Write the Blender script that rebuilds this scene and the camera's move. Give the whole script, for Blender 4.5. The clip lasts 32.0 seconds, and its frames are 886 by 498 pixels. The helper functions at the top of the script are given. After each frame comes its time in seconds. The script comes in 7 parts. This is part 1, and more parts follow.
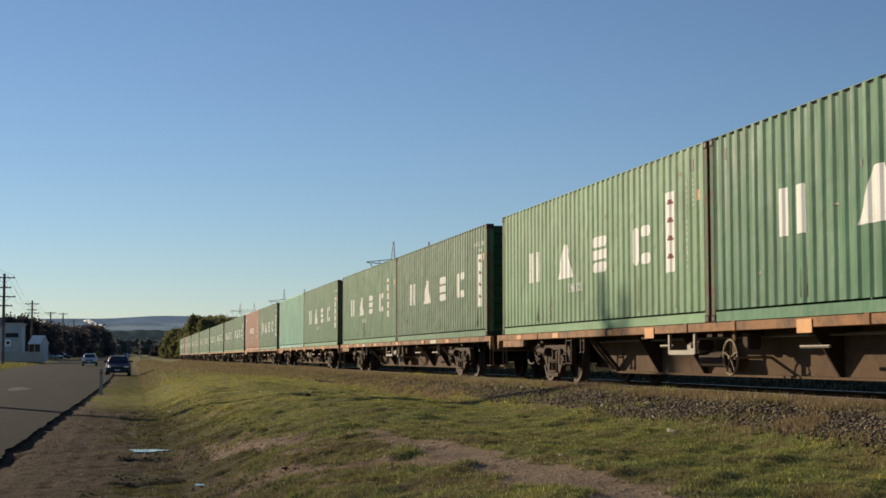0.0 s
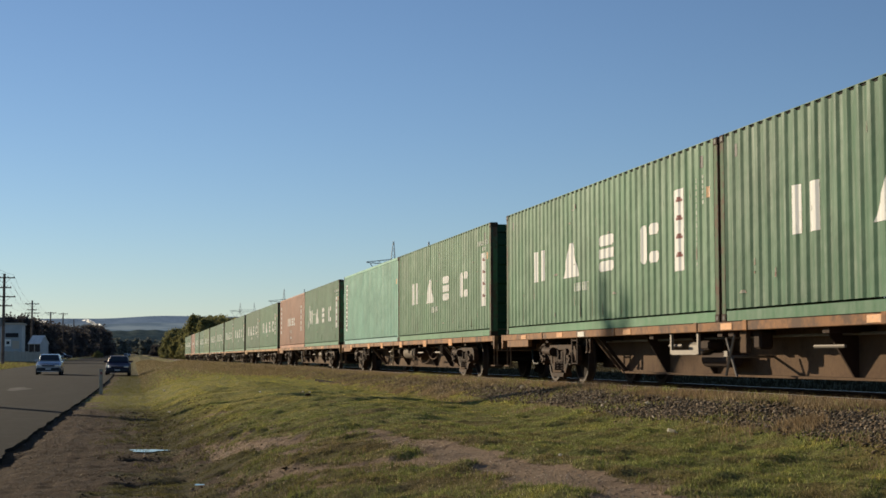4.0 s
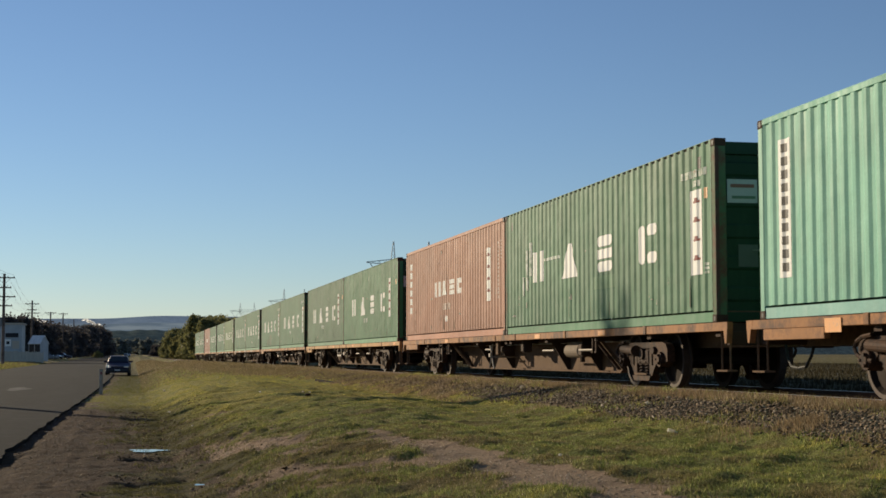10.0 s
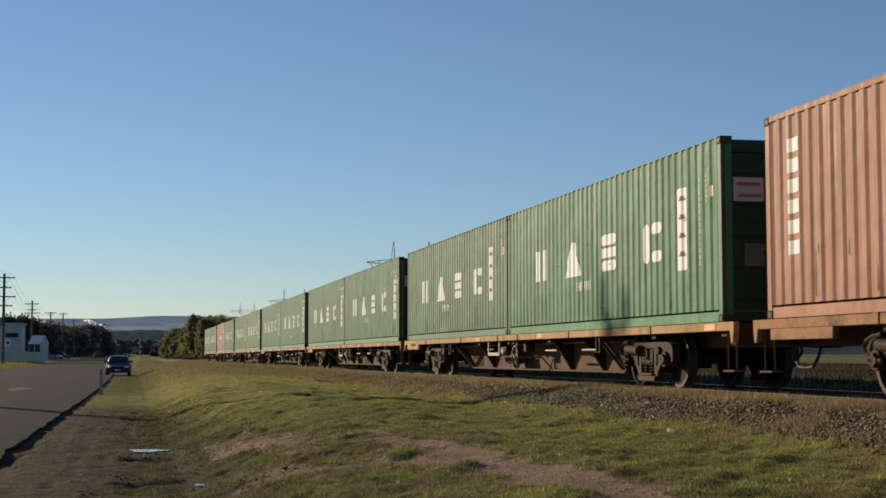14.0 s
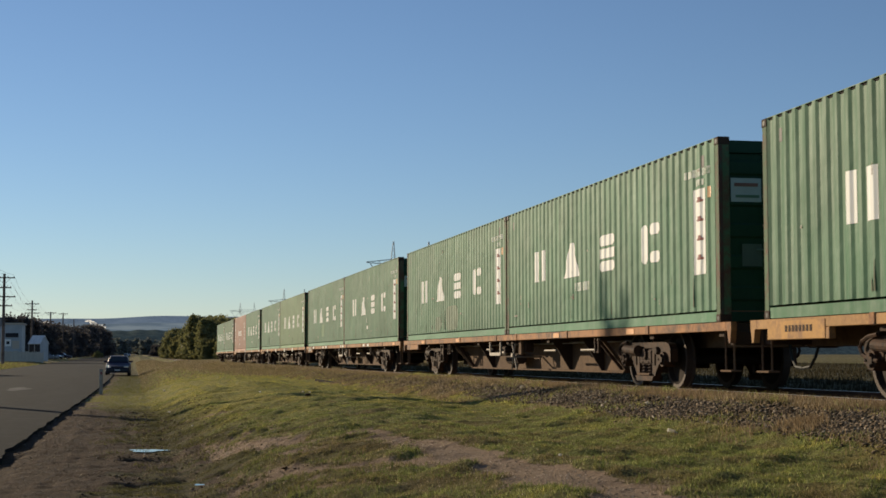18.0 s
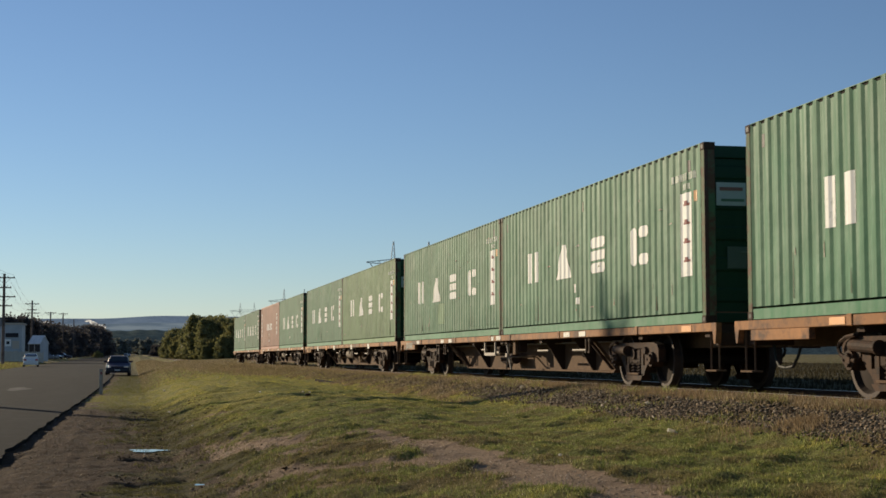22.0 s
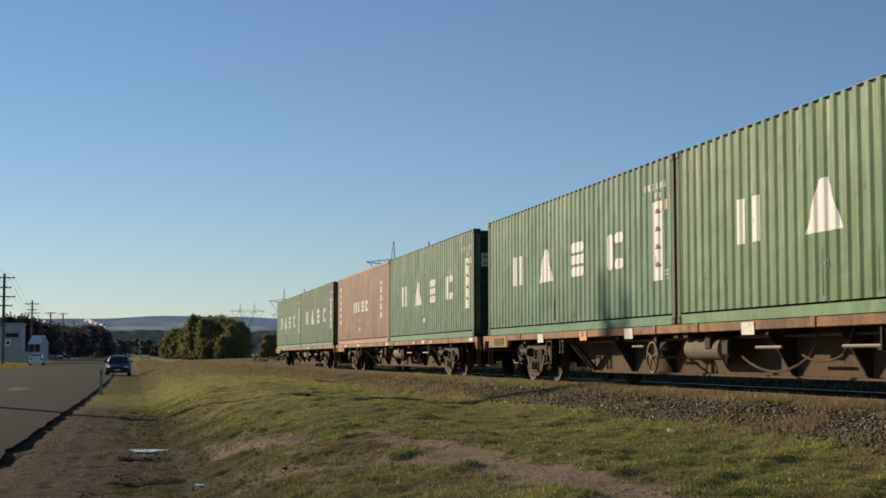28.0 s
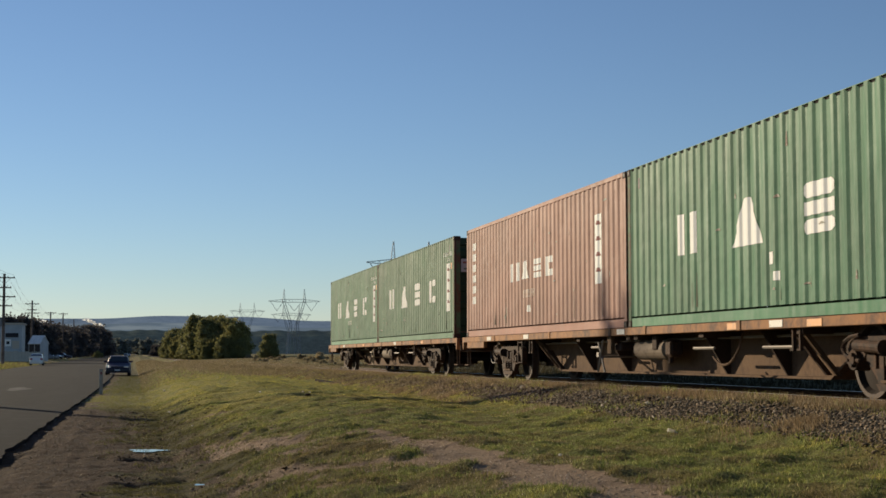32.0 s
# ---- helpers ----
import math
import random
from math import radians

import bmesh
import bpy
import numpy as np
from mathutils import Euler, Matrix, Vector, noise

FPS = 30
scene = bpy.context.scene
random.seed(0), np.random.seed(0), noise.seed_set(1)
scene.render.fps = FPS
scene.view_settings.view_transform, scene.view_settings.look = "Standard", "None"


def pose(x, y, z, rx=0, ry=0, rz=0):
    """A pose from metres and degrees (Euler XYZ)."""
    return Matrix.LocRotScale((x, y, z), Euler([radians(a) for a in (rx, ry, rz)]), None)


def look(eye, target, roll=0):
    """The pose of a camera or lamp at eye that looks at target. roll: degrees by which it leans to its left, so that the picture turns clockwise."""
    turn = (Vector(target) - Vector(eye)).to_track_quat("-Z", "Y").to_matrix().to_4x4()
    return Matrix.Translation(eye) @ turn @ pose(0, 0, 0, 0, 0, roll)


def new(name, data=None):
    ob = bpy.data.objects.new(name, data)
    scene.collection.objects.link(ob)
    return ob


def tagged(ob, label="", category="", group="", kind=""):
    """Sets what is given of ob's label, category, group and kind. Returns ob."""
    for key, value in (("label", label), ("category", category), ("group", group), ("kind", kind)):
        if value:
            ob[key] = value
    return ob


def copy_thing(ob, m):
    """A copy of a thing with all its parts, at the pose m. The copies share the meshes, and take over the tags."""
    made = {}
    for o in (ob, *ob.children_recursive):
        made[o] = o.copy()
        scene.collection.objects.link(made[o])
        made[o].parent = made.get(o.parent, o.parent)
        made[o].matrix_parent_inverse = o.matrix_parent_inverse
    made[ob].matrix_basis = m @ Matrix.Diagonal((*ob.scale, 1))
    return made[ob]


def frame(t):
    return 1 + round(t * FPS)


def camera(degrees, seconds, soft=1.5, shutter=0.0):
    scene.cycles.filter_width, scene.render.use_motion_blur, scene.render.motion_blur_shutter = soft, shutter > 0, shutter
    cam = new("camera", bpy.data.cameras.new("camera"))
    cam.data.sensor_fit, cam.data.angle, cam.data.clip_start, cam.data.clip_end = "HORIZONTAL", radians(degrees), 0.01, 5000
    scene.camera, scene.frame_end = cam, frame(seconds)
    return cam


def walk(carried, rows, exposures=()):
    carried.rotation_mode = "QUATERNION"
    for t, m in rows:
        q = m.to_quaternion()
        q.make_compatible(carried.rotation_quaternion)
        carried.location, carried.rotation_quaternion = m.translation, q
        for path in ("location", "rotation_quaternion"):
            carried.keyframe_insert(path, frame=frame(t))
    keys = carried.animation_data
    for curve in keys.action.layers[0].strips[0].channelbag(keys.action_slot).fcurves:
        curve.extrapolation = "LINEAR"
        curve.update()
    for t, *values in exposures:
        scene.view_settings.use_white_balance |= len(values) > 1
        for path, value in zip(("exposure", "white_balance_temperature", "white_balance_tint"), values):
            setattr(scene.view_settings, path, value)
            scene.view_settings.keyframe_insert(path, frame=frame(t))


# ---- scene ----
# ---- camera: it stands still on the verge between the road and the railway ----
EYE = (0.0, 0.0, 1.57)
YAW, PITCH = 11.823, 4.026
cam = camera(33.388, 32.0, soft=1.6, shutter=0.12)
STAND = pose(*EYE, 90 + PITCH, 0, -YAW)
walk(cam, [(0.0, STAND), (32.0, STAND)], [(0.0, 0.0, 6220, 14), (32.0, 0.0, 6220, 14)])

# ---- sky and sun ----
SUN_EL, SUN_X, SUN_Y = 14.0, -0.53, 0.848
world = bpy.data.worlds.new("sky")
scene.world = world
world.use_nodes = True
wn = world.node_tree
sky = wn.nodes.new("ShaderNodeTexSky")
sky.sky_type, sky.sun_disc = "NISHITA", False
sky.sun_elevation = radians(SUN_EL)
sky.sun_rotation = math.atan2(SUN_X, SUN_Y)
sky.air_density, sky.dust_density, sky.ozone_density = 0.95, 0.03, 3.6
sky.altitude = 300
haze = wn.nodes.new("ShaderNodeHueSaturation")
haze.inputs["Saturation"].default_value = 0.945
wn.links.new(sky.outputs[0], haze.inputs["Color"])
wn.links.new(haze.outputs[0], wn.nodes["Background"].inputs[0])
wn.nodes["Background"].inputs[1].default_value = 0.0885
sun = new("sun", bpy.data.lights.new("sun", "SUN"))
sun.data.energy, sun.data.angle, sun.data.color = 5.0, radians(0.5), (1.0, 0.83, 0.54)
flat = math.cos(radians(SUN_EL)) / math.hypot(SUN_X, SUN_Y)
SUN_DIR = Vector((SUN_X * flat, SUN_Y * flat, math.sin(radians(SUN_EL))))
sun.matrix_world = look(SUN_DIR * 50, (0, 0, 0))

# ---- the plan in numbers ----
RNG = np.random.default_rng(7)
TRACK_X = 9.333          # centre of the track
RAIL_Z = 1.005           # top of the rails at y = 24
GRADE = -0.0028
GAUGE = 1.6
PITCH_W = 25.9425        # from wagon to wagon
FIRST_MID = 20.02        # middle of the first wagon at 0 s
WAGONS = 10
HALF = 12.23             # wagon middle to the far end of a container


def rail_z(y):
    return RAIL_Z + GRADE * (y - 24)


def gone(t):
    """Metres that the train has rolled by t."""
    return 6.5653 * t + 0.0056 * t * t - 0.0003636 * t ** 3


ROAD_Y = [-400, 0, 24, 40, 52, 64, 85, 106, 160, 300, 1500]
ROAD_X = [-2.2, -2.1, -1.96, -1.8, -1.62, -1.52, -1.4, -1.36, -1.85, -3.4, -10.0]


def road_right(y):
    """The right edge bows towards the verge, then leads away with the road."""
    return float(np.interp(y, ROAD_Y, ROAD_X))


def road_left(y):
    return -11.3 - 0.0054 * y


PX = np.array([-400, -60, -30, -16, -13.2, -12.2, -11.6, -7, -2.2, -1, 0, 0.7, 1.2, 1.8, 2.9, 3.8, 5.0, 6.2, 6.6, 7.0, 7.6, 8.4, 10.3, 11.2, 12.4, 15, 22, 40, 90, 400])
PZ = np.array([0.3, 0.3, 0.25, 0.22, 0.12, 0.0, -0.1, -0.1, -0.06, -0.045, -0.07, -0.08, 0.1, 0.36, 0.58, 0.6, 0.56, 0.6, 0.72, 0.82, 0.95, 0.94, 0.9, 0.93, 0.78, 0.84, 0.92, 0.86, 0.5, -0.6])


def terrain(x, y):
    """Height of the ground; arrays or numbers."""
    x, y = np.asarray(x, float), np.asarray(y, float)
    lean = 0.0054 * np.clip(y, 0, 900) * np.interp(x, [-3, 4], [1, 0])
    z = np.interp(x + lean, PX, PZ)
    bump = 0.026 * np.sin(x * 1.9 + 0.6 * np.sin(y * 0.31)) * np.sin(y * 0.53 + 1.1) + 0.018 * np.sin(x * 2.3 + y * 0.8) * np.sin(y * 1.05 - 0.5 * x) + 0.009 * np.sin(x * 4.3 + y * 1.7) * np.sin(y * 2.1 - x)
    soft_ground = np.interp(x, [-2.2, 0.2, 1.5, 6.0, 6.6, 11, 13], [0, 0.5, 1, 1, 0, 0, 1])
    z = z + bump * soft_ground + 0.075 * np.interp(x, [2.8, 3.4, 5.2, 6.2], [0, 1, 1, 0]) * np.interp(y, [22, 29, 60, 80], [0, 1, 1, 0])
    z = z + GRADE * (np.clip(y, 0, 350) - 24) * np.interp(x, [1.5, 6, 12, 40], [0, 1, 1, 0])
    return z


def damp_shade(x, y):
    """Where the low ground by the ditch stays dark and damp; dark lines put in the shade of small ledges."""
    low = np.clip((np.interp(y, [24, 34, 50, 75, 110], [2.5, 1.9, 1.2, 1.5, 1.9]) + 0.6 * wobble(x, y, 0.6) - x) / 1.3, 0, 1) * np.interp(y, [30, 43, 48, 56, 62, 75, 110, 140], [1, 1, 0.45, 0.3, 0.7, 0.8, 0.85, 0.4])
    hollow = np.interp(x, [0.9, 1.5, 2.3], [0.9, 0.7, 0.3]) * np.clip(0.75 + 0.6 * wobble(x + 3, y, 0.9), 0, 1) * np.interp(y, [17, 26], [1, 0]) * np.interp(x, [3, 4], [1, 0])
    # Lines and streaks are coloured dark, largely for the shade of small ledges.
    rut = sum(np.exp(-(from_dark_line(x, y, line) / 0.13) ** 2) for line in DARK_LINES)
    return np.clip(np.maximum(np.maximum(low, hollow), np.maximum(rut, 0.8 * streak(x, y))), 0, 1) * (np.asarray(x) > -3)


def streak(x, y):
    """Thin washed-out lines that run across the verge; their dark colour also stands for ledge shade."""
    s = np.clip((wobble(0.32 * x + 20 + 0.12 * y, y * 1.25, 0.36) - 0.5) * 4, 0, 1) * np.clip(0.6 + wobble(x, y, 1.4), 0, 1)
    return s * np.interp(x, [0.6, 1.4, 3.6, 4.6, 6.3], [0.3, 1, 1, 0.5, 0]) * np.interp(y, [8, 36, 50], [1, 1, 0])


def near_line(x, y, pts):
    """Distance from the points to a line through pts."""
    best = np.full(np.shape(x), 1e9)
    for (ax, ay), (bx_, by) in zip(pts, pts[1:]):
        dx, dy = bx_ - ax, by - ay
        k = np.clip(((x - ax) * dx + (y - ay) * dy) / (dx * dx + dy * dy), 0, 1)
        best = np.minimum(best, np.hypot(x - ax - k * dx, y - ay - k * dy))
    return best


def from_dark_line(x, y, line):
    """Distance to a sunken dark line that is drawn out along the road."""
    return near_line(x, 0.3 * y, [(a, 0.3 * b) for a, b in line])


def wobble(x, y, s=1.0):
    x, y = x / s, y / s
    return (np.sin(x * 1.3 + 1.7 * np.sin(y * 0.9)) + np.sin(y * 1.1 - 1.3 * np.sin(x * 1.7 + 2)) + 0.6 * np.sin(x * 3.1 + y * 2.3) + 0.5 * np.sin(x * 5.3 - y * 4.1 + 1)) / 3.1


TRACKS = [([(3.4, 8.4), (3.4, 9.6), (3.32, 11.0), (3.24, 12.2), (3.2, 14.0), (3.08, 15.6), (2.98, 17.0), (2.95, 19.3)], (0.62, 0.52, 0.46, 0.44, 0.42, 0.36, 0.3, 0.2)),
          ([(1.21, 17.4), (1.6, 16.0), (1.9, 15.2), (2.3, 14.8), (2.67, 14.45), (3.0, 14.1)], (0.22, 0.26, 0.36, 0.36, 0.36, 0.35)),
          ([(0.8, 24.8), (1.2, 22.6), (1.5, 20.7), (1.8, 19.5), (2.15, 18.8), (2.55, 18.45), (2.9, 18.8)], (0.2, 0.42, 0.44, 0.34, 0.24, 0.18, 0.2))]


def bare(x, y):
    """How bare the soil is: 0 grass, 1 dirt."""
    x, y = np.asarray(x, float), np.asarray(y, float)
    w = wobble(x, y, 0.45)
    b = np.clip((np.interp(y, [18, 27, 41, 47, 60, 75, 100, 140], [0.85, 0.8, 0.45, -0.6, -0.8, -0.2, 0.0, 0.6]) + 0.7 * wobble(x, y, 1.6) + 0.5 * w + 0.35 * wobble(x, y, 0.13) - (x + 0.004 * y)) / 1.1, 0, 1) * (x > -3)
    for line, widths in TRACKS:
        width = np.interp(y, *zip(*sorted((p[1], v) for p, v in zip(line, widths))))
        b = np.maximum(b, np.clip((width + 0.16 * w + 0.12 * wobble(x, y, 0.16) + 0.1 * wobble(x + 2, y, 0.06) - near_line(x, y, line)) / 0.24, 0, 1))
    for line in DARK_LINES:
        b = np.maximum(b, 0.95 * np.exp(-(from_dark_line(x + 0.06 * w, y, line) / 0.12) ** 2) * (wobble(x + 2, y, 0.7) > -0.4))
    b = np.maximum(b, 0.8 * streak(x, y))
    worn = np.interp(x, [0.5, 0.9, 1.9, 2.6], [0, 1, 1, 0]) * np.interp(y, [11, 14, 24, 30], [0.2, 1, 1, 0])
    b = np.maximum(b, np.clip((wobble(x, y + 3, 0.4) + 0.6 * wobble(x + 1, y, 0.13) - 0.05) * 2.2, 0, 0.85) * worn)
    b = np.maximum(b, np.clip((x + 0.3 * w - 6.15) / 0.5, 0, 1) * np.interp(y, [26, 38, 60, 80], [0.3, 0.5, 0.4, 0.1]) * (x < 9))
    b = np.maximum(b, np.clip((wobble(x + 40, y * 0.6, 0.7) - 0.8) * 4, 0, 0.8) * (x < 6.2))
    return b


def tone(x, y):
    """Colour of the grass: 0 dull brown-olive, 0.5 green, 1 yellow-green."""
    t = np.interp(y, [9, 14, 19, 25, 31, 46, 62, 80, 110], [0.45, 0.4, 0.42, 0.58, 0.76, 0.84, 0.8, 0.55, 0.3])
    t = t - 0.4 * np.exp(-((x - 2.0) / 0.9) ** 2 - ((y - 16.3) / 3.0) ** 2) + 0.03 * np.clip((x - 3.6) / 1.5, 0, 1) * (y < 30)
    return np.clip(t + 0.3 * wobble(x + 6, y, 0.75) + 0.26 * wobble(x, y + 4, 0.27) + 0.16 * wobble(x + 2, y, 0.1), 0, 1)


# ---- materials ----
def mat(name, rough=0.8, metal=0.0, spec=0.3):
    m = bpy.data.materials.new(name)
    m.use_nodes = True
    b = m.node_tree.nodes["Principled BSDF"]
    b.inputs["Roughness"].default_value, b.inputs["Metallic"].default_value = rough, metal
    b.inputs["Specular IOR Level"].default_value = spec
    return m, m.node_tree, b


def noise_tex(nt, scale, detail=4, rough=0.6, vec=None):
    n = nt.nodes.new("ShaderNodeTexNoise")
    n.inputs["Scale"].default_value, n.inputs["Detail"].default_value, n.inputs["Roughness"].default_value = scale, detail, rough
    if vec is not None:
        nt.links.new(vec, n.inputs["Vector"])
    return n


def ramp(nt, src, stops):
    r = nt.nodes.new("ShaderNodeValToRGB")
    e = r.color_ramp.elements
    e[0].position, e[0].color = stops[0][0], (*stops[0][1], 1)
    e[1].position, e[1].color = stops[-1][0], (*stops[-1][1], 1)
    for pos, col in stops[1:-1]:
        e.new(pos).color = (*col, 1)
    nt.links.new(src, r.inputs[0])
    return r.outputs[0]


def mix(nt, fac, a, b, mode="MIX"):
    n = nt.nodes.new("ShaderNodeMix")
    n.data_type, n.blend_type = "RGBA", mode
    for i, v in ((0, fac), (6, a), (7, b)):
        if isinstance(v, (int, float)):
            n.inputs[i].default_value = v
        elif isinstance(v, tuple):
            n.inputs[i].default_value = (*v, 1)
        else:
            nt.links.new(v, n.inputs[i])
    return n.outputs[2]


def thin(nt, b, colour, share=0.45):
    """Leaves and blades let part of the light through."""
    t = nt.nodes.new("ShaderNodeBsdfTranslucent")
    m = nt.nodes.new("ShaderNodeMixShader")
    m.inputs[0].default_value = share
    nt.links.new(colour, t.inputs["Color"])
    nt.links.new(b.outputs[0], m.inputs[1])
    nt.links.new(t.outputs[0], m.inputs[2])
    nt.links.new(m.outputs[0], nt.nodes["Material Output"].inputs[0])


def bump(nt, b, height, strength=0.3, dist=0.02):
    n = nt.nodes.new("ShaderNodeBump")
    n.inputs["Strength"].default_value, n.inputs["Distance"].default_value = strength, dist
    nt.links.new(height, n.inputs["Height"])
    nt.links.new(n.outputs[0], b.inputs["Normal"])


def coords(nt, which="Object"):
    return nt.nodes.new("ShaderNodeTexCoord").outputs[which]


def world_pos(nt):
    return nt.nodes.new("ShaderNodeNewGeometry").outputs["Position"]


def mapped(nt, vec, scale):
    m = nt.nodes.new("ShaderNodeMapping")
    m.inputs["Scale"].default_value = scale
    nt.links.new(vec, m.inputs["Vector"])
    return m.outputs[0]


def simple(name, col, rough=0.7, metal=0.0, spec=0.3, vary=0.25, scale=6.0, stain=None, amount=0.5, relief=0.15):
    """Paint or metal with grain at two scales and optional stains."""
    m, nt, b = mat(name, rough, metal, spec)
    shift = nt.nodes.new("ShaderNodeVectorMath")
    shift.operation = "MULTIPLY_ADD"
    nt.links.new(nt.nodes.new("ShaderNodeObjectInfo").outputs["Random"], shift.inputs[0])
    shift.inputs[1].default_value = (17.0, 29.0, 11.0)
    nt.links.new(coords(nt), shift.inputs[2])
    v = shift.outputs[0]
    big, fine = noise_tex(nt, scale * 0.25, 3, 0.6, v), noise_tex(nt, scale * 6, 5, 0.7, v)
    lo = tuple(c * (1 - vary) for c in col)
    hi = tuple(min(1, c * (1 + vary)) for c in col)
    c1 = ramp(nt, big.outputs["Fac"], [(0.3, lo), (0.7, hi)])
    c = mix(nt, 0.35, c1, ramp(nt, fine.outputs["Fac"], [(0.3, lo), (0.7, hi)]))
    if stain:
        s = noise_tex(nt, scale, 6, 0.75, v)
        k = ramp(nt, s.outputs["Fac"], [(0.62 - 0.3 * amount, (0, 0, 0)), (0.75 - 0.25 * amount, (1, 1, 1))])
        c = mix(nt, k, c, stain)
    nt.links.new(c, b.inputs["Base Color"])
    if relief:
        bump(nt, b, fine.outputs["Fac"], relief, 0.01)
    return m


def container_paint(name, col, streak=0.5, fade=(0.32, 0.42, 0.3)):
    m, nt, b = mat(name, 0.6, 0.0, 0.22)
    v = coords(nt)
    info = nt.nodes.new("ShaderNodeObjectInfo").outputs["Random"]
    shift = nt.nodes.new("ShaderNodeVectorMath")
    shift.operation = "ADD"
    nt.links.new(v, shift.inputs[0])
    nt.links.new(info, shift.inputs[1])
    v = shift.outputs[0]
    big = noise_tex(nt, 0.7, 4, 0.6, v)
    run = noise_tex(nt, 1.0, 5, 0.65, mapped(nt, v, (3, 9, 0.55)))
    fine = noise_tex(nt, 40, 5, 0.7, v)
    lo, hi = tuple(c * 0.8 for c in col), tuple(min(1, c * 1.18) for c in col)
    c = ramp(nt, big.outputs["Fac"], [(0.3, lo), (0.7, hi)])
    k = ramp(nt, run.outputs["Fac"], [(0.52, (0, 0, 0)), (0.75, (streak, streak, streak))])
    c = mix(nt, k, c, fade)
    spots = noise_tex(nt, 5.0, 8, 0.8, v)
    rust = ramp(nt, spots.outputs["Fac"], [(0.71, (0, 0, 0)), (0.76, (0.85, 0.85, 0.85))])
    c = mix(nt, rust, c, (0.13, 0.075, 0.045))
    grime = ramp(nt, fine.outputs["Fac"], [(0.35, tuple(x * 0.86 for x in (1, 1, 1))), (0.65, (1, 1, 1))])
    c = mix(nt, 1.0, c, grime, "MULTIPLY")
    nt.links.new(c, b.inputs["Base Color"])
    r = ramp(nt, run.outputs["Fac"], [(0.3, (0.52, 0.52, 0.52)), (0.7, (0.72, 0.72, 0.72))])
    nt.links.new(r, b.inputs["Roughness"])
    dent = noise_tex(nt, 1.6, 3, 0.5, v)
    bump(nt, b, dent.outputs["Fac"], 0.45, 0.05)
    return m


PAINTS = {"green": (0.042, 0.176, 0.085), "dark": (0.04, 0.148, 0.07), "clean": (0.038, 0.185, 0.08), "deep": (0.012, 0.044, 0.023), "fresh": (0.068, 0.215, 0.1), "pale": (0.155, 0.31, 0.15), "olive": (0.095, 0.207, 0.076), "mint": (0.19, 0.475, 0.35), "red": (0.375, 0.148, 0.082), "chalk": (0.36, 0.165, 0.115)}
RAIL_PAINT = {}
GREENS = {
    "green": container_paint("green_paint", PAINTS["green"], 0.28, (0.078, 0.225, 0.12)),
    "dark": container_paint("dark_green_paint", PAINTS["dark"], 0.25, (0.075, 0.2, 0.105)),
    "clean": container_paint("clean_green_paint", PAINTS["clean"], 0.3, (0.068, 0.235, 0.115)),
    # Door-end green, darkened for the shade between containers.
    "deep": container_paint("shade_dark_door_green", PAINTS["deep"], 0.2, (0.06, 0.11, 0.07)),
    "fresh": container_paint("bright_green_paint", PAINTS["fresh"], 0.35, (0.125, 0.285, 0.15)),
    "pale": container_paint("faded_green_paint", PAINTS["pale"], 0.5, (0.27, 0.38, 0.22)),
    "olive": container_paint("olive_green_paint", PAINTS["olive"], 0.45, (0.22, 0.31, 0.15)),
    "mint": container_paint("mint_green_paint", PAINTS["mint"], 0.3, (0.31, 0.57, 0.46)),
    "red": container_paint("brick_red_paint", PAINTS["red"], 0.35, (0.46, 0.245, 0.16)),
    "chalk": container_paint("chalky_red_paint", PAINTS["chalk"], 0.45, (0.46, 0.27, 0.2)),
}
M_WHITE = simple("white_marking_paint", (0.86, 0.85, 0.8), 0.65, vary=0.05, stain=(0.55, 0.57, 0.5), amount=0.1, scale=3, relief=0.05)
M_FADED = simple("worn_marking_paint", (0.62, 0.66, 0.58), 0.7, vary=0.15, stain=(0.15, 0.26, 0.16), amount=0.5, scale=8)
M_FADEDR = simple("worn_cream_marking_paint", (0.62, 0.5, 0.42), 0.7, vary=0.12, stain=(0.4, 0.2, 0.13), amount=0.5, scale=8)
M_REDMARK = simple("red_brown_marking", (0.24, 0.06, 0.055), 0.7, vary=0.2)
M_RUST = simple("rusty_steel", (0.06, 0.036, 0.025), 0.85, 0.0, 0.2, 0.35, 5, (0.06, 0.035, 0.025), 0.6, 0.3)
M_POST = simple("rust_red_post", (0.1, 0.047, 0.037), 0.75, 0.0, 0.25, 0.35, 4, (0.05, 0.09, 0.055), 0.4, 0.2)
M_POSTG = simple("weathered_green_post", (0.085, 0.15, 0.075), 0.75, 0.0, 0.25, 0.3, 3, (0.13, 0.065, 0.042), 0.55, 0.2)
# Near-black paint that stands for shade in the notches under the roof edge.
M_NOTCH_SHADE = simple("notch_shade_black", (0.022, 0.018, 0.014), 0.85, 0.0, 0.15, 0.4, 4)
M_SILL = simple("worn_orange_brown_sill", (0.37, 0.165, 0.058), 0.75, 0.0, 0.25, 0.35, 1.5, (0.12, 0.062, 0.036), 0.55, 0.25)
M_UNDER = simple("brown_dusty_underframe", (0.155, 0.096, 0.058), 0.9, 0.0, 0.15, 0.25, 3, (0.11, 0.068, 0.044), 0.5, 0.2)
M_BOGIE = simple("brown_grimy_cast_steel", (0.085, 0.042, 0.022), 0.8, 0.0, 0.2, 0.35, 6, (0.035, 0.022, 0.016), 0.6, 0.3)
# Wheel web coloured darker than the rim to stand for shade on it.
M_WEB = simple("shade_dark_wheel_web", (0.028, 0.018, 0.013), 0.85, 0.0, 0.2, 0.3, 5)
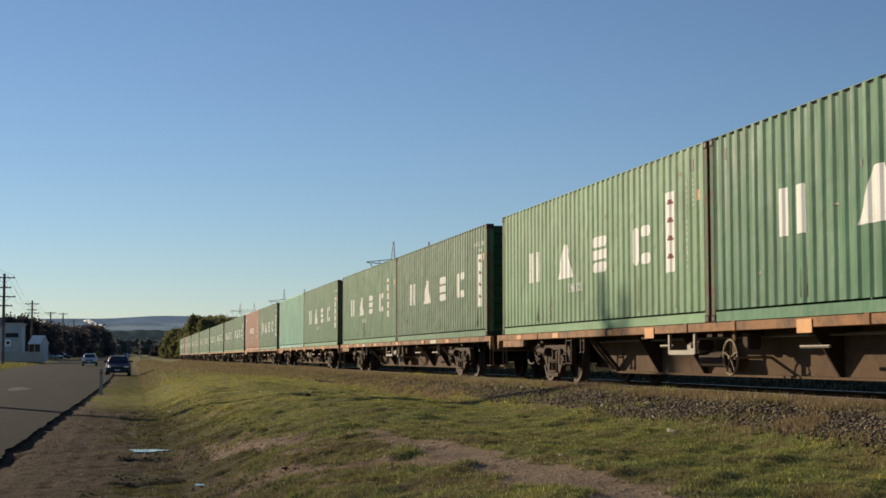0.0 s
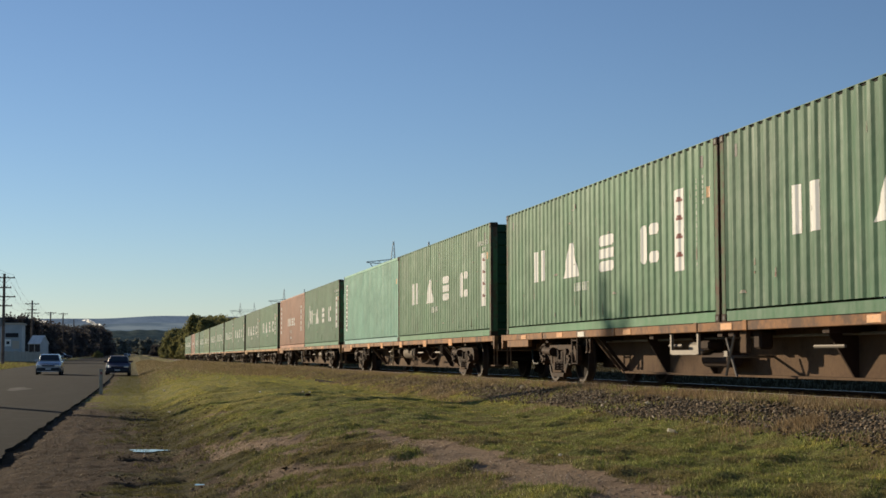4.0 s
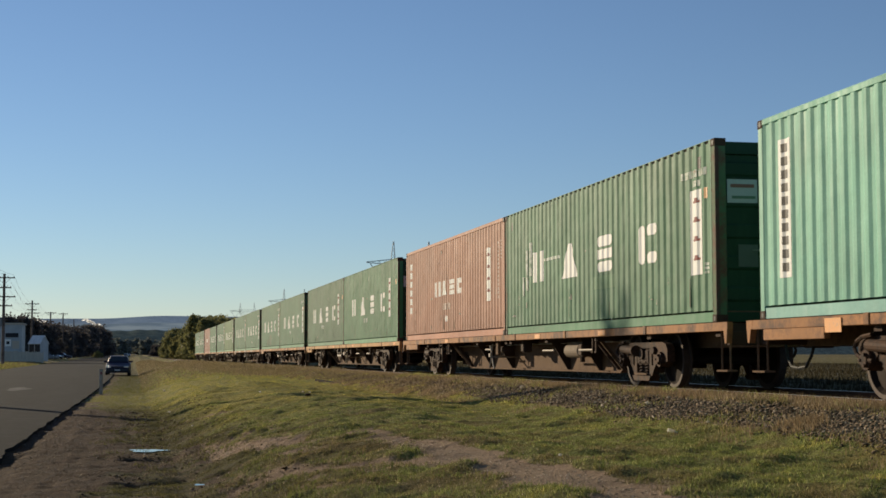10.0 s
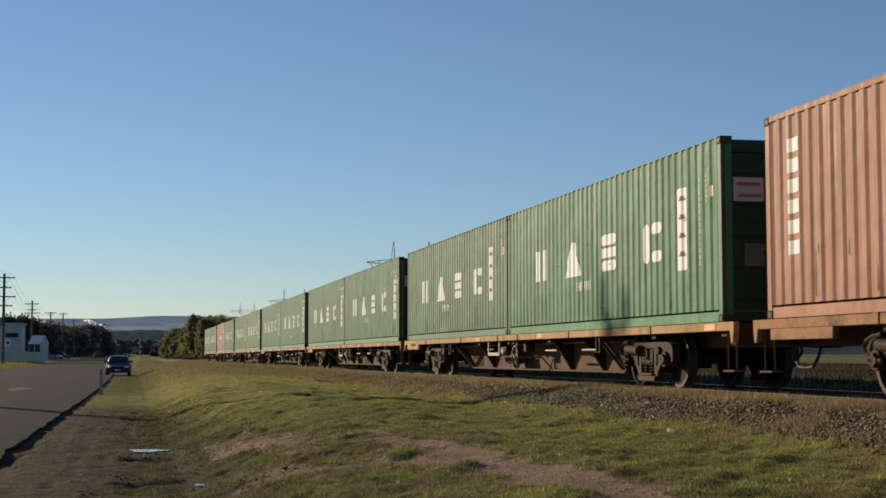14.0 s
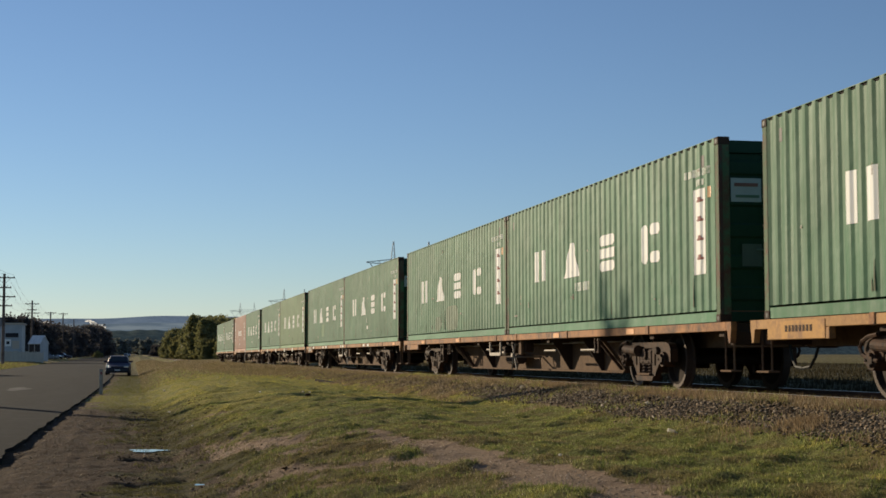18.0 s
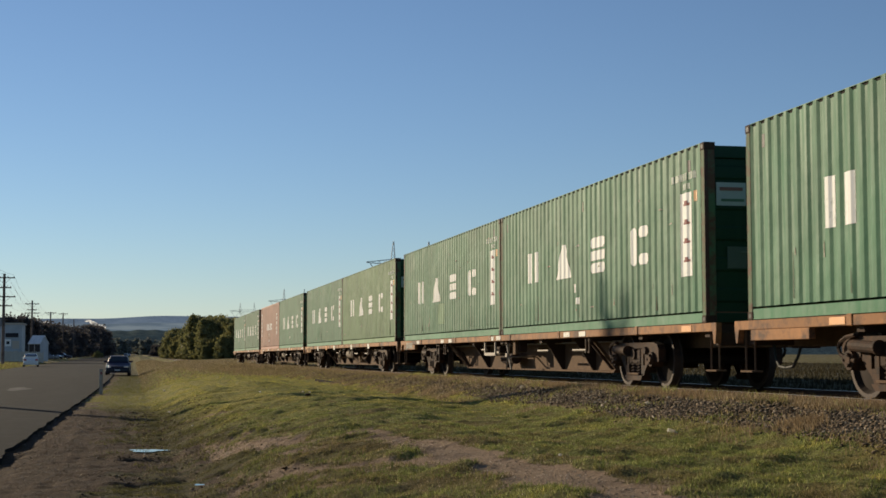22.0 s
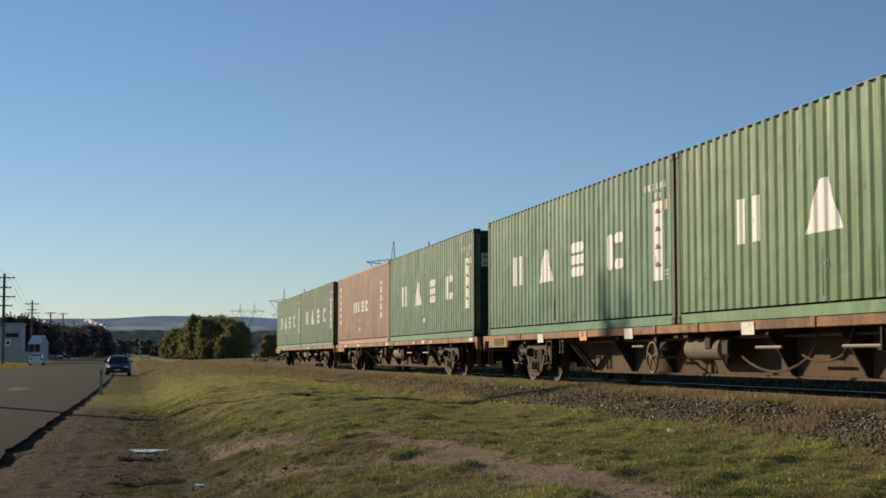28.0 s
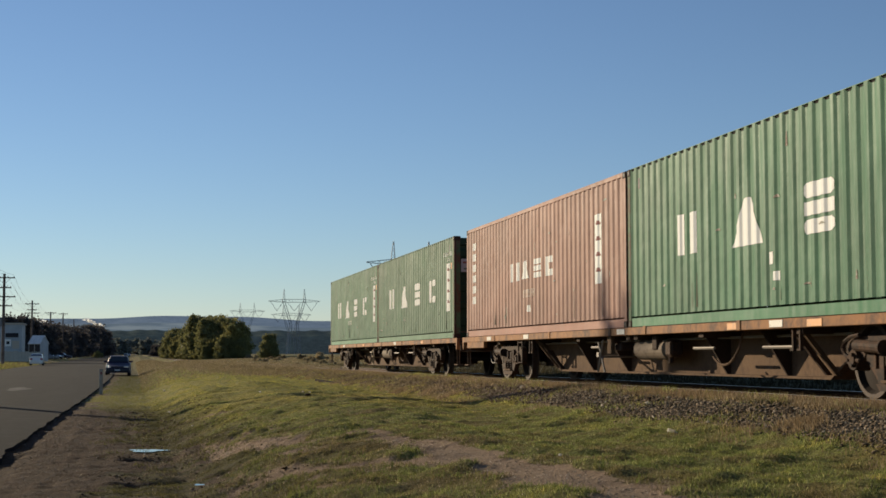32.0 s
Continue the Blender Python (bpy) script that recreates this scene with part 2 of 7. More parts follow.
M_WHEEL = simple("brown_wheel_steel", (0.07, 0.046, 0.033), 0.7, 0.2, 0.3, 0.3, 4, (0.05, 0.035, 0.03), 0.4)
M_TREAD = simple("polished_tread_steel", (0.45, 0.43, 0.4), 0.3, 0.9, 0.5, 0.1, 8, relief=0)
M_BLACK = simple("black_hose_rubber", (0.02, 0.02, 0.02), 0.6, vary=0.2)
M_PIPE = simple("dusty_grey_pipe", (0.26, 0.22, 0.18), 0.6, 0.2, 0.4, 0.2)
M_ORANGE = simple("orange_reflector", (0.72, 0.27, 0.025), 0.45, 0.0, 0.5, 0.15, 10, (0.4, 0.2, 0.08), 0.25)
M_WREF = simple("white_reflector", (0.75, 0.7, 0.6), 0.45, 0.0, 0.5, 0.1, 10, (0.4, 0.33, 0.25), 0.3)
M_RAIL = simple("rusty_rail_side", (0.1, 0.055, 0.038), 0.85, 0.1, 0.2, 0.3)
M_SLEEPER = simple("grey_sleeper_timber", (0.14, 0.115, 0.09), 0.95, 0, 0.1, 0.3, 6, (0.07, 0.055, 0.045), 0.5, 0.4)


def part(name, bm, material, parent, label=""):
    """Links a bmesh, or a ready mesh, as one mesh object under a thing."""
    if isinstance(bm, bmesh.types.BMesh):
        me = bpy.data.meshes.new(name)
        bm.to_mesh(me)
        bm.free()
        me.materials.append(material)
    else:
        me = bm
    ob = new(name, me)
    ob.parent = parent
    if label:
        ob["label"] = label
    return ob


def thing(name, at, label, category, group="", kind=""):
    ob = new(name)
    ob.empty_display_size = 0.2
    ob.matrix_basis = at
    return tagged(ob, label, category, group, kind)


def mesh_of(name, bm, material):
    me = bpy.data.meshes.new(name)
    bm.to_mesh(me)
    bm.free()
    me.materials.append(material)
    return me


def box(bm, x0, x1, y0, y1, z0, z1, bevel=0.0):
    vs = [bm.verts.new(v) for v in ((x0, y0, z0), (x1, y0, z0), (x1, y1, z0), (x0, y1, z0), (x0, y0, z1), (x1, y0, z1), (x1, y1, z1), (x0, y1, z1))]
    fs = [bm.faces.new([vs[i] for i in f]) for f in ((3, 2, 1, 0), (4, 5, 6, 7), (0, 1, 5, 4), (1, 2, 6, 5), (2, 3, 7, 6), (3, 0, 4, 7))]
    if bevel:
        es = list({e for f in fs for e in f.edges})
        bmesh.ops.bevel(bm, geom=es, offset=bevel, segments=1, affect="EDGES")
    return bm


def B(*args, bevel=0.0):
    return box(bmesh.new(), *args, bevel=bevel)


def rod(bm, a, b, r0, r1=None, n=8):
    r1 = r0 if r1 is None else r1
    a, b = Vector(a), Vector(b)
    q = (b - a).to_track_quat("Z", "Y")
    rings = []
    for c, r in ((a, r0), (b, r1)):
        rings.append([bm.verts.new(c + q @ Vector((r * math.cos(2 * math.pi * i / n), r * math.sin(2 * math.pi * i / n), 0))) for i in range(n)])
    for i in range(n):
        bm.faces.new((rings[0][i], rings[0][(i + 1) % n], rings[1][(i + 1) % n], rings[1][i]))
    bm.faces.new(rings[0][::-1])
    bm.faces.new(rings[1])
    return bm


def prism(bm, pts, axis, a, b):
    """A flat outline pushed from a to b along an axis (0 x, 1 y, 2 z)."""
    def at(p, c):
        v = list(p)
        v.insert(axis, c)
        return v
    lo = [bm.verts.new(at(p, a)) for p in pts]
    hi = [bm.verts.new(at(p, b)) for p in pts]
    n = len(pts)
    fs = [bm.faces.new(lo[::-1]), bm.faces.new(hi)]
    for i in range(n):
        fs.append(bm.faces.new((lo[i], lo[(i + 1) % n], hi[(i + 1) % n], hi[i])))
    bmesh.ops.recalc_face_normals(bm, faces=fs)
    return bm


def lathe(bm, prof, axis_pts, n=24):
    """Turns a profile (radius, along) round the x axis at a centre."""
    cx, cy, cz = axis_pts
    rings = [[bm.verts.new((cx + u, cy + r * math.cos(2 * math.pi * i / n), cz + r * math.sin(2 * math.pi * i / n))) for i in range(n)] for r, u in prof]
    fs = []
    for a, b in zip(rings, rings[1:]):
        for i in range(n):
            fs.append(bm.faces.new((a[i], a[(i + 1) % n], b[(i + 1) % n], b[i])))
    fs.append(bm.faces.new(rings[0]))
    fs.append(bm.faces.new(rings[-1]))
    bmesh.ops.recalc_face_normals(bm, faces=fs)
    return bm


def raw(name, verts, faces, material):
    me = bpy.data.meshes.new(name)
    me.from_pydata(verts, [], faces)
    me.materials.append(material)
    me.update()
    return me


# ---- the ground: one sheet to the horizon ----
GRASS_TONES = [(0.0, (0.16, 0.12, 0.058)), (0.3, (0.23, 0.192, 0.076)), (0.52, (0.243, 0.266, 0.084)), (0.75, (0.31, 0.29, 0.076)), (1.0, (0.39, 0.345, 0.085))]


def ground_material():
    m, nt, b = mat("grass_and_dirt", 0.95, 0, 0.1)
    p = world_pos(nt)
    at = nt.nodes.new("ShaderNodeAttribute")
    at.attribute_name = "bare"
    da = nt.nodes.new("ShaderNodeAttribute")
    da.attribute_name = "damp_shade"
    n2, n3 = noise_tex(nt, 3.0, 6, 0.7, p), noise_tex(nt, 26, 6, 0.75, p)
    to = nt.nodes.new("ShaderNodeAttribute")
    to.attribute_name = "tone"
    g1 = ramp(nt, to.outputs["Fac"], GRASS_TONES)
    g2 = ramp(nt, n2.outputs["Fac"], [(0.3, (0.05, 0.047, 0.016)), (0.7, (0.3, 0.25, 0.075))])
    grass = mix(nt, 1.0, mix(nt, 0.35, g1, g2), ramp(nt, n3.outputs["Fac"], [(0.36, (0.35, 0.33, 0.3)), (0.64, (1.6, 1.56, 1.45))]), "MULTIPLY")
    # Dark tone for damp ground; shade behind the train is put in here too.
    damp_shade_col = ramp(nt, n2.outputs["Fac"], [(0.3, (0.04, 0.038, 0.017)), (0.7, (0.12, 0.1, 0.042))])
    grass = mix(nt, da.outputs["Fac"], grass, damp_shade_col)
    d1 = ramp(nt, n2.outputs["Fac"], [(0.3, (0.29, 0.195, 0.12)), (0.7, (0.46, 0.325, 0.205))])
    d2 = ramp(nt, n3.outputs["Fac"], [(0.3, (0.19, 0.135, 0.092)), (0.5, (0.34, 0.245, 0.168)), (0.75, (0.45, 0.335, 0.24))])
    dirt = mix(nt, 0.55, d1, d2)
    w1 = ramp(nt, n2.outputs["Fac"], [(0.3, (0.045, 0.029, 0.018)), (0.7, (0.122, 0.077, 0.044))])
    w2 = ramp(nt, n3.outputs["Fac"], [(0.3, (0.022, 0.015, 0.01)), (0.5, (0.095, 0.06, 0.036)), (0.75, (0.27, 0.182, 0.115))])
    n4 = noise_tex(nt, 1.0, 6, 0.7, mapped(nt, p, (4.5, 0.35, 1)))
    w3 = ramp(nt, n4.outputs["Fac"], [(0.35, (0.03, 0.021, 0.014)), (0.52, (0.08, 0.052, 0.032)), (0.68, (0.19, 0.128, 0.08))])
    dirt = mix(nt, da.outputs["Fac"], dirt, mix(nt, 0.4, mix(nt, 0.55, w1, w2), w3))
    f = nt.nodes.new("ShaderNodeMath")
    f.operation = "MULTIPLY_ADD"
    nt.links.new(n2.outputs["Fac"], f.inputs[0])
    f.inputs[1].default_value = 0.42
    half = nt.nodes.new("ShaderNodeMath")
    half.operation = "MULTIPLY"
    nt.links.new(at.outputs["Fac"], half.inputs[0])
    half.inputs[1].default_value = 0.5
    nt.links.new(half.outputs[0], f.inputs[2])
    f2 = nt.nodes.new("ShaderNodeMath")
    f2.operation = "MULTIPLY_ADD"
    nt.links.new(n3.outputs["Fac"], f2.inputs[0])
    f2.inputs[1].default_value = 0.36
    nt.links.new(f.outputs[0], f2.inputs[2])
    k = ramp(nt, f2.outputs[0], [(0.56, (0, 0, 0)), (0.68, (1, 1, 1))])
    nt.links.new(mix(nt, k, grass, dirt), b.inputs["Base Color"])
    both = nt.nodes.new("ShaderNodeMath")
    both.operation = "MULTIPLY_ADD"
    nt.links.new(n3.outputs["Fac"], both.inputs[0])
    both.inputs[1].default_value = 0.4
    nt.links.new(n2.outputs["Fac"], both.inputs[2])
    bump(nt, b, both.outputs[0], 0.8, 0.16)
    return m


def spaced(*runs):
    out = []
    for a, b, step in runs:
        out += list(np.arange(a, b, step))
    return np.array(out)


# Sunken dark lines; the last two have ledge shade put into their colour.
DARK_LINES = [[(0.8, 33.0), (1.37, 32.0), (2.03, 29.8)],
        [(0.0, 23.3), (0.35, 23.4), (0.7, 23.5)],
        [(0.0, 18.9), (0.35, 19.4), (0.7, 19.7)]]


def relief(x, y):
    """Small lumps, hollows and little washed-out ledges of the verge."""
    dry = 1 - np.exp(-((x - 0.26) / 0.55) ** 2 - ((y - 25.1) / 0.9) ** 2) - np.exp(-((x - 0.8) / 0.3) ** 2 - ((y - 18.1) / 0.5) ** 2)
    step = np.mod((y + 0.9 * wobble(x, y, 1.1) + 0.3 * wobble(x, y, 0.3) + 0.35 * x) / 2.3, 1.0)
    ledge = (1 - step) * np.clip(step / 0.05, 0, 1) * np.clip(0.4 + 1.2 * wobble(x + 11, y, 0.8), 0, 1)
    ledge = ledge * np.interp(x, [-2.0, -0.4, 1.6, 3.2, 6], [0.0, 0.03, 0.048, 0.036, 0.012])
    fine = np.mod((y + 0.5 * wobble(x + 5, y, 0.6) + 0.2 * wobble(x, y, 0.2) + 0.2 * x) / 0.95, 1.0)
    ledge = ledge + (1 - fine) * np.clip(fine / 0.12, 0, 1) * np.clip(0.2 + 1.3 * wobble(x + 7, y, 0.55), 0, 1) * np.interp(x, [-0.6, 1.0, 4.0, 6.3], [0.008, 0.022, 0.018, 0.004])
    for line in DARK_LINES:
        ledge = ledge - 0.09 * np.exp(-(from_dark_line(x + 0.06 * wobble(x, y, 0.4), y, line) / 0.11) ** 2)
    ledge = ledge - 0.055 * streak(x, y)
    edge = np.interp(y, ROAD_Y, ROAD_X) + 0.1 * wobble(x, y, 0.35)
    ledge = ledge - 0.055 * np.exp(-((x - edge - 0.16) / 0.16) ** 2) * np.clip(0.8 + 0.7 * wobble(x + 5, y, 0.5), 0.2, 1.4)
    clod = 0.01 * wobble(x + 4, y, 0.12) + 0.009 * np.clip(wobble(x + 8, y, 0.22) - 0.2, 0, 1)
    return dry * (ledge + clod * np.interp(x, [-2.2, -1.9, 1.6, 2.6], [0.2, 1, 1, 0.3]) + 0.028 * wobble(x * 0.4, y * 1.5, 0.36) * np.interp(x, [0, 1.5], [0, 1]) + 0.03 * wobble(x + 3, y, 0.42) * np.interp(x, [-2, 0.8, 2], [0.05, 0.35, 1]) + 0.02 * wobble(x, y, 0.2) * np.interp(x, [0, 1.5], [0.5, 1]) + 0.016 * wobble(x + 9, y, 0.09) - 0.022 * np.exp(-((x - 0.05 - 0.15 * np.sin(y * 0.33)) / 0.13) ** 2) * (wobble(x, y, 1.3) > -0.2) - 0.014 * np.exp(-((x + 0.85 - 0.1 * np.sin(y * 0.27)) / 0.1) ** 2) * (wobble(x + 7, y, 1.1) > -0.1))


def build_ground():
    xs = np.concatenate([[-6000, -2500, -1200, -600, -300, -150, -90], spaced((-60, -16, 6), (-16, -3, 0.6), (-3, 4.5, 0.09), (4.5, 9.0, 0.13), (9, 16, 0.7), (16, 60, 5)), [80, 120, 200, 400, 800, 1500, 3000, 6000]])
    ys = np.concatenate([[-2000, -500, -150, -60, -20, -5, 2], spaced((6, 28, 0.08), (28, 40, 0.12), (40, 46, 0.22), (46, 90, 0.7), (90, 200, 3), (200, 520, 14)), [600, 800, 1200, 1800, 2600, 4000, 7000]])
    gx, gy = np.meshgrid(xs, ys, indexing="ij")
    z = terrain(gx, gy)
    b = bare(gx, gy) * np.interp(gy, [0, 70, 140, 200], [1, 1, 0.8, 0.6]) + np.interp(gy, [55, 120, 300], [0, 0.1, 0.2]) * (gx > 0.5) * (gx < 9)
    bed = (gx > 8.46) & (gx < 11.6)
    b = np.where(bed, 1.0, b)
    b = np.maximum(b, 0.3 * (gx > 12) * (gy > 10))
    shoulder = (gx > 6.6) & (gx < 7.55) & (gy < 46)
    b = np.where(shoulder, 1.0, b)
    near = (gx > -2.5) & (gx < 6.5) & (gy > 6) & (gy < 90)
    rut = relief(gx, gy) * (1 - 0.75 * b * (gx > 1.1))
    z = z + np.where(near, rut - 0.03 * b * (gx > 1), 0)
    nx, ny = gx.shape
    vs = np.stack([gx, gy, z], -1).reshape(-1, 3)
    i = np.arange(nx * ny).reshape(nx, ny)
    fs = np.stack([i[:-1, :-1], i[1:, :-1], i[1:, 1:], i[:-1, 1:]], -1).reshape(-1, 4)
    me = raw("ground", vs.tolist(), fs.tolist(), ground_material())
    a = me.attributes.new("bare", "FLOAT", "POINT")
    a.data.foreach_set("value", b.reshape(-1).astype(np.float32))
    d = me.attributes.new("damp_shade", "FLOAT", "POINT")
    # Trackbed takes the dark tone; beyond it the tone stands for train shade.
    d.data.foreach_set("value", np.maximum(damp_shade(gx, gy) * (1 - 0.8 * b * (gx > 1.1)), np.maximum(np.maximum(np.maximum(bed, 0.8 * shoulder), 0.95 * (gx > 11) * (gy < 110)), np.clip((1.0 - gx) / 0.5, 0, 1) * b * (gx > -4) * (gy < 140) * np.interp(gy, [13, 30], [0.72, 1]))).reshape(-1).astype(np.float32))
    to = me.attributes.new("tone", "FLOAT", "POINT")
    to.data.foreach_set("value", tone(gx, gy).reshape(-1).astype(np.float32))
    for q in me.polygons:
        q.use_smooth = True
    tagged(new("ground", me), "rough grass verge with worn dirt tracks", "ground", kind="structure")


def asphalt():
    m, nt, b = mat("worn_asphalt", 1.0, 0, 0.05)
    p = world_pos(nt)
    n1, n2, n3 = noise_tex(nt, 0.5, 4, 0.6, mapped(nt, p, (1.2, 0.12, 1))), noise_tex(nt, 90, 4, 0.8, p), noise_tex(nt, 1.4, 5, 0.7, p)
    c = ramp(nt, n1.outputs["Fac"], [(0.3, (0.0115, 0.0112, 0.0115)), (0.7, (0.03, 0.0285, 0.0285))])
    c = mix(nt, 0.4, c, ramp(nt, n2.outputs["Fac"], [(0.3, (0.012, 0.0118, 0.012)), (0.7, (0.052, 0.05, 0.05))]))
    c = mix(nt, 0.25, c, ramp(nt, n3.outputs["Fac"], [(0.35, (0.022, 0.0215, 0.022)), (0.58, (0.042, 0.0405, 0.041)), (0.7, (0.125, 0.12, 0.118))]))
    nt.links.new(c, b.inputs["Base Color"])
    bump(nt, b, n2.outputs["Fac"], 0.4, 0.01)
    return m


def build_road():
    ys = np.concatenate([[-400, -100, -30, 0], spaced((8, 90, 0.22), (90, 300, 4), (300, 1500, 60))])
    vs, fs = [], []
    fr = np.array([0, 0, 0.03, 0.25, 0.5, 0.75, 0.97, 1, 1])
    for y in ys:
        rag = (0.09 * wobble(np.array(3.0), np.array(y), 0.9) + 0.025 * wobble(np.array(9.0), np.array(y), 0.3)) * float(np.interp(y, [15, 60, 95], [1, 0.35, 0]))
        l, r = road_left(y), road_right(y) + float(rag)
        for k, u in enumerate(fr):
            z = 0.07 * (1 - (2 * u - 1) ** 2) - (0.16 if k in (0, len(fr) - 1) else 0.0)
            vs.append((l + (r - l) * u, y, z))
    n = len(fr)
    for j in range(len(ys) - 1):
        for k in range(n - 1):
            a = j * n + k
            fs.append((a, a + 1, a + n + 1, a + n))
    tagged(new("road", raw("road", vs, fs, asphalt())), "worn grey asphalt road with a broken edge", "road", kind="structure")


build_ground()
build_road()


# ---- the railway track ----
def build_track():
    tr = thing("railway_track", pose(TRACK_X, 24, RAIL_Z, math.degrees(math.atan(GRADE))), "single railway track with rusty rails on ballast", "railway track")
    prof = [(-0.07, -0.16), (0.07, -0.16), (0.07, -0.145), (0.01, -0.12), (0.01, -0.04), (0.035, -0.03), (0.035, -0.004), (0.028, 0), (-0.028, 0), (-0.035, -0.004), (-0.035, -0.03), (-0.01, -0.04), (-0.01, -0.12), (-0.07, -0.145)]
    for s in (-1, 1):
        x = s * (GAUGE / 2 + 0.035)
        part("rail", prism(bmesh.new(), [(x + a, c) for a, c in prof], 1, -200, 520), M_RAIL, tr)
        part("running_surface", B(x - 0.027, x + 0.027, -200, 520, 0.0, 0.002), M_TREAD, tr, "polished steel railhead")
    me = mesh_of("sleeper", B(-1.3, 1.3, -0.11, 0.11, -0.3, -0.17), M_SLEEPER)
    for k in range(150):
        o = part("sleeper", me, None, tr)
        o.location = (float(RNG.normal(0, 0.03)), -18 + 0.685 * k, 0)
    return tr


build_track()


# ---- containers ----
LEN, WID, HGT = 12.192, 1.219, 2.65
RIB = 0.278


def side_profile():
    """Corrugation of the long wall: along y, with depth behind the outer plane."""
    pts, y = [], -LEN / 2 + 0.16
    n = int((LEN - 0.32) / RIB)
    step = (LEN - 0.32) / n
    for _ in range(n):
        pts += [(y, 0.0), (y + step * 0.3, 0.0), (y + step * 0.5, 0.021), (y + step * 0.78, 0.021)]
        y += step
    pts.append((y, 0.0))
    return pts


SIDE = side_profile()
SY, SD = np.array([a for a, _ in SIDE]), np.array([b for _, b in SIDE])


def wall_mesh(name, side, material, notch):
    vs = [(side * (WID - 0.006 - d), y, 0.18) for y, d in SIDE] + [(side * (WID - 0.006 - d), y, 2.643 - notch * d) for y, d in SIDE]
    n = len(SIDE)
    fs = [(i, i + 1, n + i + 1, n + i) for i in range(n - 1)]
    if side > 0:
        fs = [f[::-1] for f in fs]
    return raw(name, vs, fs, material)


def painted(shapes, lift=0.004):
    """Paint on the corrugated wall: each shape gives y0, y1 and the lower and upper edge as functions of y."""
    vs, fs = [], []
    for y0, y1, lo, hi in shapes:
        cuts = sorted({y0, y1, *[float(y) for y in SY if y0 < y < y1], *np.linspace(y0, y1, 9)[1:-1]})
        base = len(vs)
        for y in cuts:
            x = -(WID - 0.006 - float(np.interp(y, SY, SD))) - lift
            vs += [(x, y, lo(y)), (x, y, hi(y))]
        for i in range(len(cuts) - 1):
            a = base + 2 * i
            fs.append((a, a + 1, a + 3, a + 2))
    return vs, fs


def rect(y0, y1, z0, z1, cut=0.0):
    """y counted from the far end of the container; corners cut off by cut."""
    a, b = LEN / 2 - y1, LEN / 2 - y0

    def trim(y):
        d = min(y - a, b - y)
        return max(0.0, cut - d)
    return (a, b, lambda y: z0 + trim(y), lambda y: z1 - trim(y))


def taper(y0, y1, z0, z1, top):
    a, b = LEN / 2 - y1, LEN / 2 - y0
    c, half = (a + b) / 2, (b - a) / 2
    return (a, b, lambda y: z0, lambda y: z0 + (z1 - z0) * min(1.0, max(0.02, (half - abs(y - c)) / (half - top))))


BIG = [[rect(2.32, 2.56, 1.05, 1.67), rect(2.8, 3.06, 1.05, 1.67)], [taper(4.42, 5.42, 1.02, 1.67, 0.12)],
       [rect(6.68, 7.5, 1.47, 1.66, 0.04), rect(6.68, 7.5, 1.25, 1.42), rect(6.68, 7.5, 1.02, 1.2, 0.04)],
       [rect(8.9, 9.2, 1.02, 1.65, 0.06), rect(9.26, 9.75, 1.47, 1.65, 0.04), rect(9.26, 9.75, 1.02, 1.2, 0.04)]]
SMALL = [[rect(4.38, 4.58, 1.15, 1.55), rect(4.84, 5.06, 1.15, 1.55)], [taper(5.28, 5.86, 1.17, 1.55, 0.08)],
         [rect(6.3, 6.78, 1.43, 1.54), rect(6.3, 6.78, 1.29, 1.4), rect(6.3, 6.78, 1.15, 1.26)],
         [rect(7.2, 7.4, 1.14, 1.53), rect(7.45, 7.68, 1.4, 1.53), rect(7.45, 7.68, 1.14, 1.27)]]
STRIP = rect(11.2, 11.67, 0.72, 1.98)
RSTRIP = rect(10.4, 10.85, 0.82, 2.07)


def bars(y0, y1, z0, z1, n, across=True):
    """Unreadable small writing: a row of plain bars."""
    out, w = [], (y1 - y0) / n if across else (z1 - z0) / n
    for i in range(n):
        if across:
            out.append(rect(y0 + i * w, y0 + (i + 0.72) * w, z0, z1))
        else:
            out.append(rect(y0, y1, z0 + i * w, z0 + (i + 0.68) * w))
    return out


def strip_marks(y0, z0, z1):
    zs = [z0 + (z1 - z0) * (0.17 + 0.225 * k) for k in range(4)]
    return [[rect(y0 + 0.09, y0 + 0.36, z, z + 0.04, 0.015), rect(y0 + 0.17, y0 + 0.29, z + 0.04, z + 0.075)] for z in zs]


def paint_mesh(name, shapes, material, lift=0.004):
    return raw(name, *painted(shapes, lift), material)


MARK_MESHES = {
    "big": [("marking", paint_mesh("marking", [r], M_WHITE)) for s in BIG for r in s],
    "small": [("marking", paint_mesh("marking", [r], M_WHITE)) for s in SMALL for r in s],
    "strip": [("white_strip", paint_mesh("white_strip", [STRIP], M_WHITE)), ],
    "rstrip": [("white_strip", paint_mesh("white_strip", [RSTRIP], M_WHITE)), ],
}


CONT = {}
M_ROD = simple("grey_green_lock_rod", (0.16, 0.2, 0.17), 0.6, 0.2, 0.3, 0.2)


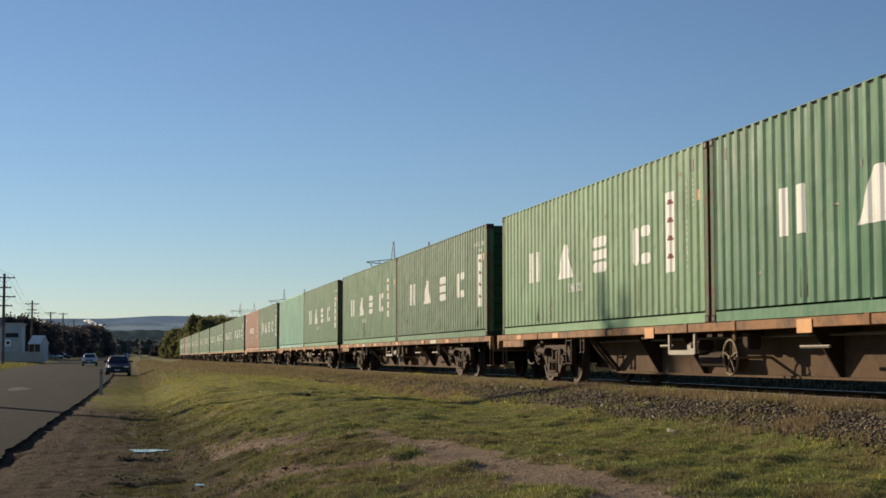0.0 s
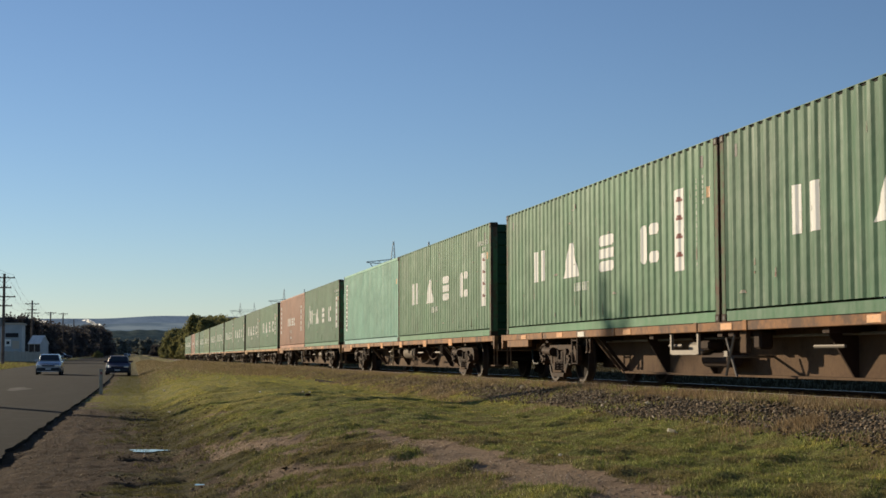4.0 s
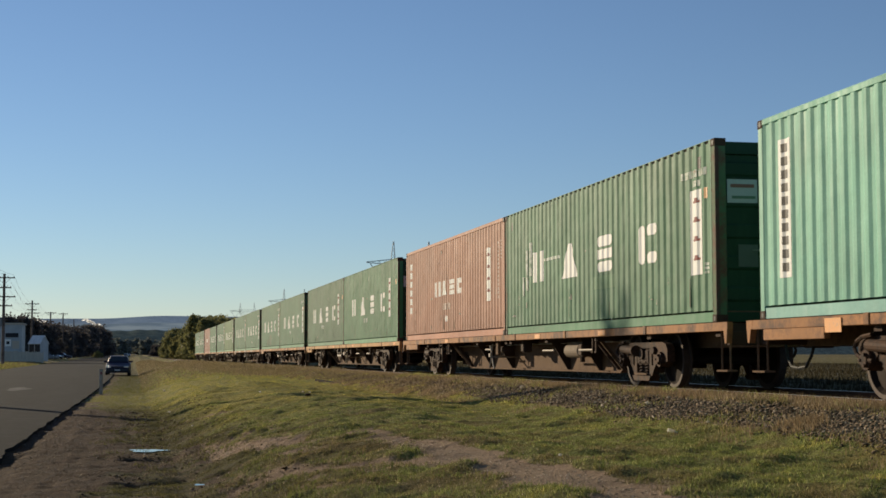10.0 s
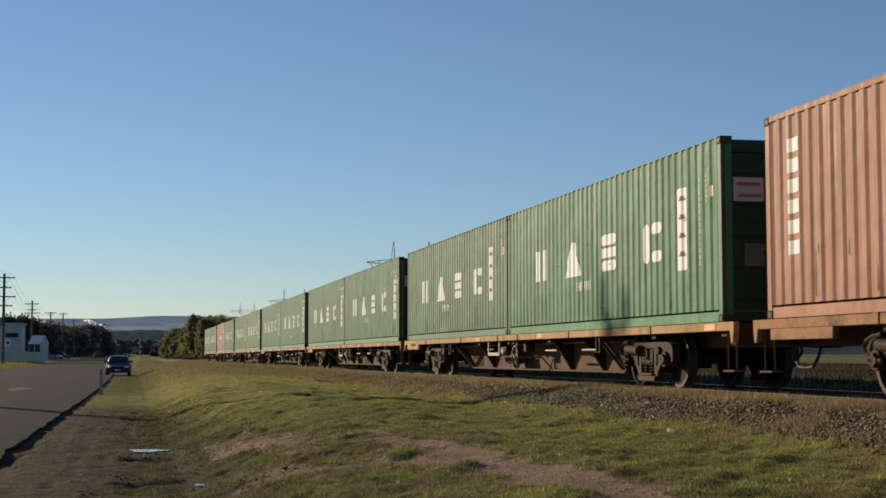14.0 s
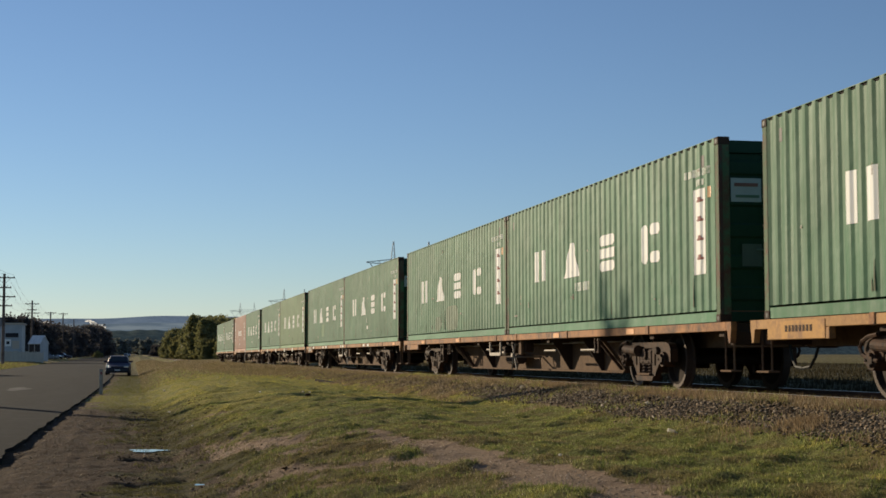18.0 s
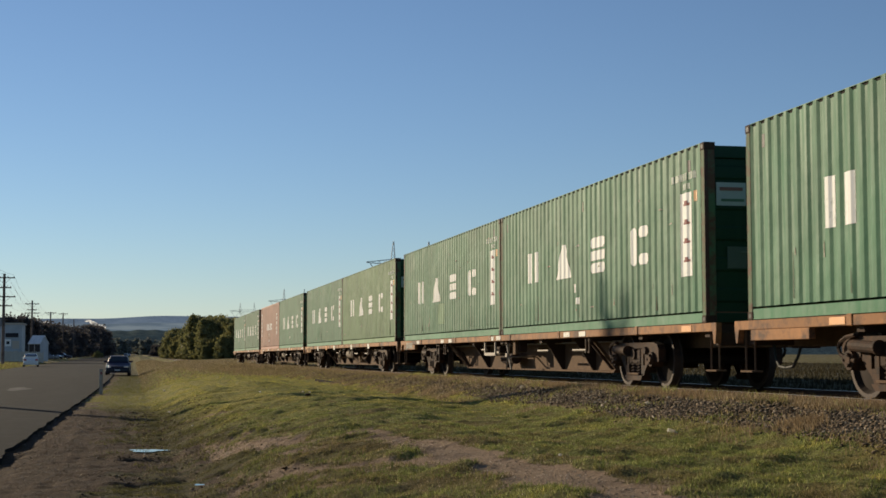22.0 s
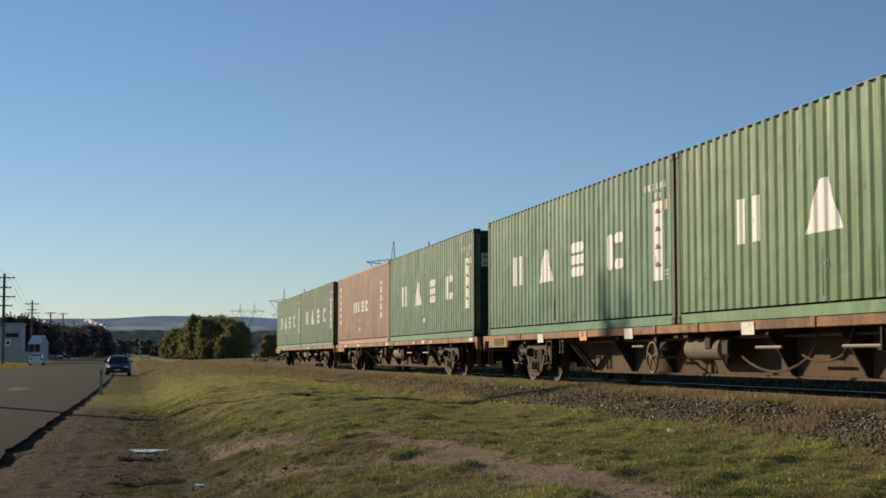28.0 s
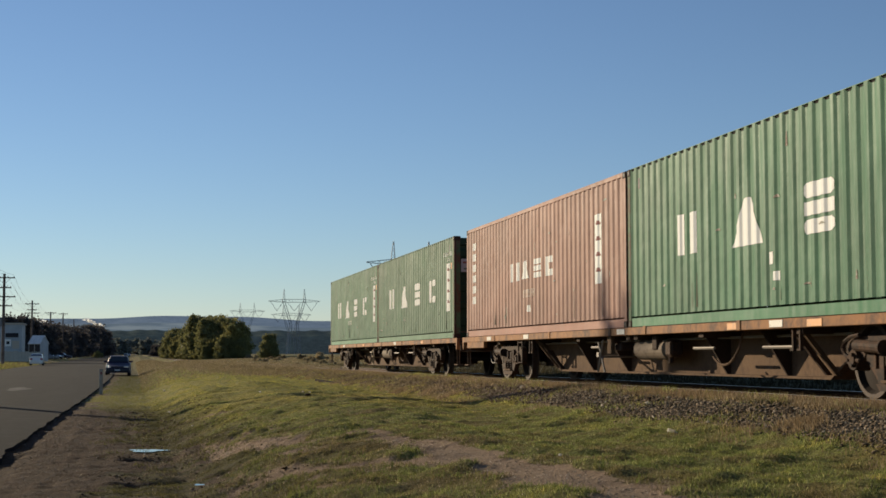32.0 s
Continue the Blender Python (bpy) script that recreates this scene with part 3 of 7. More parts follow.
def container_parts(col):
    """Meshes that containers of one colour share."""
    if col in CONT:
        return CONT[col]
    m = GREENS[col]
    L, W = LEN / 2, WID
    d = {"side_wall": [wall_mesh("side_wall", s, m, 0.3 if col in ("mint", "red", "chalk") else 1.8) for s in (-1, 1)]}
    # Recessed rail painted black where the rib valleys lie in shade.
    d["top_rail"] = [mesh_of("top_rail", B(*sorted((s * (W - 0.034), s * (W - 0.1))), -L + 0.15, L - 0.15, 2.585, 2.643, bevel=0.006), m if col in ("mint", "clean", "pale", "red", "chalk") else M_NOTCH_SHADE) for s in (-1, 1)]
    if col in ("mint", "red", "chalk"):
        d["top_rail"] = [mesh_of("top_rail", B(*sorted((s * (W - 0.001), s * (W - 0.1))), -L + 0.15, L - 0.15, 2.57, 2.6425, bevel=0.006), m) for s in (-1, 1)]
    d["roof_edge"] = [mesh_of("roof_edge", B(*sorted((s * (W - 0.012), s * (W - 0.12))), -L + 0.15, L - 0.15, 2.6435, 2.652), m) for s in (-1, 1)]
    d["bottom_rail"] = []
    if col not in RAIL_PAINT:
        RAIL_PAINT[col] = container_paint("faded_rail_paint", tuple(min(0.8, v * (1.2 if v < 0.4 else 1.0)) for v in PAINTS[col]), 0.35, tuple(min(0.8, v * (1.4 if v < 0.4 else 1.1)) for v in PAINTS[col]))
    for s in (-1, 1):
        out = s * (W - 0.012)
        d["bottom_rail"].append(mesh_of("bottom_rail", prism(bmesh.new(), [(out, 0.012), (out - s * 0.1, 0.012), (out - s * 0.1, 0.155), (out - s * 0.02, 0.155), (out, 0.15)], 1, -L + 0.16, L - 0.16), RAIL_PAINT[col]))
    pm = m if col in ("red", "chalk") else (m if col in ("mint", "clean") else M_POSTG)
    d["post_edge"] = mesh_of("post_edge", B(-0.09, -0.03, -0.082, -0.0755, 0.12, 2.53), M_POST)
    d["corner_post"] = mesh_of("corner_post", B(-0.085, 0.085, -0.075, 0.075, 0.1, 2.55, bevel=0.015), pm)
    cast = B(-0.089, 0.089, -0.081, 0.081, 0, 0.118, bevel=0.01)
    d["corner_casting"] = mesh_of("corner_casting", cast, M_RUST)
    hole = bmesh.new()
    rod(hole, (-0.0905, 0, 0.059), (-0.086, 0, 0.059), 0.035, n=10)
    d["casting_hole"] = mesh_of("casting_hole", hole, M_BLACK)
    roof = bmesh.new()
    n, st = 42, (LEN - 0.3) / 42
    vs, fs = [], []
    for i in range(n):
        y = -L + 0.15 + i * st
        vs += [(sx * (W - 0.05), yy, zz) for yy, zz in ((y, 2.615), (y + st * 0.4, 2.615), (y + st * 0.5, 2.63), (y + st * 0.9, 2.63)) for sx in (-1, 1)]
    fs = [(2 * i, 2 * i + 1, 2 * i + 3, 2 * i + 2) for i in range(len(vs) // 2 - 1)]
    roof.free()
    d["roof"] = raw("roof", vs, fs, m)
    d["floor"] = mesh_of("floor", B(-W + 0.11, W - 0.11, -L + 0.02, L - 0.02, 0.03, 0.17), M_UNDER)
    far, edge = bmesh.new(), [(-W + 0.16, L - 0.07), (W - 0.16, L - 0.07)]
    for k in reversed(range(8)):
        x = -0.95 + 0.27 * k
        edge += [(x + 0.1, L - 0.04), (x + 0.06, L - 0.012), (x - 0.06, L - 0.012), (x - 0.1, L - 0.04)]
    prism(far, edge, 2, 0.12, 2.55)
    d["end_wall"] = mesh_of("end_wall", far, m)
    # Green containers get darker door ends; the gap's shade is in the paint.
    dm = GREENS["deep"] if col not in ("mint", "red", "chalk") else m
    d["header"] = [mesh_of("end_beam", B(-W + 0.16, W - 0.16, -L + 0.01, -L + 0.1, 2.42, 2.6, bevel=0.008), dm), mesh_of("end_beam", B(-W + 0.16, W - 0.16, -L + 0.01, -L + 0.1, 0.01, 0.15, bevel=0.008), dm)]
    door, edge = bmesh.new(), [(-L + 0.085, 2.41), (-L + 0.085, 0.16), (-L + 0.05, 0.16)]
    for z in (0.3, 0.75, 1.2, 1.65, 2.1):
        edge += [(-L + 0.05, z), (-L + 0.028, z + 0.03), (-L + 0.028, z + 0.19), (-L + 0.05, z + 0.22)]
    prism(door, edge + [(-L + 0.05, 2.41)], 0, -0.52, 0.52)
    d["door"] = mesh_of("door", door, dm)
    lock = bmesh.new()
    for x in (0.03, 0.4):
        rod(lock, (x, -L + 0.012, 0.1), (x, -L + 0.012, 2.48), 0.017, n=8)
        box(lock, x - 0.04, x + 0.04, -L - 0.005, -L + 0.03, 1.0, 1.08)
        box(lock, x - 0.16, x, -L - 0.004, -L + 0.012, 1.03, 1.05)
    d["lock_rod"] = mesh_of("lock_rod", lock, M_ROD if col != "mint" else M_PIPE)
    CONT[col] = d
    return d


def container(col, marks, extra, label):
    """One container, its origin at the middle of its floor, y along its length."""
    d = container_parts(col)
    c = thing("shipping_container", pose(0, 0, 0), label, "container", "containers on the train")
    for me in d["side_wall"]:
        part("side_wall", me, None, c)
    for key in ("top_rail", "roof_edge", "bottom_rail"):
        for me in d[key]:
            part(key, me, None, c)
    part("roof", d["roof"], None, c)
    part("floor", d["floor"], None, c)
    part("end_wall", d["end_wall"], None, c)
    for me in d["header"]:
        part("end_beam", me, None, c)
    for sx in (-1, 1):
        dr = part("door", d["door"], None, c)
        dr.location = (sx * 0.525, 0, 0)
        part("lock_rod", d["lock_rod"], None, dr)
        for sy in (-1, 1):
            po = part("corner_post", d["corner_post"], None, c, "rusty corner post")
            po.location = (sx * (WID - 0.09), sy * (LEN / 2 - 0.08), 0)
            if sy < 0 and sx < 0:
                part("post_edge", d["post_edge"], None, po, "rust-red door hinge edge")
            for z in (0.0, HGT - 0.118):
                ca = part("corner_casting", d["corner_casting"], None, c)
                ca.location = (sx * (WID - 0.088), sy * (LEN / 2 - 0.081), z)
                if sx < 0:
                    part("casting_hole", d["casting_hole"], None, ca)
    for key in marks:
        for nm, me in MARK_MESHES[key]:
            part(nm, me, None, c, "white painted plain shape")
    for nm, me, lab in extra:
        o = part(nm, me, None, c, lab)
        if nm in ("paint_wear", "rust_staining", "fine_writing"):
            tagged(o, kind="stuff")
    return c


M_PLAQUE = simple("grey_door_plate_paint", (0.4, 0.44, 0.44), 0.6, vary=0.15)
M_PLAQUE2 = simple("dull_door_plate_paint", (0.09, 0.12, 0.1), 0.7, vary=0.2)

PLACARD = [mesh_of("placard", B(-0.5, -0.04, -LEN / 2 + 0.02, -LEN / 2 + 0.027, 1.72, 2.06), M_PLAQUE), mesh_of("placard_bar", B(-0.45, -0.09, -LEN / 2 + 0.014, -LEN / 2 + 0.0195, 1.94, 1.99), simple("dull_red_print", (0.25, 0.12, 0.1), 0.7)), mesh_of("lower_placard", B(-0.34, -0.04, -LEN / 2 + 0.02, -LEN / 2 + 0.027, 0.8, 1.12), M_PLAQUE2), mesh_of("placard_bar", B(-0.43, -0.07, -LEN / 2 + 0.014, -LEN / 2 + 0.0195, 1.78, 1.82), simple("dull_green_print", (0.1, 0.17, 0.12), 0.7))]


def placards(c):
    """Plates on the near left door."""
    for d in c.children:
        if d.name.startswith("door") and d.location.x < 0:
            part("placard", PLACARD[0], None, d, "white door placard")
            part("placard_bar", PLACARD[1], None, d)
            part("placard_bar", PLACARD[3], None, d)
            part("lower_placard", PLACARD[2], None, d, "grey door plate")


def extra(kind, shapes, material, lab, lift=0.004):
    return (kind, paint_mesh(kind, shapes, material, lift), lab)


def each(kind, shapes, material, lab, lift=0.004):
    """One mesh for every bar."""
    return [extra(kind, [r], material, lab, lift) for r in shapes]


X_STRIP = [extra("strip_mark", s, M_REDMARK, "small red-brown mark", 0.008) for s in strip_marks(11.2, 0.72, 1.98)]
X_RSTRIP = [extra("strip_mark", s, M_REDMARK, "small red-brown mark", 0.008) for s in strip_marks(10.4, 0.82, 2.07)]
X_ID = each("number_bar", bars(10.85, 11.85, 2.17, 2.28, 9) + bars(11.28, 11.6, 2.03, 2.12, 3), M_FADED, "small white writing bars")
X_OR = extra("orange_label", [rect(11.76, 11.84, 1.82, 1.98)], M_ORANGE, "small orange label")
X_BOX = each("data_bar", bars(11.76, 11.88, 0.72, 0.9, 3, False), M_FADED, "small white writing bars")
X_SUB = each("writing_bar", bars(5.1, 6.1, 0.74, 0.9, 6), M_FADED, "white writing bars below")
X_SUB2 = each("writing_bar", bars(5.4, 6.4, 0.77, 0.94, 6), M_FADEDR, "white writing bars below")
X_DOT = extra("small_label", [rect(5.75, 5.95, 0.46, 0.6)], M_WHITE, "small white label")
X_DOTS = extra("small_label", [rect(5.6, 5.75, 0.72, 0.88), rect(5.75, 5.92, 0.5, 0.62)], M_WHITE, "small white labels")
X_VERT = each("writing_bar", bars(0.68, 1.0, 0.8, 2.36, 6, False), M_WHITE, "tall column of white writing bars")
X_MINTV = extra("vertical_label", [rect(0.62, 0.98, 0.52, 2.3)], M_WHITE, "tall white label strip")
X_MINTB = each("writing_bar", [rect(0.72, 0.86, 0.6 + 0.17 * i, 0.6 + 0.17 * i + 0.11) for i in range(10)], M_BLACK, "dark writing bars", 0.008)
X_RV = extra("fine_writing", bars(11.5, 11.58, 0.85, 2.18, 14, False) + bars(11.78, 11.84, 1.75, 2.2, 6, False), M_FADEDR, "fine vertical writing bars")
X_RV2 = extra("fine_writing", bars(11.3, 11.38, 0.85, 2.18, 14, False) + bars(11.55, 11.6, 1.75, 2.2, 6, False), M_FADED, "fine vertical writing bars")
X_SCUFF = extra("scuffed_patch", [rect(6.4, 7.6, 0.72, 0.95)], GREENS["fresh"], "scuffed grey patch", 0.003)
X_SCR = [extra("scuff", [r], M_FADED, "pale scuff", 0.0065) for r in (rect(1.75, 1.9, 0.9, 1.75), rect(2.05, 2.2, 1.2, 1.9), rect(3.1, 4.3, 1.44, 1.5), rect(1.5, 1.6, 0.8, 1.2))]
M_BLEACH = container_paint("bleached_grey_green_paint", (0.13, 0.2, 0.12), 0.6, (0.3, 0.33, 0.26))
X_BLEACH = extra("bleached_patch", [rect(5.6, 7.2, 0.22, 0.85, 0.25)], M_BLEACH, "bleached grey-green patch")
X_BLEACH2 = extra("bleached_patch", [rect(4.2, 5.1, 0.22, 0.6, 0.2)], M_BLEACH, "bleached grey-green patch")
X_CEU = extra("faded_panel", [rect(5.2, 6.0, 0.4, 0.95)], GREENS["pale"], "faded repaired panel")


def chips(seed):
    """Scratches, chips and patched spots in the paint."""
    rng = np.random.default_rng(seed)
    out = []
    for _ in range(16):
        y, z = 0.4 + 11.4 * rng.random(), 0.3 + 2.1 * rng.random() ** 1.3
        w, h = (0.015 + 0.05 * rng.random(), 0.04 + 0.16 * rng.random()) if rng.random() < 0.6 else (0.05 + 0.2 * rng.random(), 0.015 + 0.03 * rng.random())
        out.append(taper(y, y + w, z, z + h, w * 0.2))
    return out


M_CHIP = simple("chipped_primer", (0.4, 0.42, 0.34), 0.7, vary=0.3, scale=9, stain=(0.16, 0.07, 0.04), amount=0.6)
M_RUNS = simple("rust_run_stain", (0.1, 0.11, 0.065), 0.8, vary=0.35, scale=6)
CHIPS = [[extra("paint_wear", chips(700 + k), M_CHIP, "pale chips and scratches", 0.006), extra("rust_staining", [taper(y, y + 0.02 + 0.02 * (j % 2), 0.25, 0.4 + 0.5 * ((j * 37 + k * 11) % 7) / 7, 0.005) for j, y in enumerate(0.5 + 11 * np.random.default_rng(k + 50).random(7))], M_RUNS, "thin rust runs", 0.007)] for k in range(6)]
# Flat black marks stand for raised vents and the shade beside them.
X_VENT = each("vent", [rect(11.5, 11.6, 2.28, 2.46), rect(0.5, 0.6, 2.28, 2.46)], M_BLACK, "small dark vent")
STD = [*X_STRIP, *X_ID, X_OR, *X_VENT]
STD_R = [*X_RSTRIP, X_RV2, X_OR, *X_VENT]
BIGS = ("big", "strip")
BIGR = ("big", "rstrip")
LOAD = [  # near container, far container of each wagon
    (("green", BIGS, STD, "dark green ribbed steel shipping container with white markings"), ("pale", BIGR, STD_R + [*X_SUB], "faded green ribbed shipping container, sun-bleached")),
    (("dark", BIGS, STD, "dark green ribbed shipping container with rusty corner posts"), ("fresh", BIGR, STD_R + [*X_SUB], "bright green ribbed shipping container with white markings")),
    (("fresh", BIGS, STD + [*X_SUB], "green ribbed shipping container with rust spots"), ("mint", (), [X_MINTV, *X_MINTB, X_OR], "pale mint-green ribbed shipping container without large markings")),
    (("green", BIGS, STD + [X_SCUFF, *X_SCR, *X_BOX], "dark green container with pale scrawled scuffs"), ("red", ("small", "rstrip"), [*X_RSTRIP, *X_VERT, *X_SUB2, X_DOT, X_RV], "brick-red ribbed shipping container with small white markings")),
    (("clean", BIGR, STD_R + [*X_SUB], "clean green ribbed shipping container with white markings"), ("dark", BIGR, STD_R + [*X_SUB], "deep green ribbed shipping container with white markings")),
    (("green", BIGS, STD + [*X_SUB], "green ribbed shipping container with white markings"), ("green", BIGS, STD + [X_BLEACH, X_BLEACH2], "dirty green shipping container with bleached patches")),
    (("green", BIGS, STD + [X_DOTS], "green shipping container with small white labels"), ("green", BIGS, STD + [X_CEU], "green shipping container with a faded repaired panel")),
    (("olive", BIGS, STD, "olive-green ribbed shipping container, faded by sun"), ("green", BIGS, STD + [*X_BOX], "green shipping container with dents and rust")),
    (("green", BIGS, STD + [X_DOTS], "dark green shipping container with small white labels"), ("chalk", ("small", "rstrip"), [*X_RSTRIP, *X_VERT, *X_SUB2, X_DOT], "brick-red ribbed container with chalky paint")),
    (("dark", BIGS, STD, "dark green shipping container on the last wagon"), ("green", BIGS, STD + [*X_SUB], "green shipping container at the tail of the train")),
]
CONTAINERS = []
for w, (nearer, farther) in enumerate(LOAD):
    for side, spec in ((-1, nearer), (1, farther)):
        spec = (*spec[:2], spec[2] + (CHIPS[(3 * w + side) % 6] if spec[0] != "mint" else []), spec[3])
        CONTAINERS.append((container(*spec), w, side * (HALF - LEN / 2)))
        if side < 0 and w not in (0, 1, 2):
            placards(CONTAINERS[-1][0])


# ---- wagons ----
DECK = 0.985
BOGIE_Y, AXLE = 8.65, 0.92
WHEEL_R = 0.46


def wheelset(parent, y):
    bm = bmesh.new()
    for s in (-1, 1):
        o = s * 0.87
        lathe(bm, [(0.1, 0.0), (0.12, -s * 0.02), (0.36, -s * 0.06), (0.4, 0.0), (WHEEL_R - 0.005, 0.0), (WHEEL_R, -s * 0.1), (WHEEL_R + 0.03, -s * 0.115), (WHEEL_R + 0.03, -s * 0.14), (0.4, -s * 0.14), (0.12, -s * 0.16)], (o, 0, 0), 28)
        rod(bm, (o, 0, 0), (o + s * 0.14, 0, 0), 0.07, n=12)
    rod(bm, (-0.8, 0, 0), (0.8, 0, 0), 0.075, n=12)
    ws = part("wheelset", bm, M_WHEEL, parent, "steel wheels on an axle")
    ws.location = (0, y, WHEEL_R)
    # Inner faces get the darker web colour, with the shade put in.
    ws.data.materials.append(M_WEB)
    for p in ws.data.polygons:
        if all(math.hypot(ws.data.vertices[i].co.y, ws.data.vertices[i].co.z) < 0.405 for i in p.vertices):
            p.material_index = 1
    return ws


def bogie(parent, y):
    bm = bmesh.new()
    box(bm, -0.95, 0.95, -0.2, 0.2, 0.45, 0.72, bevel=0.02)
    bg = part("bogie", bm, M_BOGIE, parent, "three-piece cast steel bogie")
    bg.location = (0, y, 0)
    for s in (-1, 1):
        x0, x1 = sorted((s * 0.94, s * 1.07))
        sf = bmesh.new()
        prism(sf, [(-1.17, 0.42), (-1.17, 0.62), (-1.1, 0.7), (-0.95, 0.735), (0.95, 0.735), (1.1, 0.7), (1.17, 0.62), (1.17, 0.42), (1.07, 0.42), (0.98, 0.44), (0.8, 0.44), (0.72, 0.5), (0.7, 0.6), (0.62, 0.64), (-0.72, 0.64), (-0.72, 0.5), (-0.8, 0.44), (-0.98, 0.44), (-1.07, 0.42)], 0, x0, x1)
        part("side_frame", sf, M_BOGIE, bg)
        for k in (-1, 1):
            arm = bmesh.new()
            for poly in ([(0.31, 0.66), (0.41, 0.66), (0.41, 0.16), (0.36, 0.12), (0.31, 0.12)],
                         [(0.41, 0.66), (0.49, 0.66), (0.49, 0.59), (0.41, 0.59)],
                         [(0.41, 0.36), (0.49, 0.36), (0.49, 0.27), (0.41, 0.16)],
                         [(0.49, 0.66), (0.84, 0.66), (0.78, 0.56), (0.7, 0.45), (0.49, 0.27)]):
                prism(arm, [(k * a, c) for a, c in poly], 0, x0 + 0.012, x1 - 0.012)
            part("tension_arm", arm, M_BOGIE, bg)
            lug = bmesh.new()
            rod(lug, (s * 1.06, k * 0.62, 0.6), (s * 1.12, k * 0.62, 0.6), 0.07, 0.06, 10)
            part("brake_lug", lug, M_RUST, bg)
        lo = bmesh.new()
        prism(lo, [(-0.44, 0.19), (-0.36, 0.11), (0.36, 0.11), (0.44, 0.19)], 0, x0 - 0.02, x1 + 0.02)
        part("spring_seat", lo, M_BOGIE, bg)
        be = bmesh.new()
        rod(be, (x0 - 0.03, 0, 0.545), (x1 + 0.03, 0, 0.545), 0.09, n=14)
        box(be, x0 + 0.005, x1 - 0.005, -0.29, 0.29, 0.37, 0.62, bevel=0.03)
        part("bolster_end", be, M_RUST, bg)
        tube = bmesh.new()
        rod(tube, (s * 1.13, s * -0.2, 0.6), (s * 1.13, s * -0.8, 0.63), 0.07, n=12)
        rod(tube, (s * 1.13, s * -0.15, 0.6), (s * 1.13, s * -0.2, 0.6), 0.09, n=14)
        for q in range(6):
            a, b = math.pi * q / 6, math.pi * (q + 1) / 6
            rod(tube, (s * 1.12, s * (-0.75 - 0.42 * math.sin(a)), 0.6 + 0.15 * math.cos(a)), (s * 1.12, s * (-0.75 - 0.42 * math.sin(b)), 0.6 + 0.15 * math.cos(b)), 0.025, n=6)
        part("brake_tube", tube, M_BOGIE, bg)
        part("spring_strap", B(*sorted((s * 1.09, s * 1.11)), -0.3, 0.3, 0.2, 0.235, bevel=0.004), M_UNDER, bg)
        part("wedge_plate", B(*sorted((s * 0.93, s * 1.03)), -0.3, 0.3, 0.4, 0.64, bevel=0.02), M_RUST, bg)
        for k in (-0.16, 0.12):
            spr = bmesh.new()
            coil(spr, (s * 0.99, k, 0.19), 0.095, 0.3)
            part("spring", spr, M_RUST, bg)
        for k in (-AXLE, AXLE):
            ax = bmesh.new()
            rod(ax, (s * 0.93, k, WHEEL_R), (s * 1.12, k, WHEEL_R), 0.13, 0.12, 14)
            rod(ax, (s * 1.12, k, WHEEL_R), (s * 1.15, k, WHEEL_R), 0.09, 0.08, 10)
            for a in range(3):
                q = 2 * math.pi * a / 3
                rod(ax, (s * 1.12, k + 0.07 * math.cos(q), WHEEL_R + 0.07 * math.sin(q)), (s * 1.165, k + 0.07 * math.cos(q), WHEEL_R + 0.07 * math.sin(q)), 0.02, n=6)
            part("axle_box", ax, M_BOGIE, bg)
    for k in (-AXLE, AXLE):
        wheelset(bg, k)
    return bg


def coil(bm, c, r, h, turns=6, n=10):
    """A spring as one ridged sleeve."""
    rings = []
    for j in range(2 * turns + 1):
        q = r if j % 2 else r * 0.72
        rings.append([bm.verts.new((c[0] + q * math.cos(2 * math.pi * i / n), c[1] + q * math.sin(2 * math.pi * i / n), c[2] + h * j / (2 * turns))) for i in range(n)])
    for a, b in zip(rings, rings[1:]):
        for i in range(n):
            bm.faces.new((a[i], a[(i + 1) % n], b[(i + 1) % n], b[i]))


def wheel_hoop(bm, c, r, tube, axis="x", n=18):
    for i in range(n):
        a, b = 2 * math.pi * i / n, 2 * math.pi * (i + 1) / n
        rod(bm, (c[0], c[1] + r * math.cos(a), c[2] + r * math.sin(a)), (c[0], c[1] + r * math.cos(b), c[2] + r * math.sin(b)), tube, n=5)


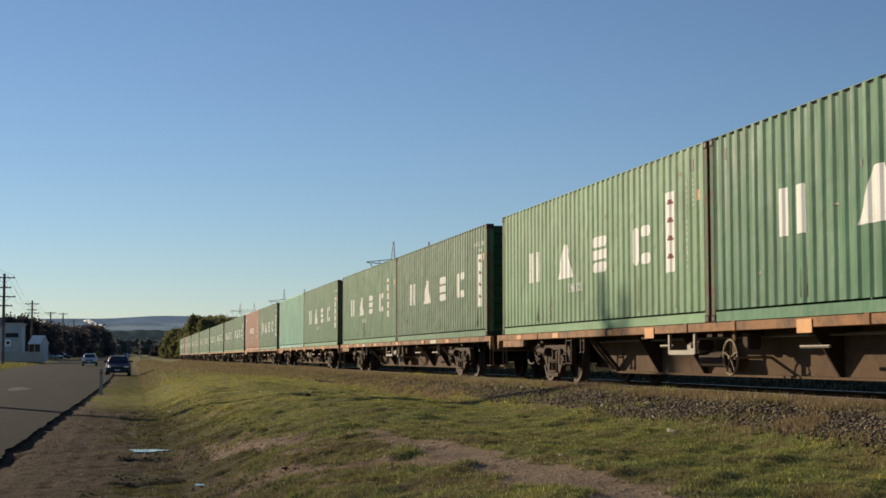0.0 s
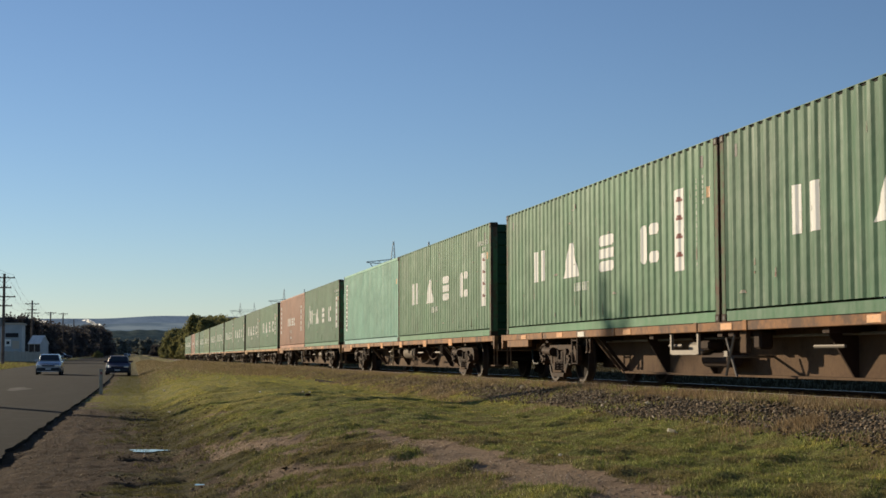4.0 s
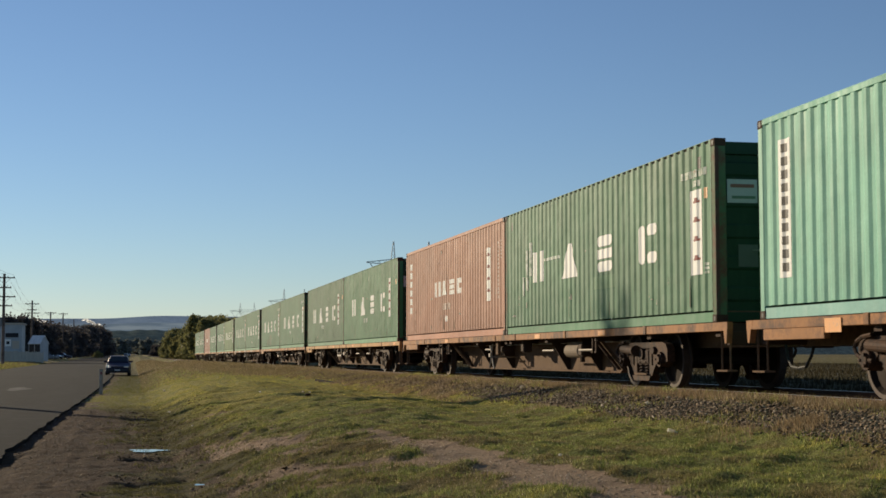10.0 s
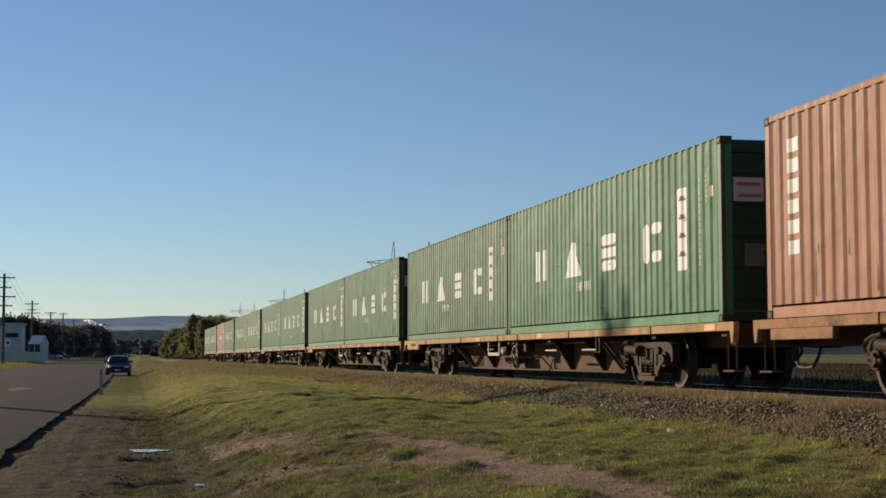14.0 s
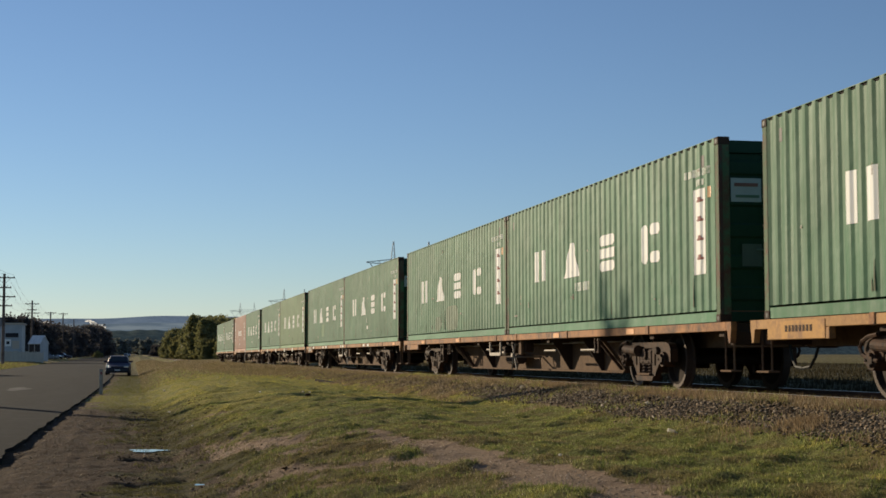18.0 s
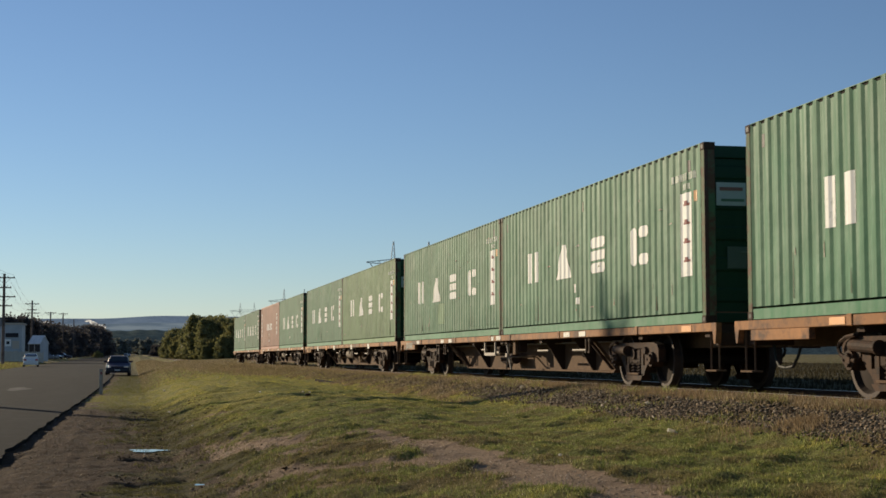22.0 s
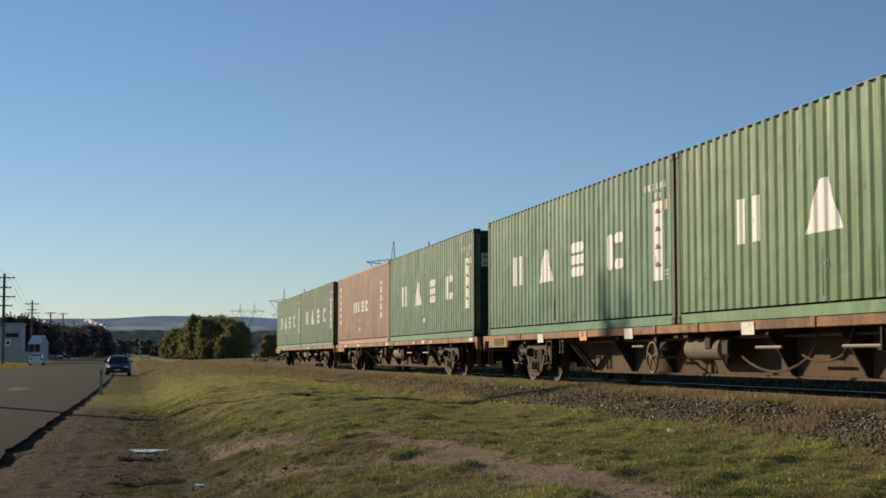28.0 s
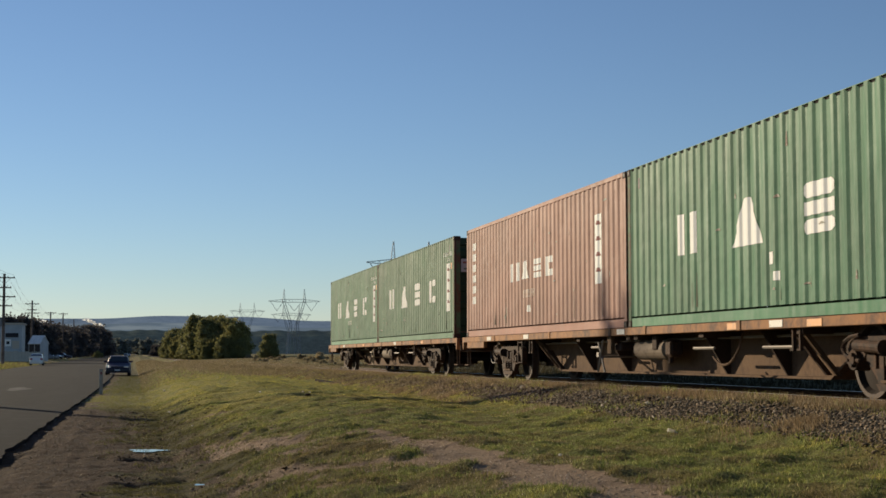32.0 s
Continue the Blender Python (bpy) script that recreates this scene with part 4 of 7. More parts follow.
def build_wagon():
    w = thing("container_wagon", pose(0, 0, 0), "rusty brown flat container wagon with a skeletal underframe", "railway wagon", "wagons of the train")
    for s in (-1, 1):
        x0, x1 = sorted((s * 1.235, s * 1.15))
        part("side_sill", B(x0, x1, -12.45, 12.45, DECK - 0.125, DECK, bevel=0.006), M_SILL, w, "worn orange-brown side sill")
        part("side_sill_flange", B(*sorted((s * 1.15, s * 1.0)), -12.45, 12.45, DECK - 0.125, DECK - 0.105), M_RUST, w)
        for e in (-1, 1):
            if e == -s:
                y0, y1 = sorted((e * 10.35, e * 12.1))
                part("end_apron", B(x0, x1, y0, y1, DECK - 0.27, DECK - 0.127, bevel=0.006), M_SILL, w, "worn data panel on the sill")
            st = bmesh.new()
            prism(st, [(e * 12.452, DECK), (e * 12.64, DECK), (e * 12.64, DECK - 0.1), (e * 12.6, DECK - 0.3), (e * 12.55, DECK - 0.3), (e * 12.5, DECK - 0.12), (e * 12.452, DECK - 0.12)], 0, x0, x1)
            part("corner_bracket", st, M_SILL, w)
            step = bmesh.new()
            for yy in (e * 12.5, e * 12.2):
                rod(step, (s * 1.13, yy, DECK - 0.13), (s * 1.13, yy, 0.31), 0.016, n=6)
            box(step, *sorted((s * 1.2, s * 1.04)), *sorted((e * 12.16, e * 12.54)), 0.29, 0.315)
            part("step", step, M_UNDER, w)
        ld = bmesh.new()
        for yy in (7.32, 6.98):
            box(ld, *sorted((s * 1.2, s * 1.17)), yy - 0.02, yy + 0.02, 0.36, DECK - 0.12)
        for zz in (0.37, 0.6, 0.8):
            box(ld, *sorted((s * 1.2, s * 1.17)), 6.98, 7.32, zz, zz + 0.02)
        part("ladder", ld, M_RUST, w)
        for e in (-1, 1):
            for yy in (6.45, 6.25):
                hb = bmesh.new()
                prism(hb, [(e * yy, DECK - 0.125), (e * yy + 0.035, DECK - 0.125), (e * yy + 0.035, 0.6), (e * yy + 0.1, 0.6), (e * yy + 0.1, 0.575), (e * yy, 0.575)], 0, *sorted((s * 1.17, s * 1.12)))
                part("bracket", hb, M_BOGIE, w)
            for yy, m in ((6.28, M_UNDER), (6.02, M_RUST)):
                dg = bmesh.new()
                prism(dg, [(s * 1.1, DECK - 0.13), (s * 1.02, DECK - 0.13), (s * 0.53, 0.26), (s * 0.61, 0.26)], 1, e * yy - 0.025, e * yy + 0.025)
                part("diagonal_brace", dg, m, w)
        for yy in (-4.8, -2.7, 1.85, 3.9):
            gu = bmesh.new()
            prism(gu, [(s * 0.96, 0.86), (s * 0.522, 0.86), (s * 0.522, 0.24), (s * 0.58, 0.24)], 1, yy - 0.02, yy + 0.02)
            part("gusset", gu, M_RUST, w)
    centre = bmesh.new()
    prism(centre, [(-12.5, 0.88), (-12.5, 0.64), (-6.95, 0.64), (-6.1, 0.24), (6.1, 0.24), (6.95, 0.64), (12.5, 0.64), (12.5, 0.88)], 0, -0.52, 0.52)
    part("centre_sill", centre, M_UNDER, w, "deep brown fish-bellied centre sill")
    fl = bmesh.new()
    prism(fl, [(-6.97, 0.61), (-6.11, 0.205), (6.11, 0.205), (6.97, 0.61), (6.97, 0.64), (6.1, 0.238), (-6.1, 0.238), (-6.97, 0.64)], 0, -0.6, 0.6)
    part("bottom_flange", fl, M_UNDER, w)
    for yy in (-12.1, -9.2, -6.4, -3.1, -0.2, 0.2, 3.05, 6.4, 9.2, 12.1):
        part("cross_member", B(-1.149, 1.149, yy - 0.09, yy + 0.09, DECK - 0.2, DECK - 0.004), M_RUST, w)
    for e in (-1, 1):
        part("bolster_web", B(-0.5, 0.5, *sorted((e * 6.99, e * 7.56)), 0.3, 0.636), M_RUST, w)
        part("headstock", B(-1.1, 1.1, *sorted((e * 12.3, e * 12.48)), 0.66, DECK - 0.13, bevel=0.01), M_RUST, w)
        cp = bmesh.new()
        box(cp, -0.13, 0.13, *sorted((e * 12.48, e * 12.82)), 0.66, 0.86, bevel=0.02)
        box(cp, -0.2, 0.16, *sorted((e * 12.82, e * 12.967)), 0.62, 0.92, bevel=0.03)
        part("coupler", cp, M_RUST, w)
        hs = bmesh.new()
        pts = [(-0.3, e * 12.5, 0.72), (-0.32, e * 12.6, 0.5), (-0.33, e * 12.75, 0.36), (-0.33, e * 12.96, 0.34)]
        for a, b in zip(pts, pts[1:]):
            rod(hs, a, b, 0.022, n=6)
        part("air_hose", hs, M_BLACK, w)
    part("brake_valve", B(-1.05, -0.85, -0.95, -0.7, 0.6, 0.86, bevel=0.03), M_RUST, w)
    part("brake_valve", B(-1.0, -0.75, 1.0, 1.35, 0.6, 0.74, bevel=0.03), M_RUST, w)
    pp = bmesh.new()
    for a, b in (((-1.1, -3.5, 0.625), (-1.1, -2.7, 0.625)), ((-1.1, -6.3, 0.625), (-1.1, -5.2, 0.625)), ((-1.1, 1.8, 0.67), (-1.1, 2.35, 0.67)), ((-0.72, -7, 0.78), (-0.72, 7, 0.78))):
        rod(pp, a, b, 0.022, n=6)
    part("brake_pipe", pp, M_PIPE, w)
    rg = bmesh.new()
    rod(rg, (-0.5, -7.2, 0.36), (-0.5, 7.2, 0.36), 0.02, n=6)
    part("brake_rod", rg, M_RUST, w)
    for yy in (-9.25, -4.7, 4.72, 9.29, 0.9, -0.9):
        part("twistlock_pocket", B(-1.25, -1.1, yy - 0.07, yy + 0.07, DECK - 0.13, DECK + 0.012, bevel=0.01), M_SILL, w)
    for e in (-1, 1):
        bogie(w, e * BOGIE_Y)
    return w


def handbrake_wheel(w, y):
    bw = bmesh.new()
    wheel_hoop(bw, (-1.13, y, 0.49), 0.25, 0.017)
    for q in range(5):
        a = 2 * math.pi * q / 5 + 0.3
        rod(bw, (-1.13, y, 0.49), (-1.13, y + 0.25 * math.cos(a), 0.49 + 0.25 * math.sin(a)), 0.012, n=5)
    rod(bw, (-1.16, y, 0.49), (-0.53, y, 0.49), 0.025, n=6)
    part("handbrake_wheel", bw, M_HOOP, w, "spoked handbrake wheel")
    part("wheel_hanger", B(-1.12, -1.09, y - 0.14, y - 0.04, 0.46, 0.86), M_UNDER, w)


def brake_lever(w, y):
    lv = bmesh.new()
    rod(lv, (-1.15, y + 0.2, 0.76), (-1.15, y - 0.16, 0.22), 0.02, n=6)
    rod(lv, (-1.17, y - 0.14, 0.8), (-1.17, y + 0.17, 0.24), 0.02, n=6)
    box(lv, -1.19, -1.14, y + 0.08, y + 0.2, 0.5, 0.58)
    rod(lv, (-1.14, y, 0.5), (-0.53, y, 0.5), 0.022, n=6)
    part("brake_lever", lv, M_PIPE, w, "crossed pale brake levers")
    part("lever_hanger", B(-1.12, -1.05, y - 0.42, y - 0.2, 0.55, 0.86, bevel=0.01), M_UNDER, w)


def pipe_frame(w, y0, y1):
    fr = bmesh.new()
    for yy in (y0, y1):
        box(fr, -1.18, -1.14, yy - 0.03, yy + 0.03, 0.54, 0.86)
    box(fr, -1.18, -1.14, y0 + 0.03, y1 - 0.03, 0.53, 0.6)
    part("pipe_frame", fr, M_PIPE, w, "pale angle-iron frame below the sill")
    part("valve_body", B(-1.0, -0.78, y0 + 0.3, y1 - 0.25, 0.55, 0.72, bevel=0.04), M_PIPE, w)
    cy = bmesh.new()
    rod(cy, (-0.8, y0 - 0.5, 0.46), (-0.8, y0 + 0.5, 0.46), 0.12, n=14)
    part("brake_cylinder", cy, M_RUST, w)


def air_tank(w, y0, y1, r):
    tk = bmesh.new()
    rod(tk, (-0.86, y0, 0.62), (-0.86, y1, 0.62), r, n=20)
    rod(tk, (-0.86, y1, 0.62), (-0.86, y1 + 0.07, 0.62), r, r * 0.7, 20)
    rod(tk, (-0.86, y0 - 0.05, 0.62), (-0.86, y0, 0.62), r * 0.75, r, 20)
    part("air_reservoir", tk, M_PIPEB, w, "dusty cylindrical air tank")
    vb = bmesh.new()
    box(vb, -1.0, -0.78, y0 - 0.34, y0 - 0.06, 0.5, 0.76, bevel=0.04)
    rod(vb, (-0.94, y0 - 0.2, 0.5), (-0.94, y0 - 0.2, 0.4), 0.05, n=8)
    part("tank_valve", vb, M_BOGIE, w)


def tube(bm, pts, r, n=6):
    """One bent pipe through the points."""
    rings = []
    for i, p in enumerate(pts):
        d = Vector(pts[min(i + 1, len(pts) - 1)]) - Vector(pts[max(i - 1, 0)])
        q = d.to_track_quat("Z", "Y")
        rings.append([bm.verts.new(Vector(p) + q @ Vector((r * math.cos(2 * math.pi * k / n), r * math.sin(2 * math.pi * k / n), 0))) for k in range(n)])
    for a, b in zip(rings, rings[1:]):
        for k in range(n):
            bm.faces.new((a[k], a[(k + 1) % n], b[(k + 1) % n], b[k]))
    return bm


def sagging_hose(w, y0, y1, z0, sag):
    pts = [(-1.0, y0 + (y1 - y0) * f, z0 - 4 * sag * f * (1 - f)) for f in (0, 0.12, 0.25, 0.4, 0.55, 0.7, 0.85, 1)]
    part("brake_hose", tube(bmesh.new(), pts + [(-0.95, y1 - 0.05, z0 + 0.15), (-0.9, y1 - 0.06, 0.84)], 0.018), M_UNDER, w)


M_HOOP = simple("ochre_hoop_iron", (0.3, 0.22, 0.13), 0.7, 0.1, 0.3, 0.25)
M_PIPEB = simple("dusty_brown_tank", (0.2, 0.15, 0.105), 0.8, 0.0, 0.25, 0.2, 4, (0.12, 0.085, 0.06), 0.4)


def reflector(big, m):
    """A plate on the sill; the big ones hang lower and lean in a little at the foot."""
    bm = bmesh.new()
    if big:
        prism(bm, [(-1.25, DECK - 0.02), (-1.242, DECK - 0.02), (-1.237, DECK - 0.19), (-1.245, DECK - 0.19)], 1, -0.21, 0.21)
    else:
        box(bm, -1.243, -1.2352, -0.2, 0.2, DECK - 0.112, DECK - 0.02, bevel=0.002)
    return mesh_of("reflector", bm, m)


REFL_MESH = {"o": reflector(False, M_ORANGE), "w": reflector(False, M_WREF), "O": reflector(True, M_ORANGE), "W": reflector(True, M_WREF)}
REFLECTORS = [  # along each wagon; capitals are the big hanging plates
    "10.7o 7.9o 4.6o 2.5O -3.1O -6.9o -9.5o", "10.7o 8.0o 6.6w 4.0o -0.25o -4.5o -5.8w -6.15w -7.85o", "10.1O 5.8O 3.0O -0.55O -4.4O -7.85O", "-2.75o -7.0o 6.2o",
    "2.8o -2.7o -11.8o", "9.6o 5.0o -4.0o -8.4o", "9.8w 6.35w 5.35w 0.8w 0.15w -5.25w -6.25w -11.5o", "7.6W 4.7O 2.15W -2.75W -6.9W",
    "9.8w 6.5w 0.3w -4.5o -5.9w -7.0o -12.0w", "8.0w 3.0o -3.5w -8.0o"]
first = build_wagon()
WAGON_LIST = [first] + [copy_thing(first, pose(0, 0, 0)) for _ in range(WAGONS - 1)]
for w, row in zip(WAGON_LIST, REFLECTORS):
    for word in row.split():
        o = part("reflector", REFL_MESH[word[-1]], None, w, "orange reflector plate" if word[-1] in "oO" else "white reflector plate")
        o.location = (0, float(word[:-1]), float(RNG.normal(0, 0.004)))
for k, y0, y1 in ((0, 0.73, 1.79), (1, 0.98, 2.09), (4, 0.95, 1.99), (5, 0.77, 1.76), (6, 0.73, 1.74)):
    pipe_frame(WAGON_LIST[k], y0, y1)
for k, y in ((0, -0.52), (2, 1.6), (4, -0.3), (7, 1.3), (9, 1.5)):
    handbrake_wheel(WAGON_LIST[k], y)
for k, y in ((1, -0.24), (3, 1.48), (5, -0.46), (6, -0.5), (8, 1.6)):
    brake_lever(WAGON_LIST[k], y)
for k, y0, y1, r in ((2, -1.25, 0.2, 0.17), (7, -1.15, 0.18, 0.17), (8, -1.1, 0.25, 0.17), (9, -1.2, 0.2, 0.17), (3, -4.7, -3.85, 0.14)):
    air_tank(WAGON_LIST[k], y0, y1, r)
for k in (2, 7):
    sagging_hose(WAGON_LIST[k], -2.0, -4.1, 0.5, 0.2)
    sagging_hose(WAGON_LIST[k], -3.9, -5.0, 0.52, 0.08)
for k in (8, 9):
    sagging_hose(WAGON_LIST[k], -3.2, -4.0, 0.5, 0.12)
M_SILLY = simple("worn_ochre_sill", (0.46, 0.25, 0.09), 0.75, 0.0, 0.25, 0.3, 2.2, (0.28, 0.14, 0.06), 0.5, 0.25)
for o in WAGON_LIST[4].children:
    if o.name.startswith(("side_sill", "end_apron", "corner_bracket")) and "flange" not in o.name:
        o.data = o.data.copy()
        o.data.materials[0] = M_SILLY

M_PANEL = simple("yellow_data_panel_paint", (0.5, 0.26, 0.07), 0.75, vary=0.25, scale=3, stain=(0.3, 0.15, 0.06), amount=0.5)


def data_panel(w, m, m2, n, big):
    """Paint on the end apron with a row of plain bars."""
    part("data_panel", B(-1.243, -1.237, 10.45, 11.7 if big else 12.08, DECK - 0.262, DECK - 0.03), m, w, "worn painted data panel")
    for k in range(n):
        y = 11.55 - (0.2 if big else 0.1) * k
        part("data_bar", B(-1.247, -1.2435, y - (0.13 if big else 0.06), y, DECK - (0.235 if big else 0.17), DECK - (0.065 if big else 0.09)), m2, w)


data_panel(WAGON_LIST[4], M_PANEL, M_RUST, 8, False)
data_panel(WAGON_LIST[7], M_PANEL, M_UNDER, 5, True)
M_SPRAY = simple("pale_spray_paint", (0.5, 0.55, 0.5), 0.7, vary=0.15)
for k in range(5):
    part("spray_bar", B(-1.2405, -1.2355, 10.75 + 0.2 * k, 10.82 + 0.2 * k, DECK - 0.24 + 0.02 * (k % 2), DECK - 0.06), M_SPRAY, WAGON_LIST[6], "pale sprayed stroke")


def motions():
    """The train, the cars and the steam."""
    tilt = math.degrees(math.atan(GRADE))
    times = [2.0 * i for i in range(17)]
    for k, w in enumerate(WAGON_LIST):
        mid = FIRST_MID + PITCH_W * k
        walk(w, [(t, pose(TRACK_X, mid - gone(t), rail_z(mid - gone(t)), tilt)) for t in times])
        for b in w.children:
            if b.name.startswith("bogie"):
                for ws in b.children:
                    if ws.name.startswith("wheelset"):
                        y, turn = ws.location.y, 37.0 * k
                        walk(ws, [(i / 15, pose(0, y, WHEEL_R, turn + math.degrees(gone(i / 15) / WHEEL_R))) for i in range(481)])
    for c, k, off in CONTAINERS:
        mid = FIRST_MID + PITCH_W * k + off
        walk(c, [(t, pose(TRACK_X, mid - gone(t), rail_z(mid - gone(t)) + DECK, tilt)) for t in times])
    drive()
# ---- far country: forest, hills ----
def hills_material(name, lo, hi, sc, pale=None):
    m, nt, b = mat(name, 1.0, 0, 0.0)
    p = world_pos(nt)
    n = noise_tex(nt, sc, 8, 0.8, p)
    c = ramp(nt, n.outputs["Fac"], [(0.4, lo), (0.6, hi)])
    if pale:
        f = noise_tex(nt, sc * 0.5, 3, 0.5, mapped(nt, p, (1, 1, 9)))
        c = mix(nt, ramp(nt, f.outputs["Fac"], [(0.44, (0, 0, 0)), (0.56, (1, 1, 1))]), c, pale)
    nt.links.new(c, b.inputs["Base Color"])
    return m


# Haze of distance put in as a bluish glow of the surface.
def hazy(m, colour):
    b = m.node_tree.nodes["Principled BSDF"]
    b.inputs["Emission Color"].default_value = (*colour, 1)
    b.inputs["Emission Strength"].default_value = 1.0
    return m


def ridge(name, y, x0, x1, height, step, material, label, depth):
    xs = np.arange(x0, x1, step)
    vs, fs = [], []
    for x in xs:
        h = height(x)
        vs += [(x, y, -5), (x, y + depth * 0.5, h * 0.75), (x, y + depth, h), (x, y + depth * 2.2, -5)]
    for i in range(len(xs) - 1):
        for k in range(3):
            a = 4 * i + k
            fs.append((a, a + 4, a + 5, a + 1))
    tagged(new(name, raw(name, vs, fs, material)), label, "hills", kind="structure")


def far_h(x):
    return 104 + 7 * math.sin(x / 330.0 + 1.2) + 4 * math.sin(x / 130.0) + 1.5 * math.sin(x / 47.0)


def mid_h(x):
    return 66 + 5 * math.sin(x / 260.0 + 2) + 3 * math.sin(x / 90.0) + 0.6 * math.sin(x / 22.0)


def low_h(x):
    return 30 + 1.6 * math.sin(x / 160.0 + 1) + 0.4 * math.sin(x / 31.0) + 0.5 * math.sin(x / 9.0) + 0.5 * math.sin(x / 3.7)


# The far ridges give off faint blue light in place of air haze.
ridge("backdrop_hills", 4300, -3500, 4500, far_h, 40, hazy(hills_material("haze_glow_hills", (0.03, 0.045, 0.05), (0.16, 0.17, 0.16), 0.006), (0.085, 0.115, 0.15)), "distant wooded hills, blue haze added as glow", 300)
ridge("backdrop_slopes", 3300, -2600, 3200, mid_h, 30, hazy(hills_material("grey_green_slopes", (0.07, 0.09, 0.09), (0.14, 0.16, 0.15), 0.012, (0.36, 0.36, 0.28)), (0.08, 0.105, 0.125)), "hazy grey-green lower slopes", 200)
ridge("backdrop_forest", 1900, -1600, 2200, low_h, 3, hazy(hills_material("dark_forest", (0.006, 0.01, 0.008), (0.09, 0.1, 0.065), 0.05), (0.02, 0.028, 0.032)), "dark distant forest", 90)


# ---- plants ----
def leaf_material(name, lo, hi):
    m, nt, b = mat(name, 0.75, 0, 0.2)
    g = nt.nodes.new("ShaderNodeNewGeometry")
    c = ramp(nt, g.outputs["Random Per Island"], [(0.0, lo), (0.6, hi), (1.0, tuple(v * 1.35 for v in hi))])
    p = noise_tex(nt, 0.6, 3, 0.6, g.outputs["Position"])
    c = mix(nt, 1.0, c, ramp(nt, p.outputs["Fac"], [(0.3, (0.8, 0.8, 0.8)), (0.7, (1.12, 1.12, 1.08))]), "MULTIPLY")
    nt.links.new(c, b.inputs["Base Color"])
    thin(nt, b, c, 0.36)
    return m


M_LEAF = leaf_material("eucalypt_leaves", (0.155, 0.16, 0.07), (0.235, 0.225, 0.092))
M_LEAF_PALE = leaf_material("pale_gum_leaves", (0.2, 0.19, 0.075), (0.29, 0.265, 0.1))
M_LEAF_DARK = leaf_material("dark_pine_leaves", (0.075, 0.068, 0.066), (0.105, 0.094, 0.09))
M_SCRUB = leaf_material("dry_scrub", (0.24, 0.19, 0.11), (0.36, 0.29, 0.17))
M_BARK = simple("grey_brown_bark", (0.16, 0.125, 0.095), 0.95, 0, 0.1, 0.3, 4, (0.07, 0.05, 0.04), 0.5, 0.4)
M_TIMBER = simple("weathered_pole_timber", (0.2, 0.15, 0.125), 0.9, 0, 0.15, 0.25, 3, (0.07, 0.05, 0.04), 0.5, 0.3)


def crown_mesh(name, material, height, spread, low, blobs, leaves, size, seed):
    rng = np.random.default_rng(seed)
    vs, fs = [], []
    lobes = []
    for k in range(11):
        a, u = 2 * math.pi * (k * 0.381 + 0.1 * rng.random()), 0.05 + 0.8 * (k + rng.random()) / 11
        reach = spread * 0.95 * math.sqrt(max(0.05, 1 - (max(0, u - 0.35) / 0.65) ** 2)) * (0.45 + 0.55 * rng.random())
        lobes.append((reach * math.cos(a), reach * math.sin(a), low + (height - low) * u))
    for k in range(blobs):
        a = 2 * math.pi * rng.random()
        h = low + (height - low) * (0.03 + 0.9 * rng.random() ** 0.9)
        u = (h - low) / (height - low)
        reach = spread * (math.sqrt(max(0.03, 1 - (max(0, u - 0.4) / 0.6) ** 2)) - 0.75 * max(0, 0.4 - u)) * (0.35 + 0.65 * rng.random() ** 0.6)
        c = np.array([reach * math.cos(a), reach * math.sin(a), h])
        if rng.random() < 0.72:
            c = np.array(lobes[int(rng.integers(11))]) + rng.normal(size=3) * spread * np.array([0.2, 0.2, 0.17])
            c[2] = max(low + 0.2, c[2])
        r = spread * (0.1 + 0.12 * rng.random())
        pts = c + rng.normal(size=(leaves, 3)) * r * np.array([0.72, 0.72, 0.62])
        q = rng.normal(size=(leaves, 3))
        q /= np.linalg.norm(q, axis=1)[:, None]
        s = np.cross(q, rng.normal(size=(leaves, 3)))
        s /= np.linalg.norm(s, axis=1)[:, None] + 1e-9
        w = size * (0.6 + 0.8 * rng.random((leaves, 1)))
        for pt, e, f in zip(pts, q * w, s * w * 0.7):
            n = len(vs)
            vs += [tuple(pt - e), tuple(pt + f), tuple(pt + e), tuple(pt - f)]
            fs.append((n, n + 1, n + 2, n + 3))
    return raw(name, vs, fs, material)


def tree(name, at, label, material, height, spread, low, seed, blobs=16, leaves=150, size=0.42, category="tree", group=""):
    rng = np.random.default_rng(seed + 99)
    t = thing(name, at, label, category, group)
    bm = bmesh.new()
    rod(bm, (0, 0, -0.3), (0.1, 0.05, low + 0.2 * height), 0.035 * height * 0.8, 0.018 * height, 9)
    for k in range(5):
        a, z = 2 * math.pi * (k + rng.random()) / 5, low * 0.7 + height * 0.06 * k
        rod(bm, (0.05, 0.02, z), (spread * 0.6 * math.cos(a), spread * 0.6 * math.sin(a), z + height * 0.28), 0.011 * height, 0.004 * height, 6)
    part("trunk", bm, M_BARK, t)
    part("crown", crown_mesh("crown", material, height, spread, low, blobs, leaves, size, seed), None, t)
    return t


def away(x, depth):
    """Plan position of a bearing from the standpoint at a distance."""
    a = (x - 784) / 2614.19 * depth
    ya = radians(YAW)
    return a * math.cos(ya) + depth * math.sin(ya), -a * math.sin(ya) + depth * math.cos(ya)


def plant(proto, x, y, scale, turn, sink=0.0):
    return copy_thing(proto, pose(x, y, float(terrain(x, y)) - sink, 0, 0, turn) @ Matrix.Diagonal((scale, scale, scale * (0.9 + 0.2 * RNG.random()), 1)))


